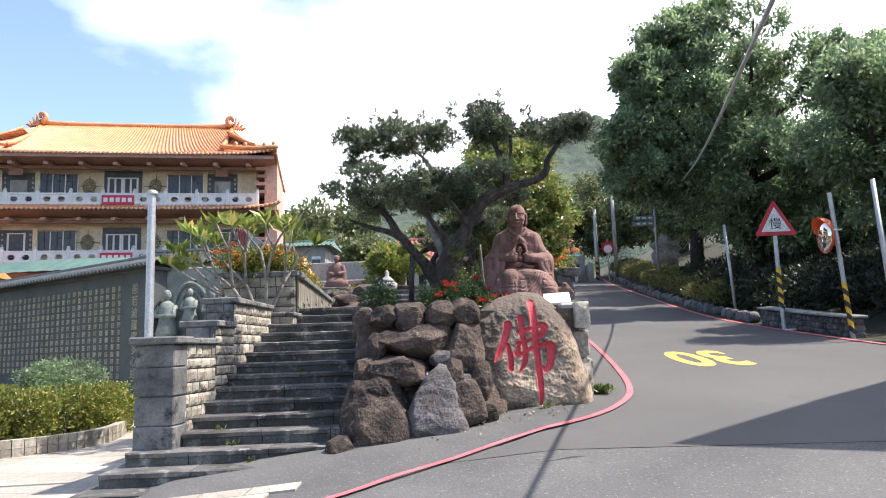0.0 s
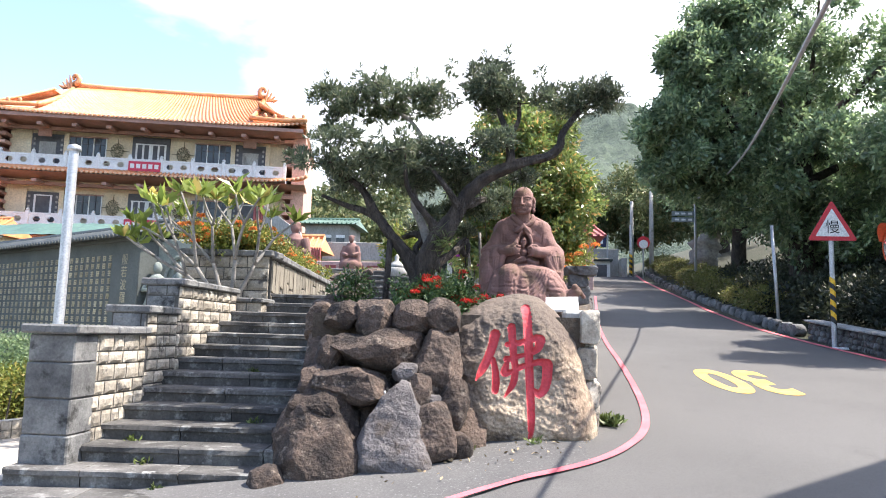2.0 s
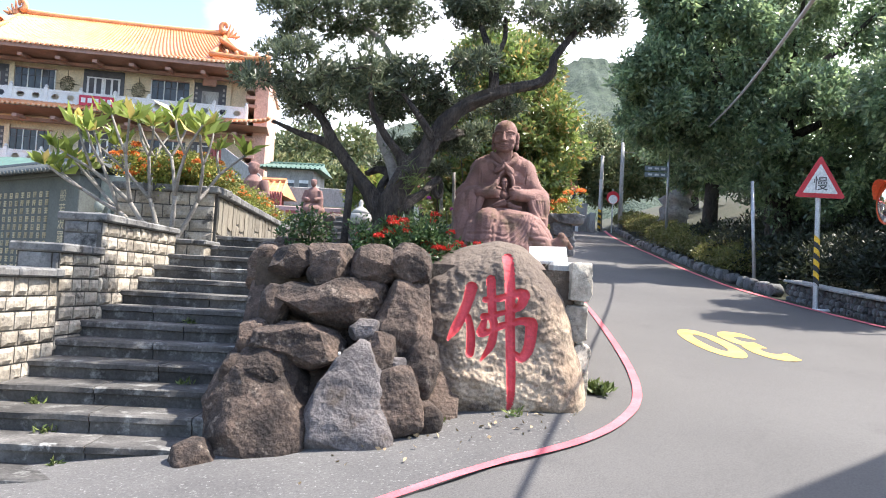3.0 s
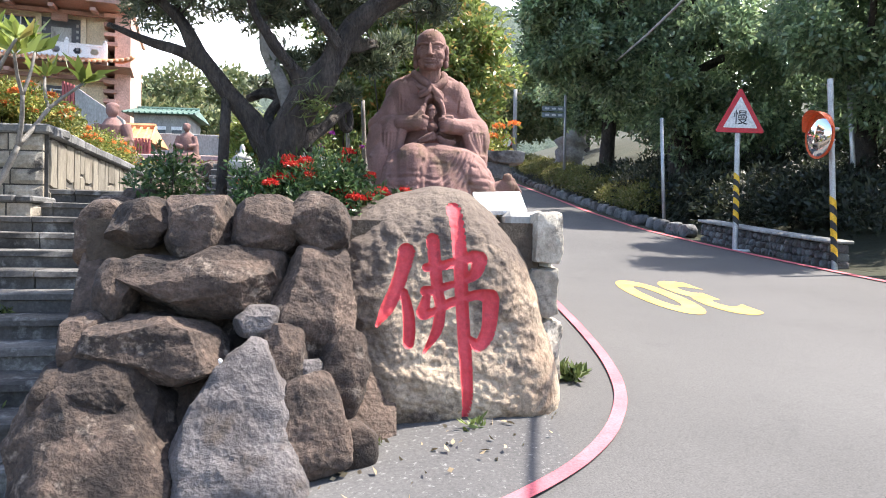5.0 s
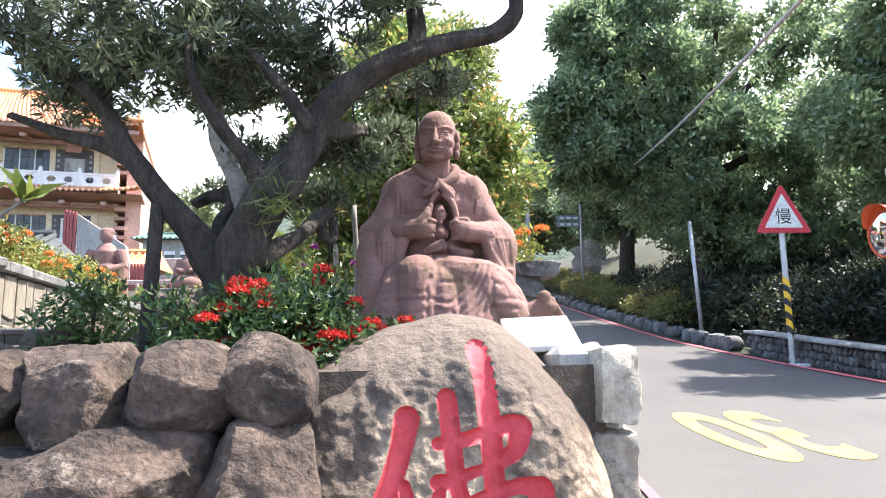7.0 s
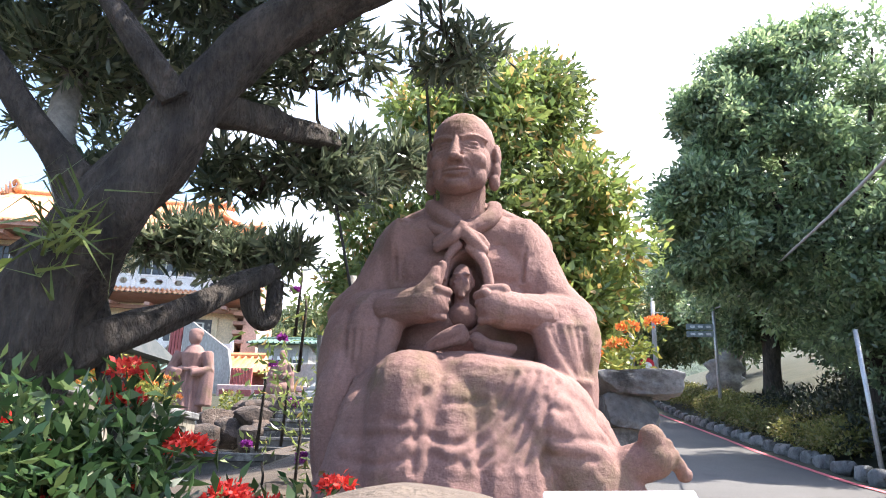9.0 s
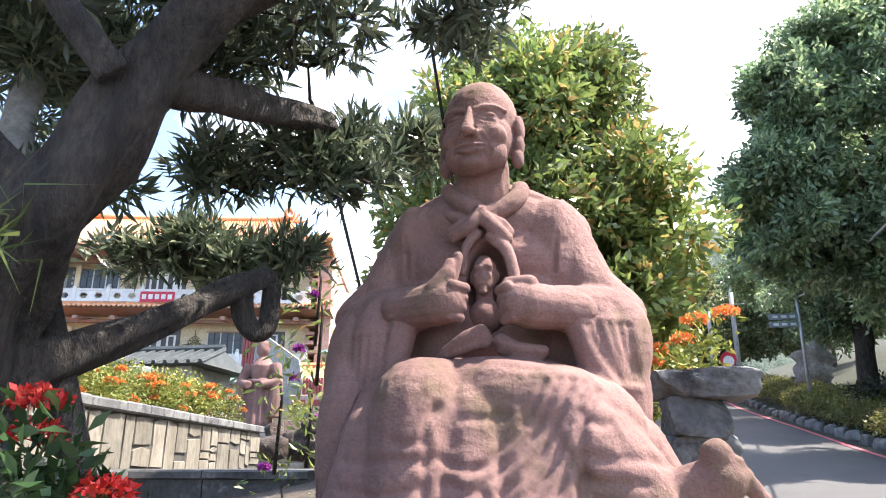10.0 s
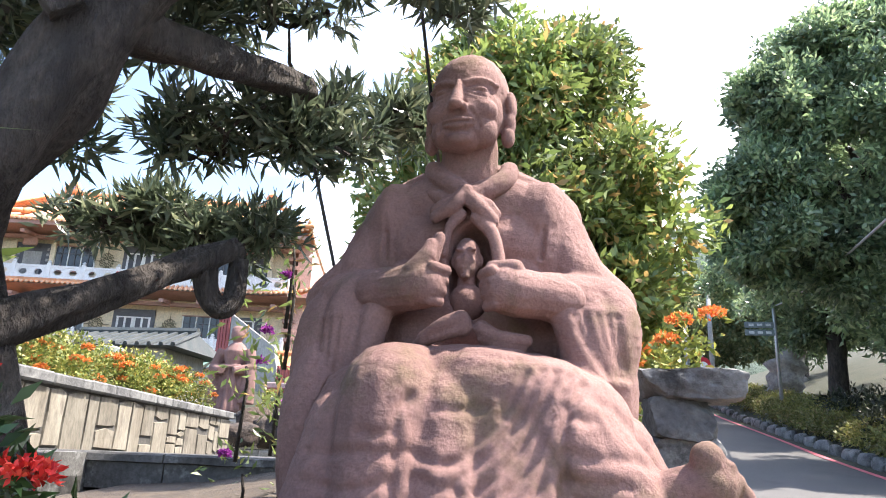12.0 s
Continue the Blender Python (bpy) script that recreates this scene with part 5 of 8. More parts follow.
for sx in (-1, 1):
    d += crease([face_pt(sx * 0.060, -0.085, 0.003), face_pt(sx * 0.040, -0.098, 0.002), face_pt(sx * 0.021, -0.095, 0.004)], 0.0032, 0.006)
    d += crease([face_pt(sx * 0.062, -0.085, 0.019), face_pt(sx * 0.040, -0.095, 0.022), face_pt(sx * 0.019, -0.10, 0.014)], 0.005, 0.007)
    d += crease([face_pt(sx * 0.060, -0.085, -0.011), face_pt(sx * 0.040, -0.095, -0.010), face_pt(sx * 0.021, -0.10, -0.004)], 0.0035, 0.005)
    d += crease([face_pt(sx * 0.026, -0.11, -0.052), face_pt(sx * 0.043, -0.10, -0.078), face_pt(sx * 0.047, -0.09, -0.102)], 0.006, 0.007)
    d += crease([face_pt(sx * 0.014, -0.115, -0.030), face_pt(sx * 0.024, -0.115, -0.045)], 0.004, 0.004)
    d += crease([face_pt(sx * 0.008, -0.11, 0.045), face_pt(sx * 0.007, -0.11, 0.026)], 0.0035, 0.005)
d += crease([face_pt(-0.036, -0.105, -0.089), face_pt(0, -0.12, -0.0905), face_pt(0.036, -0.105, -0.088)], 0.0036, 0.009)
d += crease([face_pt(-0.022, -0.10, -0.112), face_pt(0, -0.11, -0.114), face_pt(0.022, -0.10, -0.112)], 0.006, 0.006)
# the hollow round the small head
ring = ((x - 0.866) / 0.066) ** 2 + ((z - 2.735) / 0.135) ** 2
deep = np.clip((1.0 - ring) * 2.2, 0, 1) * is_body * (y < 10.155)
co[:, 1] += deep * (10.155 - y)
# grain of the stone
body = np.where(z > 3.03, 0.35, np.where(is_body, 1.0, 0.6))
for i in range(len(x)):
    q = Vector((x[i], y[i], z[i]))
    d[i] += (noise.noise(q * 9) * 0.005 + noise.noise(q * 55) * 0.0020) * body[i]
co = co + nv * d[:, None]
# the shoulders slope in towards the collar
dx = co[:, 0] - 0.842
reach = np.clip((np.abs(dx) - 0.13) / 0.20, 0, 1)
slope = np.clip((co[:, 2] - 2.62) / 0.26, 0, 1)
slope = slope * slope * (3 - 2 * slope) * (co[:, 2] < 3.08)
co[:, 0] -= dx * 0.155 * reach * slope
co[:, 2] -= 0.02 * reach * slope
statue_mesh.vertices.foreach_set("co", co.ravel())
statue_mesh.materials.append(M_STATUE)
statue_mesh.polygons.foreach_set("use_smooth", [True] * len(statue_mesh.polygons))
statue_mesh.update()
tagged(new("seated_statue", statue_mesh), "pink sandstone statue seated on the raised bed above the rock", "statue")
# ---- temple hall on the hillside ----
hall = tagged(empty("temple_hall", (-22.34, 44.09, 0), 13), "three-storey temple hall with orange glazed roofs and white balconies", "temple")


def hb_(name, x0, x1, y0, y1, z0, z1, m, parent=None, bevel=0.0, label=""):
    return part(name, box(x0, x1, y0, y1, z0, z1, bevel), m, parent or hall, label)


HW = 8.5
WALL = 0.95
# storeys: floor level of each gallery
F1, F2, EAVE = 7.55, 11.2, 13.95
hb_("wall", -HW, HW, WALL + 0.1, 9.5, 2.0, EAVE + 0.6, M_CREAM)
hb_("lower_wall", -HW - 0.2, HW + 0.2, -0.1, WALL + 0.2, 2.0, F1 - 0.32, M_SALMON, label="salmon lower storey wall")
# the end wall stands forward in stepped brackets
for fl, hgt in ((F1, F2 - 0.75), (F2, EAVE)):
    for sx in (-1, 1):
        a, b = sorted((sx * (HW - 0.1), sx * (HW - 1.3)))
        for k in range(4):
            zz = fl + 0.9 + k * 0.52
            hb_("bracket_beam", min(sx * 8.4, sx * 9.1), max(sx * 8.4, sx * 9.1), 0.0 + 0.2, 2.6, zz, zz + 0.2, M_SALMON if k % 2 else M_BROWNWOOD)
    hb_("beam", -HW - 0.5, HW + 0.5, WALL - 0.7, WALL - 0.45, hgt - 0.34, hgt - 0.14, M_BROWNWOOD, label="brown painted eave beam")
    for k in range(9):
        xx = -8 + 2 * k
        part("eave_bracket", box(-0.13, 0.13, -1.3, 0.9, -0.09, 0.09, m=pose(xx, 0.20, hgt - 0.16, 6, 0, 0)), M_BROWNWOOD, hall)
for sx in (-1, 1):
    x0, x1 = sorted((sx * 8.95, sx * 9.75))
    part("side_wall", box(x0, x1, 0.3, 8.5, 2.0, EAVE + 0.35), M_SALMON, hall, "salmon side tower")


def window(x, z0, z1, w, fl, glass, bars):
    win = part("window", box(x - w / 2, x + w / 2, WALL + 0.02, WALL + 0.12, z0, z1), glass, hall)
    t = 0.07
    part("window_frame", box(x - w / 2 - t, x + w / 2 + t, WALL - 0.05, WALL + 0.05, z1, z1 + t), M_WHITE if glass is M_WINPALE else M_BROWNWOOD, win)
    part("window_sill", box(x - w / 2 - t, x + w / 2 + t, WALL - 0.08, WALL + 0.05, z0 - t, z0), M_BROWNWOOD, win)
    for k in range(bars + 1):
        xx = x - w / 2 + w * k / bars
        part("glazing_bar", box(xx - (0.06 if glass is M_WINPALE else 0.03), xx + (0.06 if glass is M_WINPALE else 0.03), WALL - 0.03, WALL + 0.03, z0, z1), M_WHITE if k % 2 == 0 or glass is M_WINPALE else M_GREYTILE, win)
    part("glazing_bar", box(x - w / 2, x + w / 2, WALL - 0.025, WALL + 0.025, z0 + (z1 - z0) * 0.7, z0 + (z1 - z0) * 0.7 + 0.05), M_GREYTILE, win)


def lattice(x, z):
    """Scrolled ornament on the cream panel: a rosette in a lozenge."""
    bm = bmesh.new()
    for r, n in ((0.18, 10), (0.36, 14)):
        for k in range(n):
            a = 2 * math.pi * k / n
            c = (x + r * math.cos(a) * 0.95, WALL - 0.02, z + r * math.sin(a) * 1.15)
            pts = [(c[0] + 0.10 * math.cos(t) * (0.5 + 0.5 * t / 5), c[1], c[2] + 0.10 * math.sin(t) * (0.5 + 0.5 * t / 5)) for t in np.linspace(0, 5, 7)]
            tube(pts, [0.022] * 7, 4, bm)
    for sx, sz in ((1, 0), (-1, 0), (0, 1), (0, -1)):
        tube([(x + sx * 0.3, WALL - 0.02, z + sz * 0.3), (x + sx * 0.72, WALL - 0.02, z + sz * 0.85)], [0.03, 0.012], 5, bm)
    part("ornament", bm, M_ORNAMENT, hall, "olive scrollwork ornament")


for fl, hgt in ((F1, F2 - 0.95), (F2, EAVE)):
    z0, z1 = fl + 0.05, hgt - 0.45
    for sx in (-1, 1):
        window(sx * 3.85, fl + 0.75, z1 - 0.1, 2.25, fl, M_WINDOW, 6)
        part("grey_panel", box(sx * 6.2 - 1.0, sx * 6.2 + 1.0, WALL - 0.02, WALL + 0.08, z0, z1), M_GREYTILE, hall)
        if fl == F1:
            window(sx * 6.2, fl + 0.55, z1 - 0.25, 0.95, fl, M_WINPALE, 1)
        else:
            part("white_panel", box(sx * 6.2 - 0.5, sx * 6.2 + 0.5, WALL - 0.06, WALL + 0.02, z0, z1 - 0.5), M_CONCRETE, hall)
            part("lantern_sign", box(sx * 6.2 - 0.42, sx * 6.2 + 0.42, 0.3, 0.42, hgt - 0.75, hgt - 0.28, 0.06), M_BROWNWOOD, hall)
        lattice(sx * 2.02, fl + 1.45)
        for xx in (sx * 5.1, sx * 7.3):
            part("column", box(xx - 0.14, xx + 0.14, WALL - 0.10, WALL + 0.05, z0, hgt - 0.3), M_CREAM, hall)
        for k in range(5):
            for xx in (sx * 5.38, sx * 7.0):
                part("wall_stud", box(xx - 0.06, xx + 0.06, WALL - 0.05, WALL + 0.0, fl + 0.6 + k * 0.32, fl + 0.75 + k * 0.32), M_CONCRETE, hall)
    part("grey_panel", box(-1.15, 1.15, WALL - 0.02, WALL + 0.08, z0, hgt - 0.3), M_GREYTILE, hall)
    for sx in (-1, 1):
        window(sx * 0.47, fl + 0.55, z1 - 0.35, 0.82, fl, M_WINPALE, 2)
    # gallery floor and balustrade
    hb_("gallery_floor", -HW - 0.1, HW + 0.1, -0.08, WALL + 0.1, fl - 0.3, fl, M_WHITE)
    rail = hb_("balustrade_rail", -HW, HW, -0.06, 0.10, fl + 0.68, fl + 0.80, M_WHITE, label="white stone balustrade")
    hb_("balustrade_base", -HW, HW, -0.06, 0.10, fl, fl + 0.12, M_WHITE)
    n = 9
    for k in range(n + 1):
        xx = -HW + 2 * HW * k / n
        post = part("post", box(xx - 0.11, xx + 0.11, -0.09, 0.13, fl, fl + 0.92, 0.02), M_WHITE, hall)
        part("finial", lathe([(0.07, 0), (0.11, 0.05), (0.09, 0.12), (0.02, 0.18)], 8, centre=(xx, 0.02, fl + 0.92)), M_WHITE, post)
        if k < n:
            w = 2 * HW / n
            bm = bmesh.new()
            # panel pierced by two six-sided holes
            cx = [xx + w * 0.28, xx + w * 0.72]
            zc, r = fl + 0.40, 0.19
            cuts = [xx + 0.11, xx + w * 0.5, xx + w - 0.11]
            for c, (l, rgt) in zip(cx, zip(cuts, cuts[1:])):
                outer = [(rgt, fl + 0.12), (rgt, zc), (rgt, fl + 0.68), (l, fl + 0.68), (l, zc), (l, fl + 0.12)]
                inner = [(c + r * math.cos(a) * 1.25, zc + r * math.sin(a)) for a in [radians(d_) for d_ in (-60, 0, 60, 120, 180, 240)]]
                for yy in (-0.03, 0.07):
                    o = [bm.verts.new((p[0], yy, p[1])) for p in outer]
                    i_ = [bm.verts.new((p[0], yy, p[1])) for p in inner]
                    for j in range(6):
                        bm.faces.new((o[j], o[(j + 1) % 6], i_[(j + 1) % 6], i_[j]))
            part("pierced_panel", bm, M_WHITE, hall)
    board = hb_("signboard", -0.95, 0.95, -0.2, -0.11, fl + 0.02, fl + 0.62, M_SIGNBOARD, label="crimson signboard with white lettering")
    for k in range(5):
        xx = -0.72 + 0.36 * k
        part("lettering_bar", box(xx - 0.12, xx + 0.12, -0.215, -0.20, fl + 0.18, fl + 0.46), M_WHITE, board)


def tiled_slope(name, shape, nu, nv, spacing_pts, r, material, edge=True):
    """A curved slope with round ribs running down it. shape(u, v) gives a point; u across, v up."""
    vs = [shape(-1 + 2 * i / nu, j / nv) for j in range(nv + 1) for i in range(nu + 1)]
    fs = [(j * (nu + 1) + i, j * (nu + 1) + i + 1, (j + 1) * (nu + 1) + i + 1, (j + 1) * (nu + 1) + i) for j in range(nv) for i in range(nu)]
    sheet = mesh_ob(name, vs, fs, material, hall, True)
    bm = bmesh.new()
    for k in range(spacing_pts + 1):
        u = -1 + 2 * k / spacing_pts
        pts = [shape(u, j / nv) for j in range(nv + 1)]
        tube([(p[0], p[1], p[2] + r * 0.3) for p in pts], [r] * len(pts), 6, bm)
    ob = part("tile_ribs", bm, material, sheet, smooth=True)
    ob["kind"] = "stuff"
    if edge:
        bm = bmesh.new()
        for k in range(spacing_pts + 1):
            p = shape(-1 + 2 * k / spacing_pts, 0)
            ball((p[0], p[1], p[2] + r * 0.2), (r * 1.25, r * 0.6, r * 1.25), bm, 1)
        ob = part("tile_ends", bm, M_ROOFEDGE, sheet, "pale round tile ends")
        ob["kind"] = "stuff"
    return sheet


def slope_front(u, v):
    lx = u * (9.8 + (6.3 - 9.8) * v ** 0.8)
    return (lx, -1.5 + 6.1 * v, EAVE + 0.25 + 3.55 * v ** 1.2 + 0.40 * abs(u) ** 7 * (1 - v) ** 2)


def slope_side(s):
    def f(u, v):
        ly = 4.6 + u * (6.2 - 3.2 * v)
        return (s * (9.8 - 3.4 * v), ly, EAVE + 0.25 + 2.45 * v ** 1.2 + 0.40 * abs(u) ** 7 * (1 - v) ** 2)
    return f


tiled_slope("roof_slope", slope_front, 40, 10, 74, 0.085, M_ROOF)
tiled_slope("roof_slope", lambda u, v: (slope_front(u, v)[0], 9.2 - slope_front(u, v)[1], slope_front(u, v)[2]), 40, 6, 20, 0.085, M_ROOF, False)
for s in (-1, 1):
    tiled_slope("roof_hip", slope_side(s), 24, 6, 40, 0.085, M_ROOF)
    mesh_ob("gable", [(s * 6.35, 1.5, EAVE + 2.6), (s * 6.35, 7.7, EAVE + 2.6), (s * 6.35, 4.6, EAVE + 3.7)], [(0, 1, 2)], M_SALMON, hall)
part("ridge", tube([(x, 4.6, EAVE + 3.9 + 0.12 * (x / 6.3) ** 4) for x in np.linspace(-6.5, 6.5, 17)], [0.2] * 17, 8), M_ROOF, hall, smooth=True)
for s in (-1, 1):
    # descending ridges and the curled finials at their heads
    pts = [(s * 6.35, 4.6 - 5.4 * t, EAVE + 3.85 - 2.95 * t ** 0.8) for t in np.linspace(0, 1, 8)]
    part("hip_ridge", tube(pts, [0.17] * 8, 7), M_ROOF, hall, smooth=True)
    pts = [(s * (6.35 + 3.55 * t), -0.8 - 0.8 * t, EAVE + 0.95 - 0.45 * t + 0.30 * t ** 3) for t in np.linspace(0, 1, 8)]
    part("hip_ridge", tube(pts, [0.15] * 8, 7), M_ROOF, hall, smooth=True)
    curl = [(s * (6.3 - 0.32 * math.sin(a) * (1 - a / 7)), 4.4, EAVE + 4.0 + 0.36 * (1 - math.cos(a)) * (1 - a / 9) + a * 0.05) for a in np.linspace(0, 5.5, 12)]
    part("ridge_finial", tube(curl, list(np.linspace(0.22, 0.09, 12)), 7), M_ROOF, hall, "curled glazed ridge finial", smooth=True)
    bm = bmesh.new()
    for k in range(4):
        tube([(s * (6.5 + 0.15 * k), 4.4, EAVE + 3.7), (s * (6.65 + 0.22 * k), 4.4, EAVE + 4.6 - 0.25 * k)], [0.14, 0.05], 6, bm)
    part("ridge_figure", bm, M_ROOF, hall, "small glazed figures on the ridge end")
    for k in range(5):
        t = 0.25 + 0.17 * k
        c = (s * (6.35 + 3.55 * t), -0.8 - 0.8 * t, EAVE + 1.15 - 0.45 * t + 0.30 * t ** 3)
        part("eave_figure", ball(c, (0.13, 0.1, 0.2), None, 2), M_ROOF, hall, smooth=True)
# underside of the eaves
mesh_ob("soffit", [(-9.7, -1.4, EAVE + 0.1), (9.7, -1.4, EAVE + 0.1), (8.5, WALL, EAVE - 0.05), (-8.5, WALL, EAVE - 0.05), (9.7, 10.6, EAVE + 0.1), (-9.7, 10.6, EAVE + 0.1)],
        [(0, 1, 2, 3), (1, 4, 2), (0, 3, 5)], M_BROWNWOOD, hall)
hb_("fascia", -9.65, 9.65, -1.42, -1.32, EAVE + 0.0, EAVE + 0.22, M_BROWNWOOD)


def skirt(zt):
    def f(u, v):
        lx = u * (9.75 - 0.85 * v)
        return (lx, -1.25 + 1.2 * v, zt - 0.42 + 0.42 * v ** 1.1 + 0.35 * abs(u) ** 8 * (1 - v))
    return f


for zt in (F2 - 0.02, F1 - 0.02):
    tiled_slope("skirt_roof", skirt(zt), 30, 4, 72, 0.08, M_ROOF)
    mesh_ob("soffit", [(-9.9, -1.22, zt - 0.50), (9.9, -1.22, zt - 0.50), (9.9, WALL, zt - 0.62), (-9.9, WALL, zt - 0.62)], [(0, 1, 2, 3)], M_BROWNWOOD, hall)
    for s in (-1, 1):
        pts = [(s * (9.0 + 1.0 * t), -0.1 - 1.1 * t, zt + 0.02 - 0.25 * t + 0.3 * t ** 3) for t in np.linspace(0, 1, 6)]
        part("hip_ridge", tube(pts, [0.12] * 6, 6), M_ROOF, hall, smooth=True)
# outer stair with red balusters at the hall's east corner
ramp = tagged(empty("outer_stair", (-8.4, 29.5, 0), 0), "outer stair with pale parapet and red end posts", "stairs")
bm = bmesh.new()
prof = [(-0.78, 6.58), (0.75, 5.54), (0.90, 4.89), (0.90, 3.4), (-0.70, 3.4)]
fr = [bm.verts.new((x, 0, z)) for x, z in prof]
bk = [bm.verts.new((x, 0.2, z)) for x, z in prof]
bm.faces.new(fr)
bm.faces.new(bk[::-1])
for i in range(5):
    bm.faces.new((fr[i], fr[(i + 1) % 5], bk[(i + 1) % 5], bk[i]))
part("parapet", bm, M_CONCRETE, ramp)
for k in range(4):
    part("red_post", box(-1.16 + 0.1 * k, -1.09 + 0.1 * k, -0.05, 0.05, 3.4, 6.72 - 0.03 * k), M_REDWALL, ramp)
for k in range(7):
    part("red_post", box(0.95 + 0.1 * k, 1.01 + 0.1 * k, -0.05, 0.05, 3.4, 4.95), M_REDWALL, ramp)

# ---- plaza, stele wall, hedge bed and flagpole ----
plaza = tagged(new("plaza"), "sunlit pale stone paving of the temple forecourt", "paving", kind="structure")
rnd = random.Random(12)
part("paving_base", box(-22, -3.02, 3.6, 22.6, 0.1, PLAZA_Z - 0.012), M_MORTAR, plaza)
slabs = []
for j in range(32):
    for i in range(24):
        x0, y0 = -3.04 - 0.8 * (i + 1), 3.6 + 0.6 * j
        if y0 > 22.3 or (x0 < -13 and y0 > 12):
            continue
        slabs.append((x0, y0))
slabs.sort(key=lambda p: math.hypot(p[0] + 4, p[1] - 9))
pm = {}
for k, (x0, y0) in enumerate(slabs[:300]):
    key = k % 4
    if key not in pm:
        b2 = box(0.004, 0.796, 0.004, 0.596, 0, 0.03, 0.004)
        me = bpy.data.meshes.new("paving_slab")
        b2.to_mesh(me)
        b2.free()
        me.materials.append(M_PLAZA)
        pm[key] = me
    ob = new("paving_slab", pm[key])
    ob.parent = plaza
    ob.location = (x0, y0, PLAZA_Z - 0.03 + 0.003 * rnd.random())
vs, fs = [], []
for x0, y0 in slabs[300:]:
    b0 = len(vs)
    vs += [(x0 + 0.004, y0 + 0.004, PLAZA_Z), (x0 + 0.796, y0 + 0.004, PLAZA_Z), (x0 + 0.796, y0 + 0.596, PLAZA_Z), (x0 + 0.004, y0 + 0.596, PLAZA_Z)]
    fs.append((b0, b0 + 1, b0 + 2, b0 + 3))
tagged(mesh_ob("paving_slabs_far", vs, fs, M_PLAZA, plaza), kind="stuff")

# paving that runs on in front of the lowest steps, as far as the red line
for j in range(18):
    for i in range(9):
        x0, y0 = -4.30 + 0.40 * i + 0.20 * (j % 2), 4.6 + 0.20 * j
        q = [(x0 + 0.006, y0 + 0.006), (x0 + 0.394, y0 + 0.006), (x0 + 0.394, y0 + 0.196), (x0 + 0.006, y0 + 0.196)]
        if x0 > -1.45 or min(y - 0.76 * x for x, y in q) < 7.06 or y0 > 6.75:
            continue
        bm = bmesh.new()
        lo = [bm.verts.new((x, y, ground_z(x, y) - 0.02)) for x, y in q]
        hi = [bm.verts.new((x, y, ground_z(x, y) + 0.046)) for x, y in q]
        bm.faces.new(hi)
        for k in range(4):
            bm.faces.new((lo[k], lo[(k + 1) % 4], hi[(k + 1) % 4], hi[k]))
        part("paving_slab", bm, M_PLAZA, plaza)

# stele wall: from its right end away to the left
stele = tagged(empty("stele_wall", (-7.45, 17.4, PLAZA_Z), -31.5), "long dark green slate stele wall with gold columns of script", "memorial wall")
LEN = 11.0
# local x runs right along the wall and ends at nought, local y towards the hill
part("plinth", box(-LEN, 0.2, -0.55, -0.02, 0, 0.42, 0.02), M_BLOCK, stele, "pale stone ledge")
part("ledge", box(-LEN, 0.1, -0.16, 0.0, 0.42, 0.62, 0.02), M_STELE, stele)
part("slab", box(-LEN, 0, 0, 0.35, 0.42, 3.28), M_STELE, stele)
part("end_pilaster", box(-0.06, 0.12, -0.06, 0.40, 0.42, 3.28, 0.02), M_STELE, stele)
part("frieze", box(-LEN, 0.2, -0.10, 0.45, 3.28, 3.36, 0.01), M_STELE, stele)
vs, fs = [], []
cap_ = bmesh.new()
for k in range(int(LEN / 0.16)):
    x = 0.25 - 0.16 * k
    tube([(x, -0.34, 3.36), (x, -0.15, 3.43), (x, 0.17, 3.60)], [0.055, 0.055, 0.055], 6, cap_)
    ball((x, -0.35, 3.36), (0.065, 0.03, 0.065), cap_, 1)
cp = part("cap_tiles", cap_, M_CAPTILE, stele, "dark glazed cap tiles", smooth=True)
cp["kind"] = "stuff"
mesh_ob("cap_roof", [(0.35, -0.36, 3.34), (-LEN, -0.36, 3.34), (-LEN, 0.17, 3.58), (0.35, 0.17, 3.58), (-LEN, 0.7, 3.34), (0.35, 0.7, 3.34)], [(0, 1, 2, 3), (3, 2, 4, 5)], M_CAPTILE, stele)
part("cap_ridge", tube([(0.35, 0.17, 3.60), (-LEN, 0.17, 3.60)], [0.09, 0.09], 8), M_CAPTILE, stele)


def glyph_mesh(text, size):
    c = bpy.data.curves.new("glyphs", "FONT")
    c.body, c.align_x, c.align_y, c.size, c.extrude = text, "CENTER", "CENTER", size, 0.0
    t = new("glyphs", c)
    me = bpy.data.meshes.new_from_object(t.evaluated_get(bpy.context.evaluated_depsgraph_get()))
    bpy.data.objects.remove(t)
    return me


def place_glyph(me, name, parent, m, material, label=""):
    me.materials.clear()
    me.materials.append(material)
    ob = new(name, me)
    ob.parent = parent
    ob.matrix_local = m
    if label:
        ob["label"] = label
    return ob


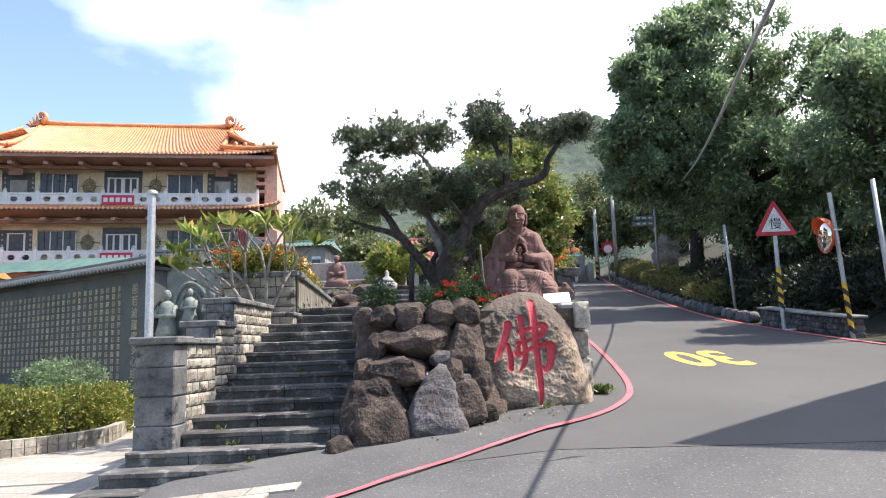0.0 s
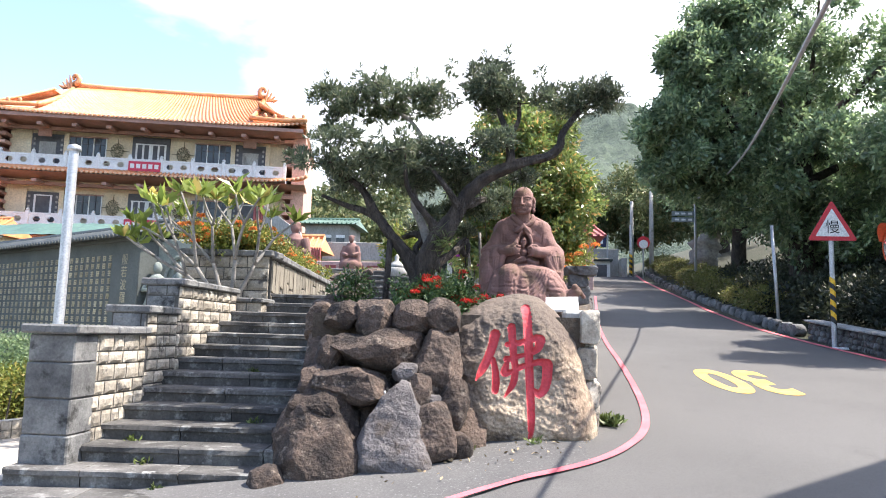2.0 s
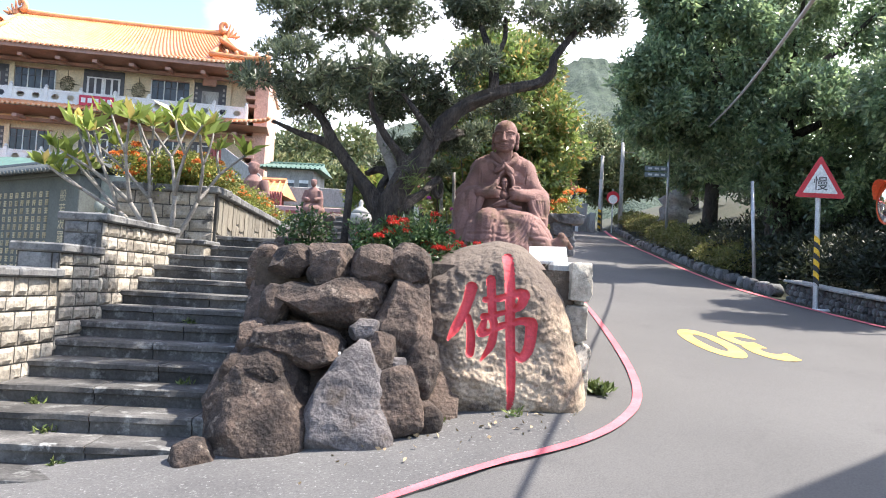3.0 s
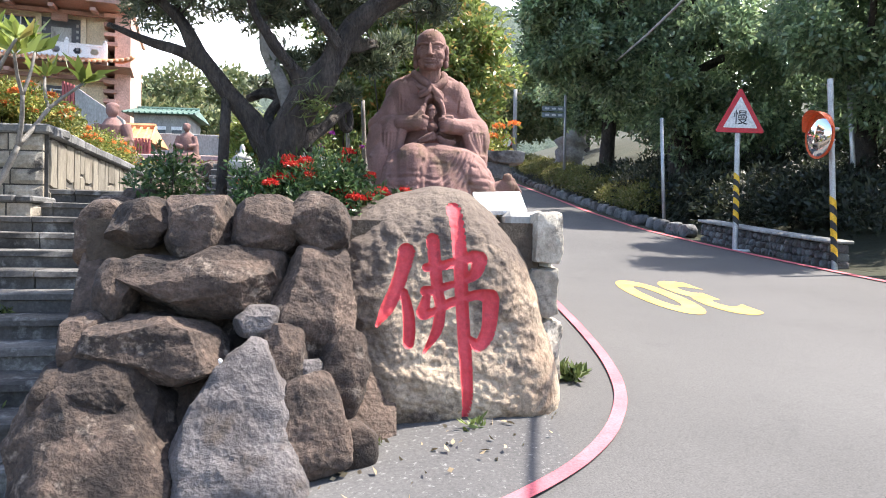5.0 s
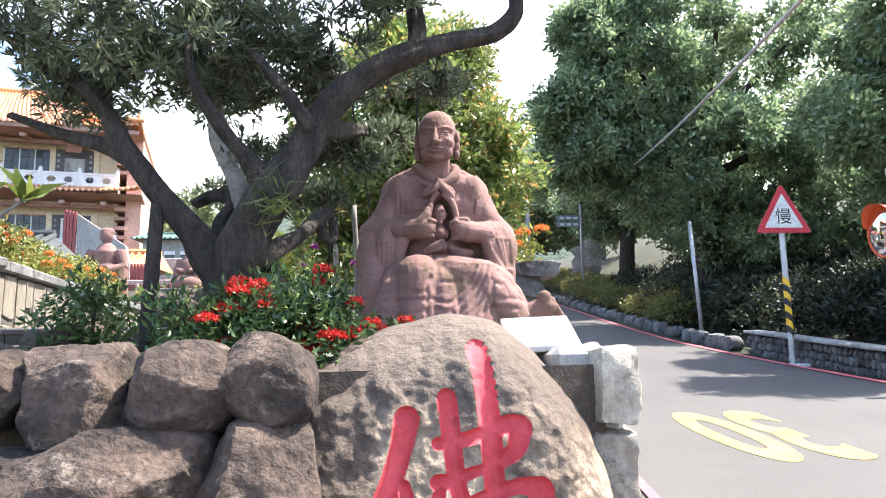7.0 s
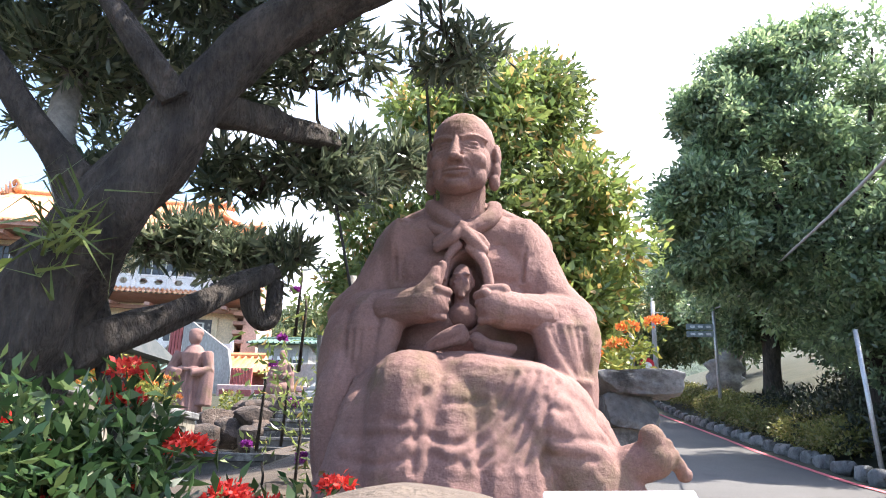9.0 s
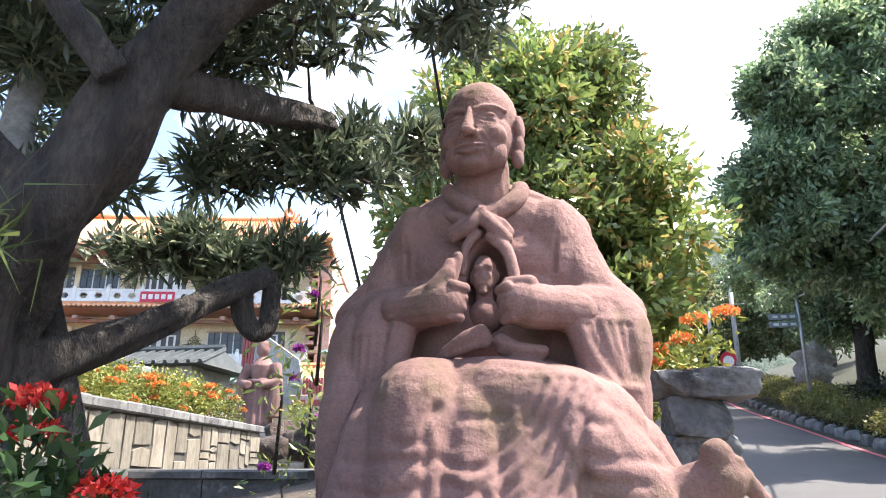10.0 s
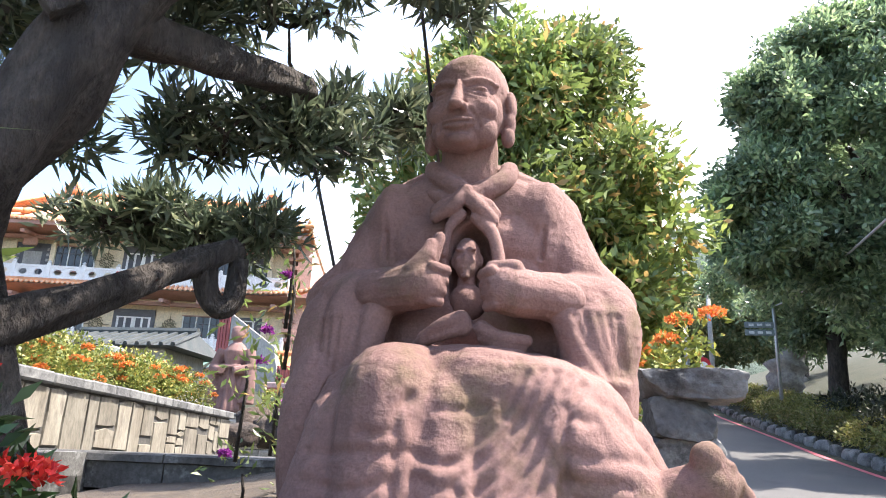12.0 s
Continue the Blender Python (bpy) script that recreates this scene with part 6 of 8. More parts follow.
# the title column can be read; the text columns cannot, and stay bars
for k, ch in enumerate("般若波羅蜜多心經"):
    place_glyph(glyph_mesh(ch, 0.27), "title_character", stele, pose(-0.55, -0.012, 2.86 - 0.285 * k, 90, 0, 0), M_GOLD)
gm = [bpy.data.meshes.new("script_bar") for _ in range(3)]
for i, me in enumerate(gm):
    bb = bmesh.new()
    for (x0, x1, z0, z1) in (((-0.05, 0.05, 0.028, 0.05), (-0.05, 0.05, -0.012, 0.010), (-0.045, 0.045, -0.055, -0.033), (-0.012, 0.012, -0.05, 0.055)),
                             ((-0.055, -0.03, -0.055, 0.055), (-0.02, 0.055, 0.03, 0.052), (-0.02, 0.055, -0.005, 0.015), (0.01, 0.032, -0.055, 0.05)),
                             ((-0.05, 0.05, 0.03, 0.05), (-0.05, -0.028, -0.055, 0.04), (0.028, 0.05, -0.055, 0.04), (-0.03, 0.03, -0.02, 0.0), (-0.05, 0.05, -0.056, -0.036)))[i]:
        box(x0, x1, -0.006, 0.006, z0, z1, 0, bb)
    bb.to_mesh(me)
    bb.free()
    me.materials.append(M_GOLD)
for c in range(32):
    for r in range(13):
        if c > 14 and r > 11:
            continue
        ob = new("script_bar", gm[rnd.randrange(3)])
        ob.parent = stele
        ob.matrix_local = pose(-1.20 - 0.262 * c, -0.008, 2.93 - 0.175 * r, 0, 0, 0) @ Matrix.Diagonal((1.15, 1, 1.15, 1))

# relief panel beside the stele, with three small figures in it
relief = tagged(empty("relief_wall", (-6.5, 17.7, PLAZA_Z)), "grey-green stone relief of three small figures under a shrine arch", "relief")
part("slab", box(-0.95, 1.3, 0, 0.3, 0, 3.35, 0.03), M_RELIEF, relief)
part("arch", tube([(-0.05 + 0.42 * math.cos(a), -0.03, 2.35 + 0.62 * math.sin(a)) for a in np.linspace(0, math.pi, 14)], [0.06] * 14, 6), M_RELIEF, relief)
part("arch", tube([(-0.05 + 0.27 * math.cos(a), -0.03, 2.35 + 0.42 * math.sin(a)) for a in np.linspace(0, math.pi, 14)], [0.04] * 14, 6), M_RELIEF, relief)
part("cloud_scroll", tube([(0.35 + 0.5 * t, -0.03, 2.55 + 0.25 * math.sin(t * 9)) for t in np.linspace(0, 1, 16)], [0.07] * 16, 6), M_RELIEF, relief)


def small_figure(x, y, z, h, m, parent=None, label="small weathered stone figurine on the relief wall"):
    bm = bmesh.new()
    lathe([(0.20 * h, 0), (0.23 * h, 0.08 * h), (0.16 * h, 0.32 * h), (0.17 * h, 0.55 * h), (0.13 * h, 0.68 * h), (0.05 * h, 0.74 * h)], 12, bm, (x, y, z))
    ball((x, y, z + 0.85 * h), (0.085 * h, 0.09 * h, 0.12 * h), bm, 2)
    for s in (-1, 1):
        tube([(x + s * 0.16 * h, y, z + 0.62 * h), (x + s * 0.2 * h, y - 0.1 * h, z + 0.42 * h), (x, y - 0.17 * h, z + 0.42 * h)], [0.06 * h, 0.055 * h, 0.04 * h], 7, bm)
    ob = tagged(part("figurine", bm, m, smooth=True), label, "statue", "figurines of the relief wall")
    return ob


small_figure(-7.05, 17.5, 2.05, 1.15, M_RELIEF)
small_figure(-6.50, 17.5, 2.35, 0.85, M_RELIEF)
small_figure(-5.98, 17.5, 2.25, 0.9, M_RELIEF)
part("figure_shelf", box(-0.9, 1.2, -0.35, 0.0, 1.45, 1.72, 0.03), M_RELIEF, relief)

# hedge bed with a low curved kerb
bedk = tagged(new("hedge_bed"), "low curved kerb of pale stone round the hedge", "planter")
s = spline([(-13.5, 9.0), (-9, 9.2), (-6.6, 9.85), (-5.55, 10.8), (-5.4, 12.0), (-6.1, 13.6), (-7.6, 15.2)], 9)
for i in range(len(s) - 1):
    a, b = Vector((*s[i], 0)), Vector((*s[i + 1], 0))
    d = (b - a).normalized()
    n = Vector((d.y, -d.x, 0))
    for z0, z1 in ((PLAZA_Z, PLAZA_Z + 0.105), (PLAZA_Z + 0.11, PLAZA_Z + 0.22)):
        bm = bmesh.new()
        lo = [a + d * 0.004 - n * 0.07, b - d * 0.004 - n * 0.07, b - d * 0.004 + n * 0.07, a + d * 0.004 + n * 0.07]
        v0 = [bm.verts.new((p.x, p.y, z0)) for p in lo]
        v1 = [bm.verts.new((p.x, p.y, z1)) for p in lo]
        bm.faces.new(v1)
        for k in range(4):
            bm.faces.new((v0[k], v0[(k + 1) % 4], v1[(k + 1) % 4], v1[k]))
        part("kerb_stone", bm, M_BLOCK, bedk)
hc, ho = [], []
for k in range(150):
    t = rng.random()
    x, y = lerp(t, [(0, -12.5), (0.6, -7.0), (1, -5.85)]), lerp(t, [(0, 10.0), (0.6, 10.8), (1, 12.6)]) + rng.random() * lerp(t, [(0, 3), (0.7, 2.6), (1, 0.4)])
    hc.append((x, y, PLAZA_Z + 0.45 + 0.12 * rng.random(), 0.34, 0.34, 0.28))
hc += [(x, y, z - 0.28, a, b, c) for x, y, z, a, b, c in hc]
c_, o_ = clump_points(hc, 130, 0.4, -0.7)
c_[:, 2] = np.minimum(c_[:, 2], PLAZA_Z + 0.80 + 0.03 * rng.random(len(c_)))
hedge = tagged(new("hedge"), "clipped yellow-green hedge in the curved bed", "hedge")
leaf_mesh("foliage", c_, o_, 5, 0.055, 0.03, L_HEDGE, hedge, 0.8, 0.03)
bm = bmesh.new()
for k in range(40):
    x, y = -6.0 - 5 * rng.random(), 10.6 + 2.5 * rng.random()
    tube([(x, y, PLAZA_Z), (x + 0.05, y, PLAZA_Z + 0.5)], [0.015, 0.008], 5, bm)
part("stems", bm, M_BARK, hedge)["kind"] = "stuff"
ball_c, ball_o = clump_points([(-6.75, 12.9, PLAZA_Z + 0.85, 0.62, 0.6, 0.40)], 420, 0.3, -0.6)
shrub = tagged(new("shrub"), "rounded dark green clipped shrub behind the hedge", "shrub")
leaf_mesh("foliage", ball_c, ball_o, 6, 0.05, 0.028, L_TREE, shrub, 0.8, 0.03)
part("stems", tube([(-6.75, 12.9, PLAZA_Z), (-6.7, 12.9, PLAZA_Z + 0.7)], [0.04, 0.02], 6), M_BARK, shrub)

# flagpole behind the low wall
pole = tagged(empty("flagpole", (-3.14, 8.42, PLAZA_Z)), "tall galvanised steel flagpole with a round cap", "pole")
part("shaft", lathe([(0.046, 0), (0.044, 1.5), (0.040, 2.97)], 18), M_GALV, pole, smooth=True, sharp=40)
part("cap", lathe([(0.052, 0), (0.06, 0.02), (0.052, 0.05), (0.015, 0.065)], 18, centre=(0, 0, 2.95)), M_GALV, pole, "round metal pole cap", smooth=True)

# green awning roof beyond the stele wall
awn = tagged(empty("awning", (-13.5, 25, 0), 10), "green corrugated awning on a thin steel frame", "awning")
vs, fs = [], []
for i in range(61):
    x = -8.5 + 14 * i / 60
    zt = 5.05 - 0.012 * x * x + 0.02 * (i % 2)
    vs += [(x, 0, zt - 0.35), (x, 2.2, zt + 0.35)]
    if i:
        fs.append((2 * i - 2, 2 * i, 2 * i + 1, 2 * i - 1))
mesh_ob("sheet", vs, fs, M_AWNING, awn)
for x in (-7.8, -4, 0, 4.5):
    part("frame_post", tube([(x, 0.1, 0.5), (x, 0.1, 4.7)], [0.05, 0.05], 6), M_GALV, awn)
    part("frame_brace", tube([(x, 0.1, 3.8), (x + 1.2, 0.1, 4.6)], [0.03, 0.03], 6), M_GALV, awn)

# ---- the podocarpus: limbs, twigs and clipped pads of narrow leaves ----
podo = tagged(new("podocarpus_tree"), "old cloud-pruned podocarpus with dark twisted limbs beside the statue", "tree")
BOUGHS = [
    [(-0.16, 9.46, 1.75, 0.165), (-0.14, 9.44, 2.1, 0.125), (-0.11, 9.41, 2.38, 0.108), (-0.06, 9.38, 2.53, 0.098), (0.02, 9.36, 2.67, 0.088), (0.14, 9.35, 2.85, 0.078), (0.24, 9.37, 3.03, 0.071),
     (0.34, 9.38, 3.18, 0.068), (0.50, 9.40, 3.31, 0.062), (0.69, 9.42, 3.42, 0.055), (0.90, 9.43, 3.48, 0.047), (1.08, 9.45, 3.53, 0.041), (1.19, 9.46, 3.64, 0.037), (1.21, 9.47, 3.76, 0.033), (1.30, 9.50, 3.91, 0.027), (1.48, 9.6, 4.14, 0.016)],
    [(-0.16, 9.42, 2.30, 0.085), (-0.26, 9.41, 2.50, 0.068), (-0.36, 9.40, 2.63, 0.060), (-0.48, 9.40, 2.78, 0.053), (-0.61, 9.42, 2.94, 0.046), (-0.71, 9.46, 3.13, 0.038), (-0.86, 9.52, 3.28, 0.028), (-1.1, 9.6, 3.4, 0.018)],
    [(-0.55, 9.42, 2.86, 0.035), (-0.70, 9.48, 2.96, 0.032), (-0.92, 9.55, 3.04, 0.026), (-1.2, 9.6, 3.15, 0.016)],
    [(0.69, 9.42, 3.40, 0.045), (0.71, 9.45, 3.56, 0.040), (0.68, 9.50, 3.76, 0.034), (0.60, 9.55, 3.98, 0.026), (0.52, 9.62, 4.2, 0.016)],
    [(0.68, 9.50, 3.74, 0.028), (0.78, 9.55, 3.92, 0.024), (0.78, 9.62, 4.15, 0.016)],
    [(0.27, 9.38, 3.04, 0.050), (0.32, 9.55, 3.08, 0.042), (0.38, 9.76, 3.15, 0.036), (0.435, 9.92, 3.185, 0.032)],
    [(-0.04, 9.44, 2.42, 0.065), (0.05, 9.56, 2.50, 0.045), (0.12, 9.68, 2.58, 0.037), (0.20, 9.86, 2.69, 0.033), (0.255, 9.99, 2.775, 0.029)],
    [(0.215, 9.91, 2.71, 0.026), (0.225, 9.92, 2.64, 0.025), (0.255, 9.94, 2.60, 0.025), (0.285, 9.96, 2.63, 0.023), (0.275, 9.98, 2.74, 0.020)],
    [(0.22, 9.30, 3.00, 0.036), (0.14, 9.24, 3.12, 0.028), (0.04, 9.25, 3.26, 0.022), (-0.08, 9.35, 3.42, 0.016)],
    [(0.03, 9.36, 2.74, 0.050), (-0.06, 9.32, 2.88, 0.036), (-0.18, 9.28, 3.04, 0.030), (-0.27, 9.24, 3.2, 0.022), (-0.3, 9.2, 3.4, 0.014)],
    [(-0.03, 9.46, 2.58, 0.040), (-0.13, 9.54, 2.72, 0.036), (-0.24, 9.60, 2.77, 0.030), (-0.36, 9.66, 2.74, 0.024)],
    [(-0.14, 9.54, 2.72, 0.032), (-0.2, 9.5, 2.6, 0.03), (-0.16, 9.46, 2.48, 0.034)],
]
for r in BOUGHS:
    part("limb", limb(r, 18, 26, wobble=0.5), M_BARK, podo, smooth=True)
PALE = [[(-0.06, 9.50, 2.62, 0.055), (-0.13, 9.54, 2.80, 0.046), (-0.20, 9.56, 2.95, 0.042), (-0.24, 9.57, 3.07, 0.040), (-0.25, 9.62, 3.3, 0.036), (-0.16, 9.72, 3.62, 0.032), (-0.24, 9.78, 3.85, 0.028), (-0.42, 9.8, 4.05, 0.020), (-0.8, 9.75, 4.2, 0.012)]]
for r in PALE:
    part("limb", limb(r, 6, 10, wobble=0.22), M_BARK_PALE, podo, "pale peeling limb", smooth=True)
PADS = [
    # centre, half sizes, how many tufted heads
    ((-0.62, 9.62, 3.48), (0.88, 0.72, 0.30), 92),
    ((0.02, 9.60, 3.46), (0.44, 0.50, 0.22), 30),
    ((-0.62, 9.75, 4.20), (0.78, 0.42, 0.17), 62),
    ((0.52, 9.62, 4.28), (0.34, 0.32, 0.24), 44),
    ((1.36, 9.58, 4.16), (0.42, 0.30, 0.12), 32),
    ((0.10, 9.95, 3.09), (0.14, 0.13, 0.065), 16),
    ((0.32, 9.95, 3.09), (0.13, 0.13, 0.060), 15),
    ((0.46, 10.02, 3.15), (0.11, 0.13, 0.070), 17),
    ((0.60, 10.30, 3.28), (0.13, 0.10, 0.080), 18),
    ((0.44, 10.00, 3.04), (0.12, 0.11, 0.035), 8),
    ((-0.12, 9.65, 2.97), (0.12, 0.14, 0.060), 10),
    ((-0.26, 10.20, 2.95), (0.17, 0.13, 0.080), 18),
    ((-0.02, 10.20, 2.91), (0.16, 0.13, 0.080), 17),
    ((0.20, 10.20, 2.87), (0.15, 0.12, 0.055), 14),
    ((0.30, 9.75, 3.38), (0.15, 0.20, 0.060), 12),
    ((0.50, 9.75, 3.41), (0.13, 0.20, 0.060), 9),
    ((0.80, 9.75, 3.41), (0.15, 0.20, 0.060), 14),
    ((0.66, 9.35, 3.66), (0.28, 0.24, 0.07), 10),
    ((-1.25, 9.8, 3.98), (0.14, 0.12, 0.12), 5),
]
rnd = random.Random(21)
skel = np.array([q[:3] for r in BOUGHS + PALE for q in spline(r, 6)])
heads = []
for (cx, cy, cz), (a, b, c), n in PADS:
    for k in range(n):
        for _ in range(30):
            q = [rnd.uniform(-1, 1) for _ in range(3)]
            if q[0] ** 2 + q[1] ** 2 + q[2] ** 2 < 1:
                break
        h = (cx + a * q[0], cy + b * q[1], cz + c * q[2])
        r = rnd.uniform(0.075, 0.125) if cz > 3.45 else rnd.uniform(0.042, 0.07)
        heads.append((*h, r * 1.15, r * 1.15, r * 0.75))
# twigs branch on from one head to the next, the nearest to a limb first
tw = bmesh.new()
nodes = skel.copy()
left = sorted((float(((skel - np.array(h[:3])) ** 2).sum(axis=1).min()), h[:3]) for h in heads)
for _, h in left:
    h = np.array(h)
    q = nodes[np.argmin(((nodes - h) ** 2).sum(axis=1))]
    mid = (q + h) / 2 + np.array([rnd.uniform(-0.02, 0.02), rnd.uniform(-0.02, 0.02), -0.015])
    tube([q, mid, h], [0.0075, 0.0055, 0.003], 5, tw)
    nodes = np.vstack([nodes, mid, h])
# the odd shoots that stand up from the crown
for (x, y, z) in ((-0.62, 9.7, 4.44), (-0.30, 9.75, 4.42), (0.05, 9.8, 4.45), (0.08, 9.8, 4.58), (0.45, 9.6, 4.56), (0.66, 9.6, 4.60), (-1.25, 9.7, 4.36), (0.98, 9.6, 4.35), (1.62, 9.6, 4.28), (-0.9, 9.7, 4.44)):
    heads.append((x, y, z, 0.06, 0.06, 0.12))
twigs = part("twigs", tw, M_BARK, podo)
twigs["kind"] = "stuff"
c_, o_ = clump_points(heads, 165, 0.7, -0.8)
leaf_mesh("foliage", c_, o_, 9, 0.070, 0.0135, L_PODO, podo, 0.62, 0.010, 0.35, 0.12)
# wooden props under the limbs
for a, b in (((-0.475, 9.38, 1.9), (-0.44, 9.38, 2.68)), ((0.24, 9.53, 1.9), (-0.07, 9.53, 2.68))):
    tagged(part("tree_prop", tube([a, b], [0.035, 0.03], 9), M_BARK, smooth=True), "dark weathered wooden prop under a tree limb", "prop", "tree props")
for a, b in (((0.43, 9.95, 3.10), (0.55, 10.5, 2.2)), ((0.72, 9.55, 3.78), (0.74, 10.3, 3.05))):
    tagged(part("tree_wire", tube([a, b], [0.005, 0.005], 5), M_BLACK), "thin dark training wire tied to the tree", "wire", "training wires")
# a tuft of hanging grass in the fork
leaf_mesh("epiphyte", np.array([(0.08, 9.24, 2.68), (0.05, 9.25, 2.62)]), np.array([(0.3, -0.8, 0.2)] * 2), 26, 0.15, 0.008, L_GRASS, podo, 0.7, 0.02, -0.1, 0.9)


# ---- shrubs round the statue ----
def shrub(name, blobs, dens, n, ln, wd, leaf, label, cat, flowers=None, fl_n=0, petal=0.018, spread=0.85, stem=True, head=0.045):
    ob = tagged(new(name), label, cat)
    c, o = clump_points(blobs, dens, 0.55, -0.8)
    leaf_mesh("foliage", c, o, n, ln, wd, leaf, ob, spread, 0.025)
    if flowers:
        k = rng.permutation(len(c))
        pick = [i for i in k if o[i][2] > -0.2][:fl_n]
        for i in pick:
            f = c[i] + o[i] / (np.linalg.norm(o[i]) + 1e-9) * ln * 0.5
            d = rng.normal(0, 1, (110, 3))
            d[:, 2] = np.abs(d[:, 2]) * 0.7
            d /= np.linalg.norm(d, axis=1)[:, None]
            leaf_mesh("flower_head", f + d * head * np.array([1, 1, 0.6]), d, 2, petal, petal * 0.55, flowers, ob, 0.8, 0.004)
    if stem:
        for x, y, z, rx, ry, rz in blobs[:8]:
            part("stem", tube([(x, y, z - rz - 0.2), (x + 0.01, y, z - 0.5 * rz), (x, y, z)], [0.007, 0.005, 0.004], 6), M_BARK, ob, smooth=True)
    return ob


ix = [(rnd.uniform(-0.28, 0.42), rnd.uniform(8.98, 9.30), rnd.uniform(1.98, 2.26), 0.10, 0.11, 0.10) for _ in range(38)]
shrub("ixora_shrub", ix, 210, 6, 0.045, 0.015, L_IXORA, "ixora shrub with glossy leaves and red flower heads", "shrub", L_FLOWER, 40, 0.015, head=0.034)
shrub("ixora_shrub", [(rnd.uniform(0.44, 0.62), rnd.uniform(9.1, 9.45), rnd.uniform(1.94, 2.08), 0.08, 0.09, 0.08) for _ in range(12)], 210, 6, 0.045, 0.015, L_IXORA,
      "ixora shrub with red flowers against the statue", "shrub", L_FLOWER, 14, 0.014, head=0.032)
shrub("green_shrub", [(rnd.uniform(-1.06, -0.78), rnd.uniform(9.75, 10.1), rnd.uniform(2.05, 2.36), 0.10, 0.10, 0.10) for _ in range(16)], 130, 5, 0.055, 0.02, L_IXORA,
      "loose dark green shrub beside the stairs", "shrub")
bb = [(rnd.uniform(0.05, 0.40), rnd.uniform(10.5, 10.8), rnd.uniform(2.15, 3.05), 0.09, 0.09, 0.10) for _ in range(16)]
shrub("flowering_shrub", bb, 75, 4, 0.05, 0.013, L_BUSH, "thin straggling shrub with purple blossoms", "shrub", L_PURPLE, 12, 0.012, head=0.012)
for x, h in ((0.42, 0.95), (0.30, 0.7)):
    tagged(part("pale_stem", limb([(x, 10.7, 2.0, 0.03), (x - 0.03, 10.72, 2.3, 0.025), (x - 0.06, 10.7, 2.0 + h, 0.014)], 5, 7), M_BARK_PALE, smooth=True), "bare pale shrub stem behind the statue", "stem", "bare stems")
shrub("orange_shrub", [(rnd.uniform(1.35, 1.70), rnd.uniform(11.5, 12.3), rnd.uniform(2.5, 2.85), 0.12, 0.12, 0.11) for _ in range(14)], 140, 5, 0.05, 0.02, L_HEDGE,
      "small shrub with orange flowers on the stone plinth", "shrub", L_ORFLOWER, 22, 0.022)
# orange-flowered hedge on the terrace wall
hb2 = []
for k in range(190):
    s_ = rng.random()
    p = wall_pt(s_ * L, 0, -0.28 - 0.9 * rng.random())
    hb2.append((p.x, p.y, 2.86 + 0.26 * rng.random(), 0.20, 0.20, 0.17))
shrub("flowering_hedge", hb2, 120, 5, 0.045, 0.022, L_HEDGE, "long hedge with orange blossoms on the terrace wall", "hedge", L_ORFLOWER, 240, 0.026, head=0.04)
shrub("flowering_hedge", [(rnd.uniform(-3.5, -2.5), rnd.uniform(11.75, 12.3), 2.9 + 0.15 * rnd.random(), 0.18, 0.18, 0.15) for _ in range(22)], 120, 5, 0.045, 0.022, L_HEDGE,
      "hedge with orange blossoms above the planter", "hedge", L_ORFLOWER, 22, 0.026, head=0.04)

# plumeria in the planter: bare forked stems with leaf rosettes
plum = tagged(new("plumeria_tree"), "plumeria with bare grey forked stems and bright leaf rosettes", "tree")
tips = []
rp = random.Random(5)


def fork(p, d, ln, r, depth):
    q = p + d * ln
    part("branch", limb([(*p, r), (*(p.lerp(q, 0.5) + Vector((rp.uniform(-0.02, 0.02), rp.uniform(-0.02, 0.02), 0))), r * 0.85), (*q, r * 0.72)], 4, 8, wobble=0.15), M_BARK_PALE, plum, smooth=True)
    if depth == 0:
        tips.append((q, d))
        return
    k = rp.choice((2, 2, 3))
    a0 = rp.uniform(0, 6.28)
    for i in range(k):
        a = a0 + 6.28 * i / k
        side = Vector((math.cos(a), math.sin(a) * 0.7, 0))
        fork(q, (d * 0.85 + side * 0.55 + Vector((-0.05, 0, 0.12))).normalized(), ln * rp.uniform(0.72, 0.95), r * 0.7, depth - 1)


for d in ((-0.75, -0.1, 0.62), (-0.35, 0.1, 0.9), (0.12, -0.1, 0.95), (0.40, 0.1, 0.85), (-0.55, -0.2, 0.8)):
    fork(Vector((-2.86 + 0.1 * d[0], 11.36, 2.05)), Vector(d).normalized(), 0.60, 0.034, 2)
lc, lo_ = [], []
for q, d in tips:
    for k in range(13):
        a = 6.28 * k / 13 + rp.random()
        o = Vector((math.cos(a), math.sin(a), 0.35 + 0.4 * rp.random())) + d * 0.3
        lc.append(q + d * rp.uniform(-0.02, 0.04))
        lo_.append(o.normalized())
leaf_mesh("foliage", np.array([tuple(v) for v in lc]), np.array([tuple(v) for v in lo_]), 1, 0.26, 0.075, L_PLUM, plum, 0.12, 0.01, 0.1, 0.35)


# ---- larger trees ----
def crown_blobs(boxes, n, r, seed):
    """Leafy heads over ellipsoid masses (cx, cy, cz, a, b, c)."""
    rd = random.Random(seed)
    out = []
    for cx, cy, cz, a, b, c in boxes:
        for _ in range(n):
            v = Vector((rd.gauss(0, 1), rd.gauss(0, 1), rd.gauss(0, 1))).normalized()
            k = rd.uniform(0.62, 1.0)
            rr_ = r * rd.uniform(0.6, 1.3)
            out.append((cx + v.x * a * k, cy + v.y * b * k, cz + v.z * c * k, rr_, rr_, rr_ * 0.8))
    return out


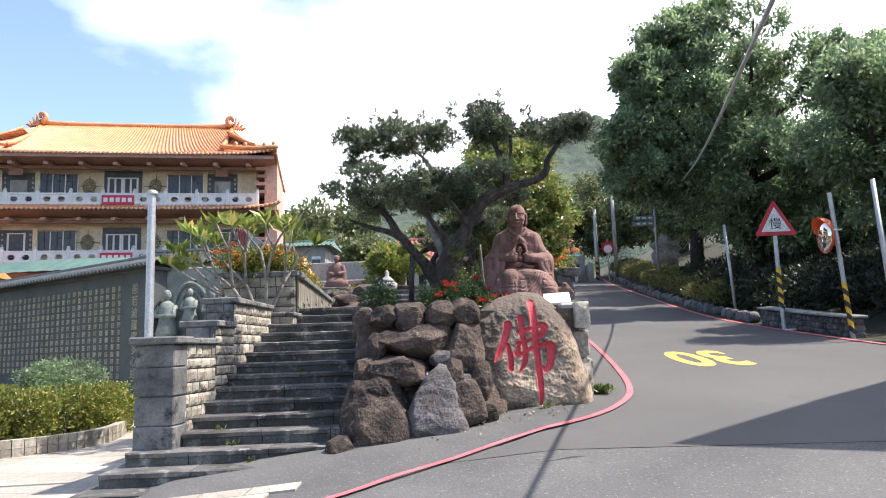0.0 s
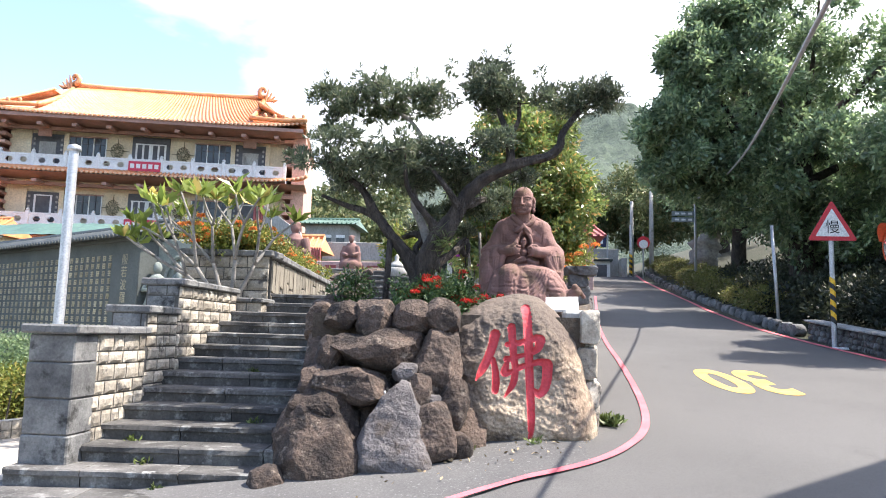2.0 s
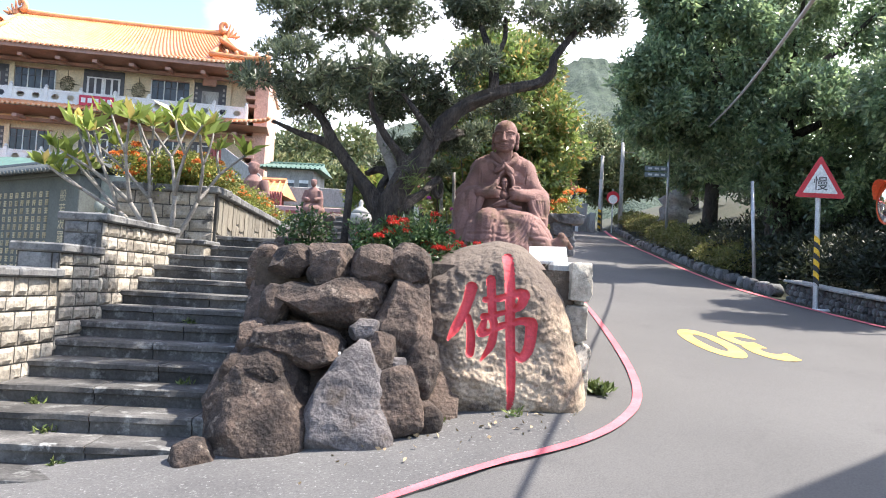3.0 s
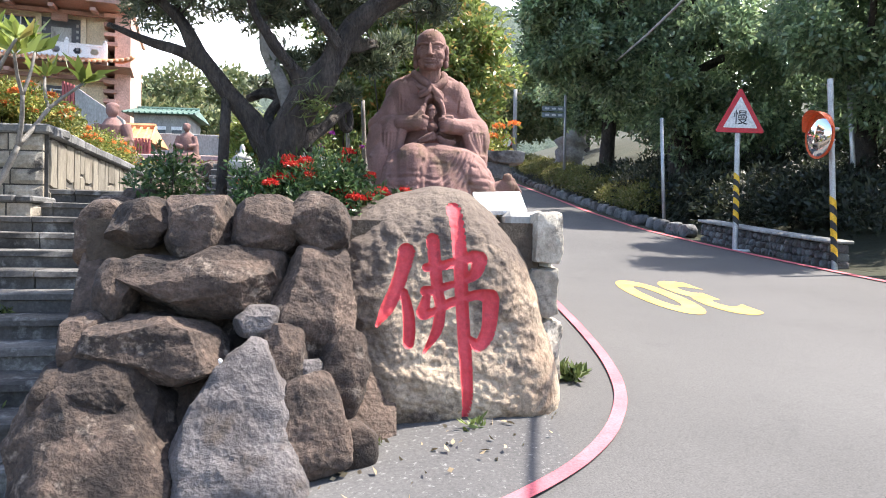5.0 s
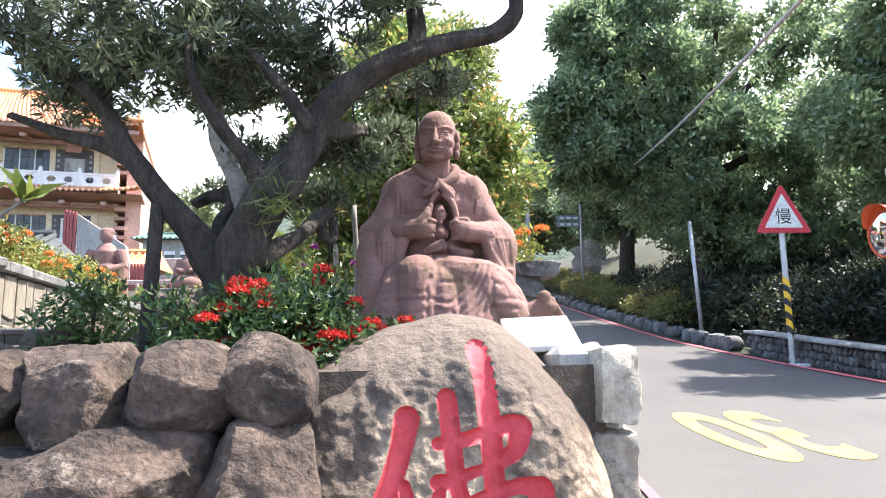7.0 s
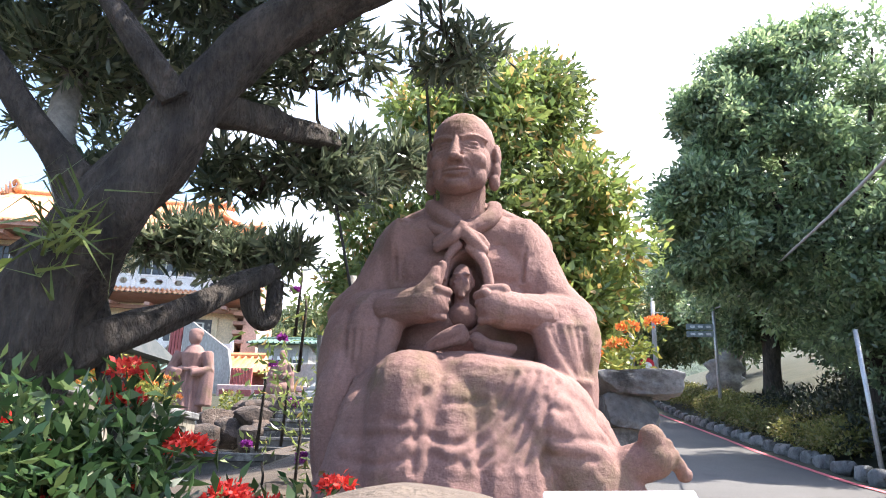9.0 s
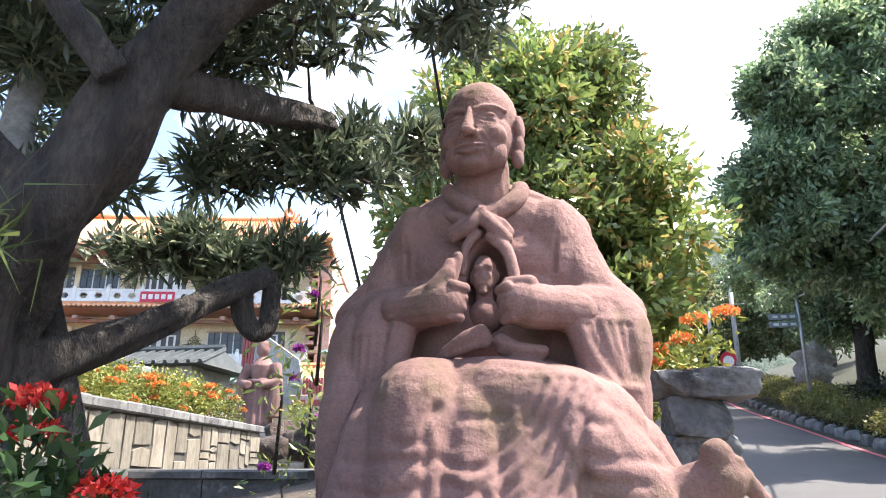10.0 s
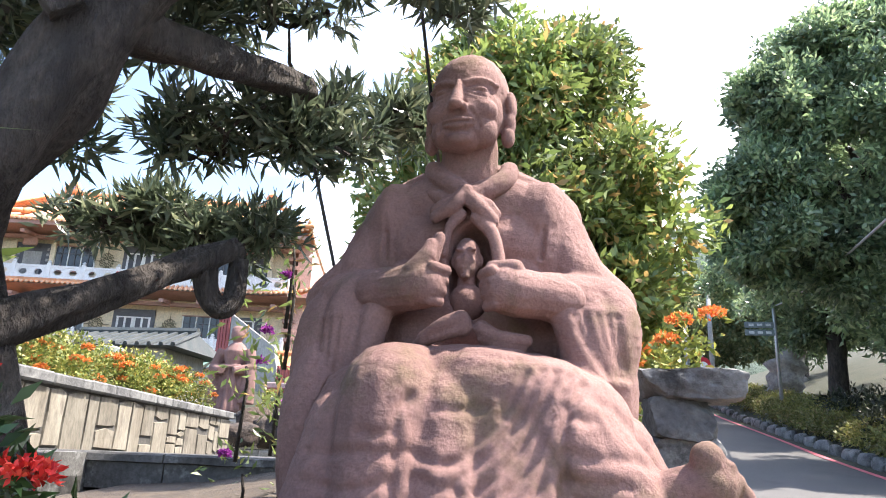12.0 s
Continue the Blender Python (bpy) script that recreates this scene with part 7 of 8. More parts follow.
def big_tree(name, base, top, radius, masses, heads_n, head_r, dens, n, ln, wd, leaf, seed, label, bark=M_BARK, limbs=7):
    ob = tagged(new(name), label, "tree")
    rd = random.Random(seed)
    b, t = Vector(base), Vector(top)
    part("trunk", limb([(*b, radius * 1.25), (*b.lerp(t, 0.3), radius), (*(b.lerp(t, 0.65) + Vector((0.1, 0.05, 0))), radius * 0.75), (*t, radius * 0.35)], 6, 10, wobble=0.25), bark, ob, smooth=True)
    blobs = crown_blobs(masses, heads_n, head_r, seed)
    for k in range(limbs):
        q = rd.choice(blobs)
        s0 = b.lerp(t, rd.uniform(0.35, 0.85))
        e_ = Vector(q[:3])
        part("limb", limb([(*s0, radius * 0.45), (*(s0.lerp(e_, 0.5) + Vector((0, 0, -0.15))), radius * 0.28), (*e_, radius * 0.1)], 5, 7), bark, ob, smooth=True)
    c, o = clump_points(blobs, dens, 0.5, -0.9)
    leaf_mesh("crown", c, o, n, ln, wd, leaf, ob, 0.8, ln * 0.4, -0.1, 0.3)
    return ob


# round bright tree behind the statue
big_tree("round_tree", (0.85, 12.7, 2.0), (0.85, 12.7, 4.6), 0.08,
         [(0.78, 12.6, 3.90, 0.97, 0.88, 0.92), (0.90, 12.7, 4.66, 0.58, 0.55, 0.44), (1.08, 12.5, 3.55, 0.68, 0.65, 0.72), (0.45, 12.7, 3.2, 0.62, 0.6, 0.5)], 52, 0.22, 150, 6, 0.078, 0.029, L_BUSH, 3,
         "round dense evergreen with bright yellow-green leaves behind the statue")
# tall dark trees over the road's far side
big_tree("shade_tree", (8.8, 23.5, 2.9), (8.6, 23.4, 10.2), 0.30,
         [(6.3, 22.5, 8.2, 2.0, 2.0, 1.7), (7.8, 23.0, 10.3, 2.5, 2.2, 1.8), (5.6, 22.3, 6.6, 1.3, 1.4, 0.9), (10.6, 23.0, 9.0, 2.6, 2.4, 2.4), (8.2, 22.5, 6.4, 2.4, 2.2, 1.5), (12.5, 24.0, 8.5, 2.4, 2.4, 2.8), (5.0, 22.0, 7.6, 0.9, 0.9, 0.5), (5.6, 22.2, 9.6, 0.9, 0.9, 0.5), (6.6, 22.6, 10.9, 1.0, 1.0, 0.5), (9.6, 22.6, 5.0, 2.2, 1.8, 1.1), (12.6, 21.5, 5.2, 2.4, 2.0, 1.6)], 46, 0.42, 26, 7, 0.17, 0.065, L_TREE, 8,
         "tall dense broadleaf tree overhanging the road bank", limbs=12)
big_tree("shade_tree", (10.0, 18.0, 2.9), (10.0, 18.0, 8.0), 0.22,
         [(9.0, 16.8, 5.7, 1.5, 1.5, 0.8), (10.6, 17.5, 7.2, 1.9, 1.8, 1.1), (10.4, 16.8, 4.6, 1.7, 1.6, 0.8), (11.6, 17.5, 6.0, 1.8, 1.8, 1.0), (9.0, 17.0, 7.2, 0.8, 0.8, 0.5), (8.3, 15.2, 6.6, 1.1, 0.6, 0.5)], 34, 0.36, 30, 7, 0.14, 0.06, L_TREE, 9,
         "leafy broadleaf tree beside the traffic mirror", limbs=9)
big_tree("shade_tree", (13.5, 14.5, 2.6), (13.5, 14.5, 9.0), 0.25,
         [(13.2, 14.2, 7.0, 2.6, 2.4, 2.6), (14.5, 12.0, 6.0, 2.4, 2.4, 2.4)], 50, 0.6, 14, 6, 0.17, 0.07, L_TREE, 14,
         "leafy broadleaf tree on the road bank")
big_tree("shade_tree", (9.6, 32.0, 4.2), (9.8, 32, 12.0), 0.25,
         [(10.0, 31.0, 9.6, 2.4, 2.4, 2.4), (11.5, 30.0, 7.2, 2.6, 2.4, 2.4), (9.5, 33.0, 7.8, 1.8, 1.8, 1.5)], 45, 0.6, 14, 6, 0.2, 0.08, L_TREE, 10,
         "tall tree shading the upper road")
big_tree("roadside_tree", (6.0, 52.0, 6.0), (6.0, 52, 12.0), 0.25,
         [(6.5, 51.0, 11.2, 3.2, 2.6, 1.8), (8.8, 51.0, 9.8, 2.6, 2.6, 1.8), (4.5, 51.0, 9.6, 2.2, 2.4, 1.6), (11.2, 51.0, 12.0, 2.8, 2.4, 2.0)], 46, 0.75, 9, 6, 0.26, 0.12, L_FAR, 11,
         "spreading green tree at the top of the road")
big_tree("roadside_tree", (13.0, 46.0, 6.5), (13.0, 46, 13.0), 0.3,
         [(13.0, 45.0, 11.0, 3.2, 3.0, 2.6), (11.0, 47.0, 9.6, 2.6, 2.6, 2.2)], 40, 0.8, 9, 6, 0.26, 0.12, L_FAR, 12,
         "spreading green tree behind the roadside hedge")
big_tree("roadside_tree", (2.6, 40.0, 4.6), (2.6, 40, 9.0), 0.2,
         [(2.2, 39.0, 8.3, 2.2, 2.2, 1.8), (0.2, 41.0, 8.2, 2.4, 2.2, 1.8)], 36, 0.6, 12, 6, 0.2, 0.09, L_FAR, 13,
         "green tree above the terrace walls")

big_tree("shade_tree", (10.4, 28.0, 3.9), (10.2, 28.0, 10.0), 0.24,
         [(8.9, 28.0, 8.2, 2.0, 2.5, 1.4), (11.5, 27.0, 6.8, 2.4, 2.4, 2.4), (10.0, 28.0, 10.0, 2.0, 2.0, 1.3)], 45, 0.55, 16, 6, 0.19, 0.075, L_TREE, 41,
         "tall tree leaning over the shaded upper road")
big_tree("shade_tree", (10.2, 38.5, 5.2), (9.8, 38.5, 11.5), 0.24,
         [(9.3, 38.0, 10.2, 2.0, 3.0, 1.4), (11.2, 37.0, 8.4, 2.2, 2.4, 2.0)], 45, 0.6, 14, 6, 0.22, 0.09, L_TREE, 42,
         "tree arching over the top of the road")

# undergrowth of the bank, its leaves near black for shade under the trees
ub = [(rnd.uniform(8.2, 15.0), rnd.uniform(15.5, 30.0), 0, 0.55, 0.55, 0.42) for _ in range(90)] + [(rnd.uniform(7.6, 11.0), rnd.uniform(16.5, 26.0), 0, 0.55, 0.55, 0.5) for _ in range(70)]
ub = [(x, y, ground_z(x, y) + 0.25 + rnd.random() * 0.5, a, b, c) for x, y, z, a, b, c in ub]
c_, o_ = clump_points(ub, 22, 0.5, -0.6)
und = leaf_mesh("undergrowth", c_, o_, 6, 0.14, 0.05, L_UNDER_SHADE, None, 0.9, 0.06)
tagged(und, "tangled undergrowth on the bank, leaves coloured dark for shade", "undergrowth", kind="stuff")
# clipped verge hedge along the far side of the road
vb = []
for k in range(230):
    y = 22.5 + 24 * rng.random()
    x = lerp(y, ROAD_R) + 0.75 + 0.9 * rng.random()
    vb.append((x, y, ground_z(x, y) + 0.40 + 0.12 * rng.random(), 0.42, 0.5, 0.30))
c_, o_ = clump_points(vb, 40, 0.4, -0.6)
vh = tagged(new("verge_hedge"), "clipped yellow-green hedge along the road verge", "hedge")
leaf_mesh("foliage", c_, o_, 5, 0.09, 0.045, L_VERGE, vh, 0.85, 0.04)

# wooded hillsides
def hill(name, ridge, depth, foot, seed, label):
    """A wooded slope: ridge is rows of x, y, z along its crest; it falls towards the camera."""
    r = spline(ridge, 14)
    vs, fs, n = [], [], 26
    for i, (x, y, z) in enumerate(r):
        for j in range(n + 1):
            t = j / n
            yy = y - depth * t
            zz = foot + (z - foot) * (1 - t) ** 1.1
            b = noise.noise(Vector((x * 0.03 + seed, yy * 0.03, 0))) * 0.06 * z + abs(noise.noise(Vector((x * 0.16, yy * 0.16, seed)))) * 0.035 * z + abs(noise.noise(Vector((x * 0.5, yy * 0.5, seed)))) * 0.02 * z
            vs.append((x, yy, zz + b))
    for i in range(len(r) - 1):
        for j in range(n):
            a = i * (n + 1) + j
            fs.append((a, a + 1, a + n + 2, a + n + 1))
    return tagged(mesh_ob(name, vs, fs, M_FARLEAF, smooth=True), label, "hill", kind="structure")


hill("backdrop_hill", [(-260, 420, 60), (-160, 420, 75), (-60, 430, 92), (0, 430, 118), (35, 430, 132), (62, 430, 140), (85, 430, 136), (120, 430, 118), (170, 430, 98), (240, 430, 76)], 300, 8, 2, "wooded green mountain behind the temple")
fb = []
for k in range(170):
    x = rnd.uniform(-46, 4)
    y = rnd.uniform(66, 90)
    z = lerp(x, [(-46, 11), (-30, 12), (-22, 15.5), (-12, 15), (-4, 12.5), (4, 11)]) * rnd.uniform(0.45, 1.0)
    rr0 = rnd.uniform(1.3, 2.3)
    fb.append((x, y, z, rr0, rr0, rr0 * 0.8))
c_, o_ = clump_points(fb, 5.5, 0.4, -0.7)
fw = leaf_mesh("far_woods", c_, o_, 5, 0.55, 0.28, L_FAR, None, 0.8, 0.25)
tagged(fw, "green wooded slope above the temple terraces", "woods", kind="stuff")
# ---- road furniture ----
def banded(pole_ob, r, z0, z1, n=8):
    """Black and yellow slanting bands round a pole."""
    for k in range(n):
        a, b = z0 + (z1 - z0) * k / n, z0 + (z1 - z0) * (k + 1) / n
        bm = bmesh.new()
        ring = []
        for zz in (a, b):
            ring.append([bm.verts.new(((r + 0.004) * math.cos(t), (r + 0.004) * math.sin(t), zz - 0.05 * math.cos(t))) for t in np.linspace(0, 2 * math.pi, 16, endpoint=False)])
        for i in range(16):
            bm.faces.new((ring[0][i], ring[0][(i + 1) % 16], ring[1][(i + 1) % 16], ring[1][i]))
        part("band", bm, M_SIGNYEL if k % 2 else M_BLACK, pole_ob, smooth=True)


sign = tagged(empty("warning_sign", (6.71, 16.69, 1.70)), "triangular red and white slow-down sign on a banded steel pole", "traffic sign")
post = part("pole", lathe([(0.045, 0), (0.045, 2.7)], 16), M_GALV, sign, smooth=True, sharp=40)
banded(post, 0.045, 0.48, 1.32)
part("footing", lathe([(0.26, -0.06), (0.26, 0.03), (0.22, 0.05)], 18), M_WHITE, sign, "white painted footing")


def triangle(w, zb, y0, y1, round_=0.04):
    h = w * math.sqrt(3) / 2
    c = [(-w / 2, zb), (w / 2, zb), (0, zb + h)]
    bm = bmesh.new()
    pts = []
    for i in range(3):
        p, q, r = Vector((*c[i - 1], 0)), Vector((*c[i], 0)), Vector((*c[(i + 1) % 3], 0))
        a, b = q + (p - q).normalized() * round_ * 1.7, q + (r - q).normalized() * round_ * 1.7
        for t in np.linspace(0, 1, 6):
            pts.append((a * (1 - t) + q * t) * (1 - t) + (q * (1 - t) + b * t) * t)
    f = [bm.verts.new((v.x, y0, v.y)) for v in pts]
    g = [bm.verts.new((v.x, y1, v.y)) for v in pts]
    bm.faces.new(f)
    bm.faces.new(g[::-1])
    for i in range(len(f)):
        bm.faces.new((f[i], g[i], g[(i + 1) % len(f)], f[(i + 1) % len(f)]))
    return bm


plate = part("plate", triangle(0.90, 2.045, -0.075, -0.05), M_SIGNRED, sign, "red triangular plate")
part("white_field", triangle(0.62, 2.125, -0.080, -0.072, 0.015), M_WHITE, plate)
place_glyph(glyph_mesh("慢", 0.27), "sign_character", plate, pose(0, -0.084, 2.285, 90, 0, 0), M_BLACK)

mir = tagged(empty("traffic_mirror", (7.0, 14.45, 1.45)), "round convex traffic mirror with orange hood on a banded pole", "traffic mirror")
mp = part("pole", lathe([(0.04, 0), (0.04, 2.75)], 16), M_GALV, mir, smooth=True, sharp=40)
mp.matrix_local = pose(0, 0, 0, 0, -3, 0)
banded(mp, 0.04, 0.15, 1.05)
mm = pose(-0.36, -0.10, 1.93, 90, 0, -92) @ Matrix.Diagonal((0.76, 0.76, 0.76, 1))
disc = part("mirror", lathe([(0.01, 0.075), (0.15, 0.068), (0.28, 0.045), (0.38, 0.012), (0.40, -0.01)], 32), M_MIRROR, mir, "convex mirror glass", smooth=True)
disc.matrix_local = mm
back = part("back_shell", lathe([(0.41, -0.012), (0.43, 0.005), (0.41, -0.05), (0.2, -0.10)], 32), M_ORANGE, mir, "orange mirror shell", smooth=True)
back.matrix_local = mm
bm = bmesh.new()
rows = []
for k in range(15):
    a = radians(15 + 150 * k / 14)
    rows.append([bm.verts.new((0.43 * math.cos(a), 0.43 * math.sin(a), 0.0)), bm.verts.new((0.45 * math.cos(a), 0.45 * math.sin(a), 0.20 * math.sin(a)))])
for a, b in zip(rows, rows[1:]):
    bm.faces.new((a[0], b[0], b[1], a[1]))
hood = part("hood", bm, M_ORANGE, mir, "orange mirror hood", smooth=True)
hood.matrix_local = mm
part("arm", tube([(0, 0, 2.05), (-0.22, -0.06, 2.03)], [0.02, 0.02], 8), M_GALV, mir)

tagged(part("steel_post", tube([(7.05, 20.45, 2.0), (6.92, 20.44, 4.62)], [0.04, 0.04], 12), M_GALV, smooth=True), "thin leaning galvanised steel post at the verge", "post")
tagged(part("steel_post", tube([(9.6, 17.6, 2.2), (9.35, 17.6, 5.2)], [0.045, 0.045], 12), M_GALV, smooth=True), "grey steel post among the bank trees", "post")
dsg = tagged(empty("direction_sign", (8.05, 32.5, 3.7)), "grey direction sign plates on a tall thin pole", "road sign")
part("pole", lathe([(0.06, 0), (0.05, 5.6)], 12), M_GALV, dsg, smooth=True)
part("arm", tube([(0, 0, 3.25), (-0.85, -0.02, 3.22)], [0.025, 0.025], 6), M_GALV, dsg)
for k, zz in enumerate((2.92, 3.17)):
    pl = part("sign_plate", box(-0.95, -0.05, -0.07, -0.04, zz, zz + 0.20, 0.01), M_SIGNGREY, dsg)
    for i in range(3):
        part("lettering_bar", box(-0.82 + 0.26 * i, -0.66 + 0.26 * i, -0.076, -0.07, zz + 0.06, zz + 0.14), M_WHITE, pl)
tagged(part("bollard", lathe([(0.085, 0), (0.085, 0.62), (0.06, 0.68)], 14, centre=(7.72, 32.9, 3.68)), M_CONCRETE, smooth=True, sharp=40), "short pale concrete bollard at the verge", "bollard")
for x, y, h in ((8.5, 44.5, 5.4), (7.7, 46.5, 4.6), (10.3, 38.0, 6.8)):
    tagged(part("utility_pole", lathe([(0.13, -0.5), (0.12, h * 0.5), (0.10, h)], 12, centre=(x, y, ground_z(x, y))), M_CONCRETE, smooth=True), "weathered concrete utility pole at the road edge", "utility pole", "utility poles")
rs = tagged(empty("round_sign", (7.95, 44.0, road_z(44))), "round red and white traffic sign on a pole", "traffic sign")
part("pole", lathe([(0.04, 0), (0.04, 2.6)], 10), M_GALV, rs)
dsk = part("plate", lathe([(0.36, -0.02), (0.36, 0.02)], 24), M_SIGNRED, rs)
dsk.matrix_local = pose(0, -0.06, 2.1, 90, 0, 0)
dsk = part("field", lathe([(0.25, -0.03), (0.25, 0.03)], 24), M_WHITE, rs)
dsk.matrix_local = pose(0, -0.06, 2.0, 90, 0, 0)

# overhead cable
cb = spline([(-3.0, -22, 4.6), (0.9, -1.5, 3.5), (2.74, 6.5, 4.2), (5.7, 19.0, 5.8), (8.05, 32.5, 7.6), (8.5, 44.5, 10.0)], 10)
tagged(part("overhead_cable", tube([tuple(q) for q in cb], [0.022] * len(cb), 6), M_CABLE, smooth=True), "thick grey overhead cable slung along the road", "cable")

# low rubble wall and kerb along the far verge
rw = tagged(new("wall_verge"), "low rubble stone wall with a flat cap beside the road", "wall", kind="structure")
rv = random.Random(31)
RW = [(6.98, 18.3), (6.99, 16.9), (7.04, 15.6), (7.16, 14.5)]
sp = spline(RW, 12)
k = 0
for i in range(len(sp) - 1):
    a, b = Vector((*sp[i], 0)), Vector((*sp[i + 1], 0))
    mid, d = (a + b) / 2, (b - a)
    ang = math.degrees(math.atan2(d.y, d.x))
    zb = ground_z(mid.x, mid.y)
    for j in range(3):
        part("stone", boulder((mid.x, mid.y, zb + 0.04 + 0.12 * j), (d.length * 0.62, 0.16, 0.085), 600 + k, 3, 5, 0.08, ang + rv.uniform(-4, 4), 0, 0, 0.75), M_ROCK_GREY if k % 2 else M_DARKSTONE, rw, smooth=True, sharp=40)
        k += 1
    part("cap_stone", box(-d.length / 2 + 0.004, d.length / 2 - 0.004, -0.19, 0.19, 0, 0.045, 0.012, m=pose(mid.x, mid.y, zb + 0.36, 0, -math.degrees(math.atan2(road_z(b.y) - road_z(a.y), d.length)), ang)), M_CONCRETE, rw)
kerb = tagged(new("kerb_verge"), "low dark mossy stone kerb below the verge hedge", "kerb", kind="structure")
y = 18.6
while y < 45:
    ln = rv.uniform(0.5, 0.9) * (1 + (y - 18) * 0.03)
    x = lerp(y, ROAD_R) + 0.40
    x2 = lerp(y + ln, ROAD_R) + 0.40
    ang = math.degrees(math.atan2(ln, x2 - x))
    part("kerb_stone", boulder(((x + x2) / 2, y + ln / 2, ground_z(x, y) + 0.14), (ln * 0.60, 0.15, 0.19), 700 + k, 3, 5, 0.06, ang, 0, 0, 0.75), M_DARKSTONE, kerb, smooth=True, sharp=40)
    k += 1
    y += ln
# fallen old stump on the verge
tagged(part("tree_stump", limb([(9.2, 36.5, 4.4, 0.7), (9.3, 36.4, 5.2, 0.6), (9.5, 36.3, 6.2, 0.55), (9.9, 36.2, 6.9, 0.3)], 6, 14, wobble=0.7), M_BARK_PALE, smooth=True), "gnarled old tree stump with hanging roots", "stump")

# ---- far end of the road ----
ew = tagged(new("wall_far"), "weathered concrete wall closing the top of the road", "wall", kind="structure")
part("wall_core", box(2.2, 7.0, 47.0, 47.4, 4.5, 7.25, 0.03), M_CONCRETE, ew)
part("wall_core", box(7.0, 7.35, 46.0, 47.4, 4.5, 6.6, 0.03), M_CONCRETE, ew)
bn = tagged(new("banner"), "dark blue banner with white lettering on the far wall", "banner")
part("sheet", box(4.3, 6.25, 46.93, 46.97, 7.35, 7.95, 0.01), M_TARP, bn)
for i in range(7):
    part("lettering_bar", box(4.5 + 0.23 * i, 4.66 + 0.23 * i, 46.915, 46.93, 7.52, 7.78), M_WHITE, bn)
part("pole", box(4.2, 4.28, 46.95, 47.0, 6.0, 8.1), M_GALV, bn)
part("pole", box(6.28, 6.36, 46.95, 47.0, 6.0, 8.1), M_GALV, bn)
sh = tagged(new("shrine_box"), "small white roadside shrine with a dark tiled roof", "shrine")
part("body", box(5.35, 6.35, 45.9, 46.7, 5.3, 6.35, 0.02), M_WHITE, sh)
part("opening", box(5.55, 6.15, 45.86, 45.9, 5.35, 6.15), M_GREYTILE, sh)
part("roof", box(5.2, 6.5, 45.7, 46.9, 6.35, 6.52, 0.05), M_CAPTILE, sh)
bp = tagged(empty("banded_post", (7.6, 46.2, road_z(46))), "black and yellow banded post at the bend", "post")
part("shaft", lathe([(0.09, 0), (0.09, 3.2)], 12), M_GALV, bp)
banded(bp, 0.09, 0.1, 1.4)


# ---- temple terraces: figures, houses, bank ----
def robed_figure(x, y, z, h, seated, seed, label):
    """A plain robed figure as one mesh."""
    bm = bmesh.new()
    f = h / 1.7
    if seated:
        ball((x, y, z + 0.25 * f), (0.55 * f, 0.45 * f, 0.32 * f), bm, 3)
        ball((x, y + 0.05, z + 0.8 * f), (0.38 * f, 0.28 * f, 0.5 * f), bm, 3)
        sh_z, hd_z = 1.1 * f, 1.45 * f
    else:
        lathe([(0.27 * f, 0), (0.28 * f, 0.12 * f), (0.23 * f, 0.5 * f), (0.19 * f, 0.92 * f), (0.235 * f, 1.2 * f), (0.15 * f, 1.34 * f), (0.06 * f, 1.40 * f)], 16, bm, (x, y, z))
        for k in range(5):
            a = radians(-150 + 30 * k)
            tube([(x + 0.21 * f * math.cos(a), y + 0.21 * f * math.sin(a), z + 0.85 * f), (x + 0.27 * f * math.cos(a), y + 0.27 * f * math.sin(a), z + 0.05 * f)], [0.03 * f, 0.055 * f], 7, bm)
        tube([(x - 0.2 * f, y - 0.18 * f, z + 0.92 * f), (x, y - 0.24 * f, z + 0.88 * f), (x + 0.2 * f, y - 0.18 * f, z + 0.92 * f)], [0.035 * f] * 3, 7, bm)
        sh_z, hd_z = 1.22 * f, 1.54 * f
    ball((x, y - 0.03 * f, z + hd_z), (0.13 * f, 0.14 * f, 0.17 * f), bm, 3)
    ball((x, y, z + hd_z + 0.08 * f), (0.145 * f, 0.15 * f, 0.10 * f), bm, 3)
    for s in (-1, 1):
        tube([(x + s * 0.26 * f, y, z + sh_z), (x + s * 0.38 * f, y - 0.08 * f, z + sh_z - 0.35 * f), (x + s * 0.12 * f, y - 0.32 * f, z + sh_z - 0.42 * f)], [0.13 * f, 0.12 * f, 0.08 * f], 10, bm)
        tube([(x + s * 0.36 * f, y - 0.08 * f, z + sh_z - 0.35 * f), (x + s * 0.34 * f, y - 0.1 * f, z + 0.2 * f)], [0.12 * f, 0.16 * f], 10, bm)
    me = melt("robed_statue", bm, 0.018, 2)
    me.materials.append(M_STATUE)
    me.polygons.foreach_set("use_smooth", [True] * len(me.polygons))
    tagged(new("robed_statue", me), label, "statue", "statues along the stairs")


def pedestal(x0, x1, y0, y1, z0, z1, label="pedestal of pale split stone blocks under a statue"):
    ob = tagged(new("pedestal"), label, "pedestal")
    part("core", box(x0 + 0.02, x1 - 0.02, y0 + 0.02, y1, z0, z1), M_MORTAR, ob)
    stone_rows(ob, (x0, y0, z0), (1, 0, 0), z1 - z0, x1 - x0, 0.2, int(x0 * 10), (0, -1, 0), M_BLOCK, (0.25, 0.5), 0.02)
    stone_rows(ob, (x1, y0, z0), (0, 1, 0), z1 - z0, y1 - y0, 0.2, int(y0 * 10), (1, 0, 0), M_BLOCK, (0.25, 0.5), 0.02)
    part("top", box(x0 - 0.04, x1 + 0.04, y0 - 0.04, y1, z1, z1 + 0.06, 0.015), M_DARKSTONE, ob)


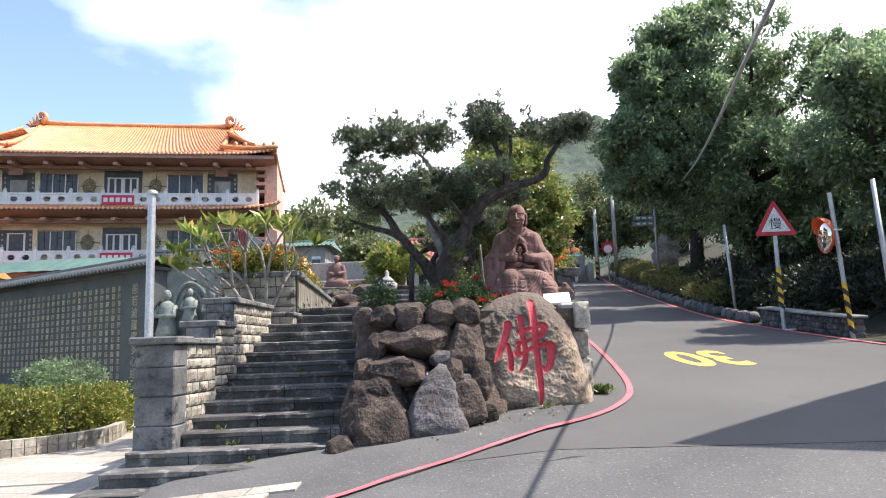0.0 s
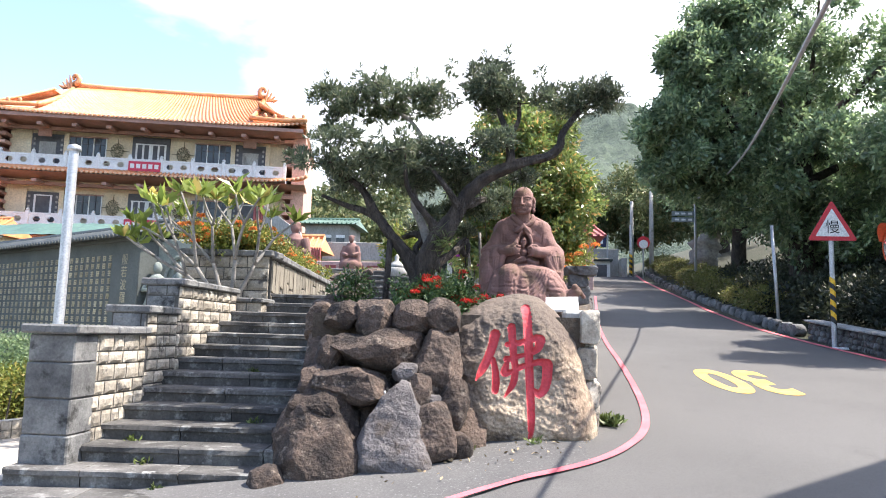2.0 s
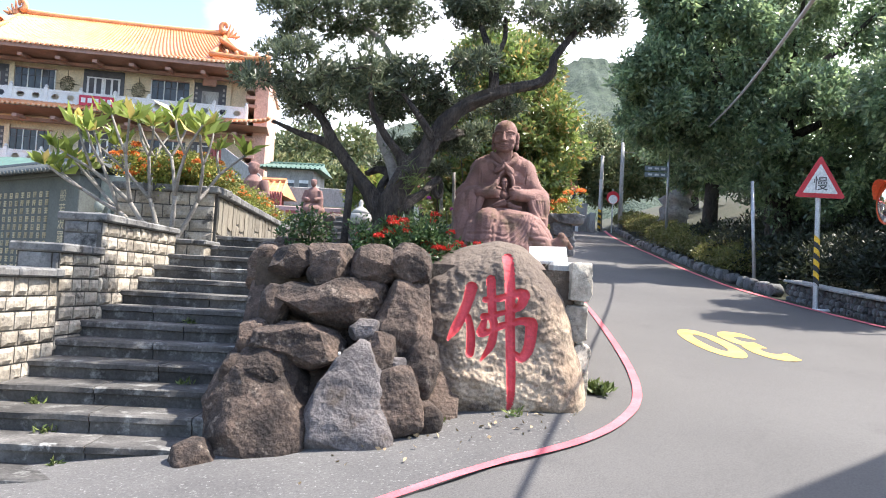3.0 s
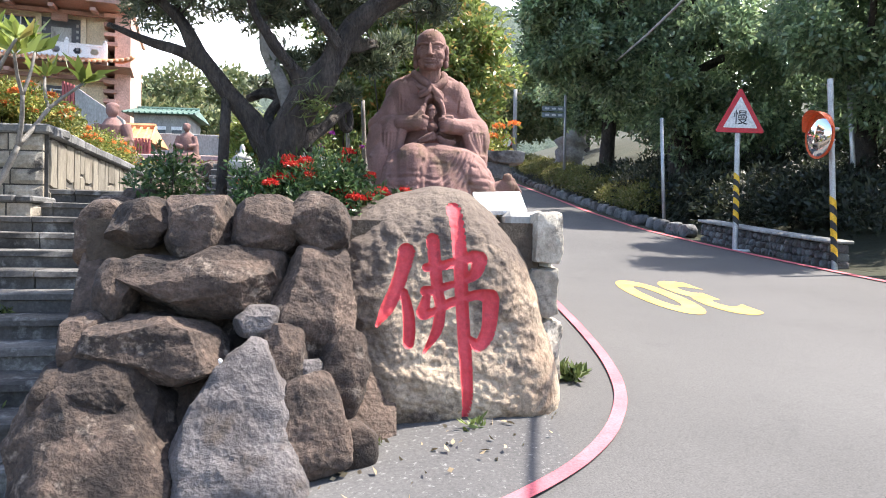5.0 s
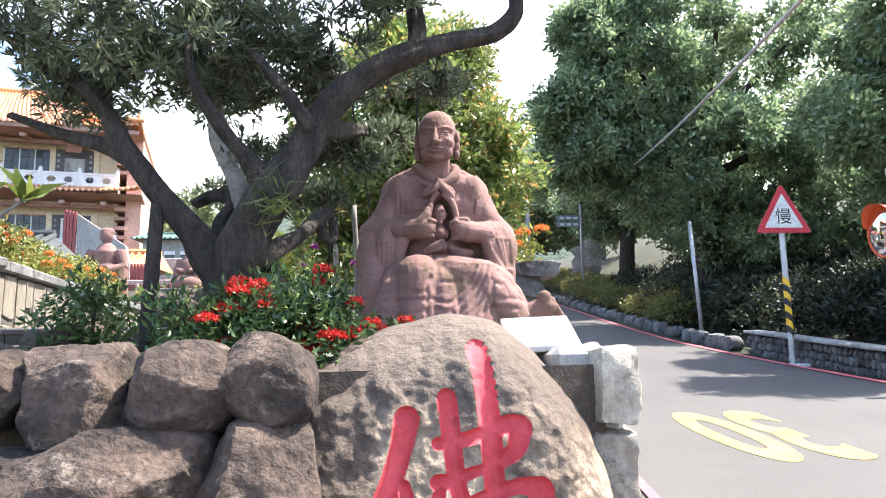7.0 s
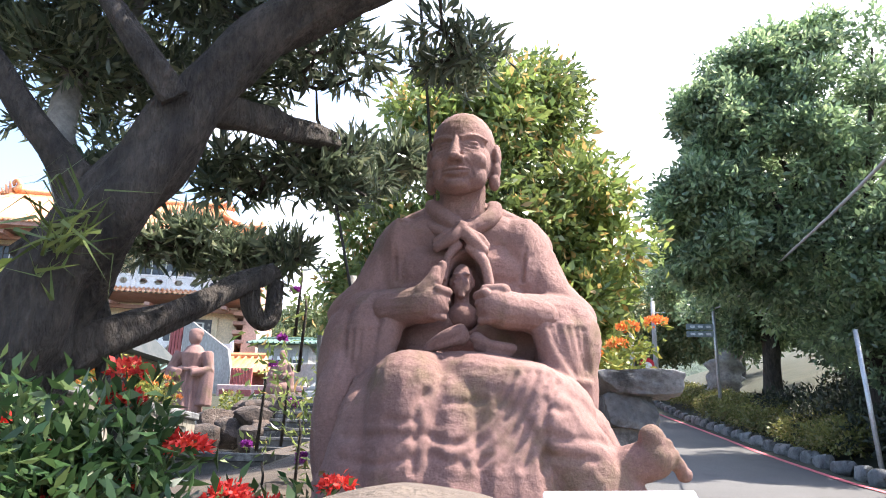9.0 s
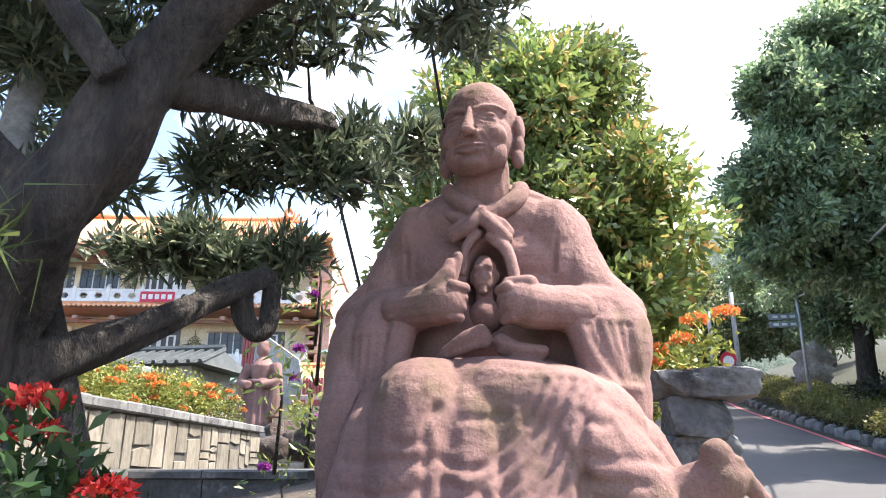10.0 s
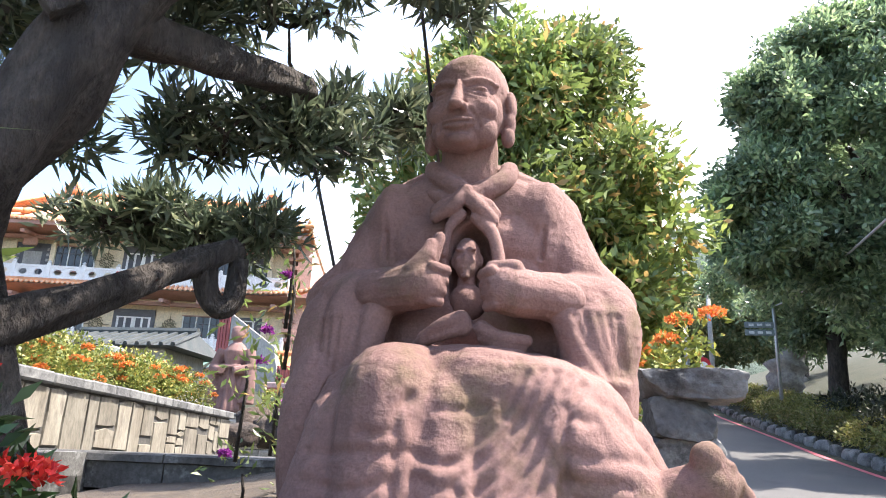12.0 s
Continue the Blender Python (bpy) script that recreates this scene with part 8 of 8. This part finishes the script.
pedestal(-6.05, -4.35, 22.1, 23.2, 1.8, 3.0)
robed_figure(-5.62, 22.6, 3.05, 1.84, False, 1, "pink sandstone figure standing on a stone pedestal")
pedestal(-5.3, -4.2, 25.6, 26.6, 2.6, 3.75)
robed_figure(-4.78, 26.1, 3.8, 1.25, True, 2, "pink sandstone figure seated on a pedestal")
for k in range(26):
    x, y = rv.uniform(-4.1, -2.75), rv.uniform(18.6, 22.5)
    tagged(part("boulder", boulder((x, y, 2.40 + 0.20 * (y - 18.6) + rv.uniform(-0.1, 0.25)), (rv.uniform(0.25, 0.5), 0.3, rv.uniform(0.2, 0.35)), 800 + k, 3, 8, 0.12, rv.uniform(0, 90), 0, 0, 0.85), M_ROCK_BROWN, smooth=True, sharp=40),
           "dark boulder of the planted bank by the stairs", "boulder", "bank boulders")
shrub("green_shrub", [(rv.uniform(-5.0, -2.4), rv.uniform(22.5, 24.5), rv.uniform(3.05, 3.4), 0.3, 0.3, 0.22) for _ in range(26)], 50, 6, 0.09, 0.04, L_HEDGE, "low green shrubs on the boulder bank", "shrub")
shrub("tall_shrub", [(rv.uniform(-3.9, -2.0), rv.uniform(27, 28.5), rv.uniform(4.2, 5.3), 0.4, 0.4, 0.35) for _ in range(16)], 30, 7, 0.26, 0.06, L_PLUM, "broad-leaved green plant on the upper terrace", "shrub")
bank = boulder((-4.0, 26.5, 1.6), (3.2, 5.0, 2.0), 55, 4, 4, 0.06, 0, 0, 0, 0.8)
tagged(part("terrace_bank", bank, M_EARTH, smooth=True), "earth bank carrying the upper terraces", "bank", kind="structure")
urn = tagged(empty("stone_urn", (-2.17, 20.0, 2.75)), "pale carved stone incense urn on a foot", "urn")
part("bowl", lathe([(0.12, 0), (0.10, 0.15), (0.13, 0.3), (0.26, 0.45), (0.28, 0.58), (0.22, 0.62)], 18), M_CONCRETE, urn, smooth=True)
part("lid", lathe([(0.24, 0.62), (0.14, 0.72), (0.05, 0.80), (0.06, 0.88), (0.02, 0.95)], 18), M_CONCRETE, urn, smooth=True)


def house(name, x0, x1, y0, y1, z0, z1, wall_m, roof_m, rise, label, door=True):
    ob = tagged(new(name), label, "building")
    part("wall", box(x0, x1, y0, y1, z0, z1, 0.02), wall_m, ob)
    o, ym = 0.45, (y0 + y1) / 2
    vs = [(x0 - o, y0 - o, z1), (x1 + o, y0 - o, z1), (x1 + o * 0.6, ym, z1 + rise), (x0 - o * 0.6, ym, z1 + rise), (x1 + o, y1 + o, z1), (x0 - o, y1 + o, z1)]
    rf = mesh_ob("roof", vs, [(0, 1, 2, 3), (3, 2, 4, 5), (0, 3, 5), (1, 4, 2), (0, 5, 4, 1)], roof_m, ob)
    bm = bmesh.new()
    n = int((x1 - x0 + 2 * o) / 0.28)
    for k in range(n + 1):
        x = x0 - o + (x1 - x0 + 2 * o) * k / n
        xt = x0 - o * 0.6 + (x1 - x0 + 1.2 * o) * k / n
        tube([(x, y0 - o, z1 + 0.03), (xt, ym, z1 + rise + 0.03)], [0.06, 0.06], 5, bm)
    rb = part("tile_ribs", bm, roof_m, rf)
    rb["kind"] = "stuff"
    part("ridge", tube([(x0 - o * 0.6, ym, z1 + rise + 0.05), (x1 + o * 0.6, ym, z1 + rise + 0.05)], [0.12, 0.12], 7), roof_m, ob)
    if door:
        w = (x1 - x0)
        for f in (0.2, 0.5, 0.8):
            win = part("window", box(x0 + w * f - w * 0.09, x0 + w * f + w * 0.09, y0 - 0.02, y0 + 0.05, z0 + (z1 - z0) * 0.2, z0 + (z1 - z0) * 0.78), M_WINDOW, ob)
            part("frame", box(x0 + w * f - w * 0.10, x0 + w * f + w * 0.10, y0 - 0.05, y0 - 0.02, z0 + (z1 - z0) * 0.78, z0 + (z1 - z0) * 0.83), M_WHITE, win)
    return ob


house("grey_roof_hall", -10.8, -8.1, 24.0, 26.0, 2.2, 4.62, M_CONCRETE, M_CAPTILE, 0.5, "low hall with a dark tiled roof behind the hedge", False)
house("orange_pavilion", -9.3, -8.1, 33.0, 34.5, 3.0, 5.2, M_REDWALL, M_ROOF, 0.7, "small pavilion with an orange tiled roof")
house("side_pavilion", -33, -27.6, 38, 41, 3.0, 6.4, M_CREAM, M_ROOF, 1.0, "pavilion with orange tiles beside the main hall")
house("hill_house", -4.6, -0.6, 45.0, 49.0, 4.5, 7.7, M_PINKWALL, M_REDWALL, 0.9, "pink house with a dull red roof above the stairs")
house("hill_house", -12.2, -9.4, 45.0, 48.0, 4.5, 8.2, M_CONCRETE, M_AWNING, 0.5, "grey house with a green tiled roof")
house("open_pavilion", -2.9, -1.2, 30.0, 33.0, 3.6, 5.1, M_WHITE, M_REDWALL, 0.8, "open pavilion with white posts and a red tiled roof")
house("roadside_house", 0.6, 4.0, 33.0, 37.0, 3.4, 6.0, M_PINKWALL, M_REDWALL, 0.7, "low house with a red roof behind the garden")
tw_ = tagged(new("wall_upper"), "low pink terrace wall with dull red panels", "wall", kind="structure")
part("wall_core", box(-7.5, -2.6, 28.6, 28.9, 2.8, 4.35, 0.02), M_PINKWALL, tw_)
for k in range(9):
    part("red_panel", box(-7.4 + 0.53 * k, -6.98 + 0.53 * k, 28.57, 28.6, 3.6, 4.2), M_REDWALL, tw_)
part("wall_core", box(-12.0, -1.0, 36.0, 36.3, 3.4, 6.0, 0.02), M_CONCRETE, tw_)

# roofed shelter beyond the view, whose shadow lies on the road
shelter = tagged(new("roadside_shelter"), "plain roofed shelter standing beside the road", "shelter")
ROOF = [(4.75, 7.5), (10.3, 12.3), (13.5, 10.0), (12.4, 6.4), (6.3, 7.15)]
bm = bmesh.new()
lo = [bm.verts.new((x, y, 5.72)) for x, y in ROOF]
hi = [bm.verts.new((x, y, 5.84)) for x, y in ROOF]
bm.faces.new(lo[::-1])
bm.faces.new(hi)
for i in range(5):
    bm.faces.new((lo[i], lo[(i + 1) % 5], hi[(i + 1) % 5], hi[i]))
part("roof", bm, M_CONCRETE, shelter)
for x, y in ((10.1, 11.6), (12.9, 9.6), (12.0, 6.9), (9.6, 7.3)):
    part("post", tube([(x, y, ground_z(x, y) - 0.1), (x, y, 5.73)], [0.08, 0.08], 10), M_GALV, shelter)

# ledge with potted plants at the near end of the verge
ledge = tagged(part("planter_ledge", box(0, 2.6, -0.24, 0.24, 1.05, 1.80, 0.02, m=pose(7.72, 13.85, 0, 0, 0, -65)), surf("yellow_weathered_plaster", (0.42, 0.29, 0.07), (0.56, 0.40, 0.11), big=3, fine=30,
               c3=(0.14, 0.11, 0.06), spot=(0.54, 0.66), spot_scale=5, bump=0.5)), "low yellow plastered ledge along the road verge", "ledge")
M_TERRA = surf("terracotta", (0.30, 0.10, 0.055), (0.42, 0.16, 0.09), big=5, fine=40, rough=0.85, bump=0.4, vary=0.15)
for k in range(6):
    q = pose(7.72, 13.85, 0, 0, 0, -65) @ Vector((0.22 + 0.38 * k, 0, 1.80))
    pot = tagged(empty("plant_pot", tuple(q)), "terracotta pot with a leafy plant on the ledge", "plant pot", "potted plants")
    part("pot", lathe([(0.11, 0), (0.165, 0.24), (0.185, 0.24), (0.185, 0.30), (0.155, 0.30), (0.14, 0.22)], 20), M_TERRA, pot, smooth=True, sharp=40)
    part("soil", lathe([(0.14, 0.255), (0.145, 0.262)], 14), M_SOIL, pot)
    blobs = [(rnd.uniform(-0.22, 0.22), rnd.uniform(-0.22, 0.22), rnd.uniform(0.5, 1.25), 0.16, 0.16, 0.15) for _ in range(9)]
    c_, o_ = clump_points(blobs, 60, 0.6, -0.8)
    leaf_mesh("foliage", c_, o_, 5, 0.085, 0.032, L_IXORA if k % 2 else L_HEDGE, pot, 0.85, 0.03)
    part("stem", tube([(0, 0, 0.24), (0.02, 0, 0.6), (0, 0.02, 1.1)], [0.014, 0.011, 0.006], 6), M_BARK, pot, smooth=True)
    if k > 1:
        d = rng.normal(0, 1, (90, 3))
        d /= np.linalg.norm(d, axis=1)[:, None]
        f = np.array([blobs[k][0], blobs[k][1], 1.35])
        leaf_mesh("flower_head", f + d * 0.09, d, 2, 0.05, 0.028, L_FLOWER, pot, 0.8, 0.01)
tagged(part("steel_post", tube([(7.48, 13.92, 1.35), (7.36, 13.9, 4.3)], [0.04, 0.04], 12), M_GALV, smooth=True), "grey galvanised post beside the potted plants", "post")

# ---- small weeds and litter ----
def weed(x, y, z, n, ln, label="small green weed growing at the stone edge"):
    ob = tagged(new("weed"), label, "weed", "weeds")
    c = np.array([(x, y, z)] * n) + rng.normal(0, 0.03, (n, 3)) * np.array([1, 1, 0.2])
    leaf_mesh("leaves", c, np.array([(0, 0, 0.6)] * n), 4, ln, ln * 0.3, L_GRASS, ob, 0.7, 0.01)


weed(1.66, 9.18, ground_z(1.66, 9.18) + 0.04, 26, 0.10)
weed(1.58, 9.25, ground_z(1.6, 9.2) + 0.04, 18, 0.09)
weed(0.95, 8.42, ground_z(0.95, 8.42) + 0.03, 6, 0.06)
weed(0.45, 8.32, ground_z(0.45, 8.3) + 0.03, 6, 0.05)
for n_, v_ in ((0, 0.5), (2, 1.2), (3, 1.75), (-1, 0.75), (5, 0.9), (1, 0.3)):
    q = stair_pt(RUN * n_ - 0.01, v_, 0.83 + RISE * (n_ - 1))
    weed(q[0], q[1] - 0.02, q[2] + 0.005, 7, 0.055, "small green weed in a joint of the stairs")
lf = rng.random((60, 2))
lc2 = np.array([(x_, y_, ground_z(x_, y_) + 0.045) for x_, y_ in ((-0.3 + 1.6 * a + 0.2 * b, 7.2 + 1.0 * a + 0.7 * b) for a, b in lf)])
lt = leaf_mesh("leaf_litter", lc2, np.zeros((60, 3)) + np.array([0.3, 0.2, 0.0]), 1, 0.045, 0.022, surf("dry_leaf", (0.25, 0.18, 0.10), (0.38, 0.30, 0.18)), None, 0.6, 0.01, 0.02, 0.2)
tagged(lt, "dry leaves scattered on the apron below the rocks", "leaves", kind="stuff")
for x, y, z, r in ((0.195, 8.46, 1.80, 0.007), (0.215, 8.46, 1.765, 0.006), (0.36, 8.50, 1.50, 0.007), (0.17, 8.42, 1.38, 0.010), (0.16, 8.41, 1.355, 0.010), (-0.20, 8.10, 1.33, 0.010)):
    tagged(part("white_pebble", boulder((x, y - 0.02, z), (r, r, r * 1.2), int(z * 1000), 2, 4, 0.1), M_PLAQUE, smooth=True), "small white stone wedged between the rocks", "pebble", "white pebbles")
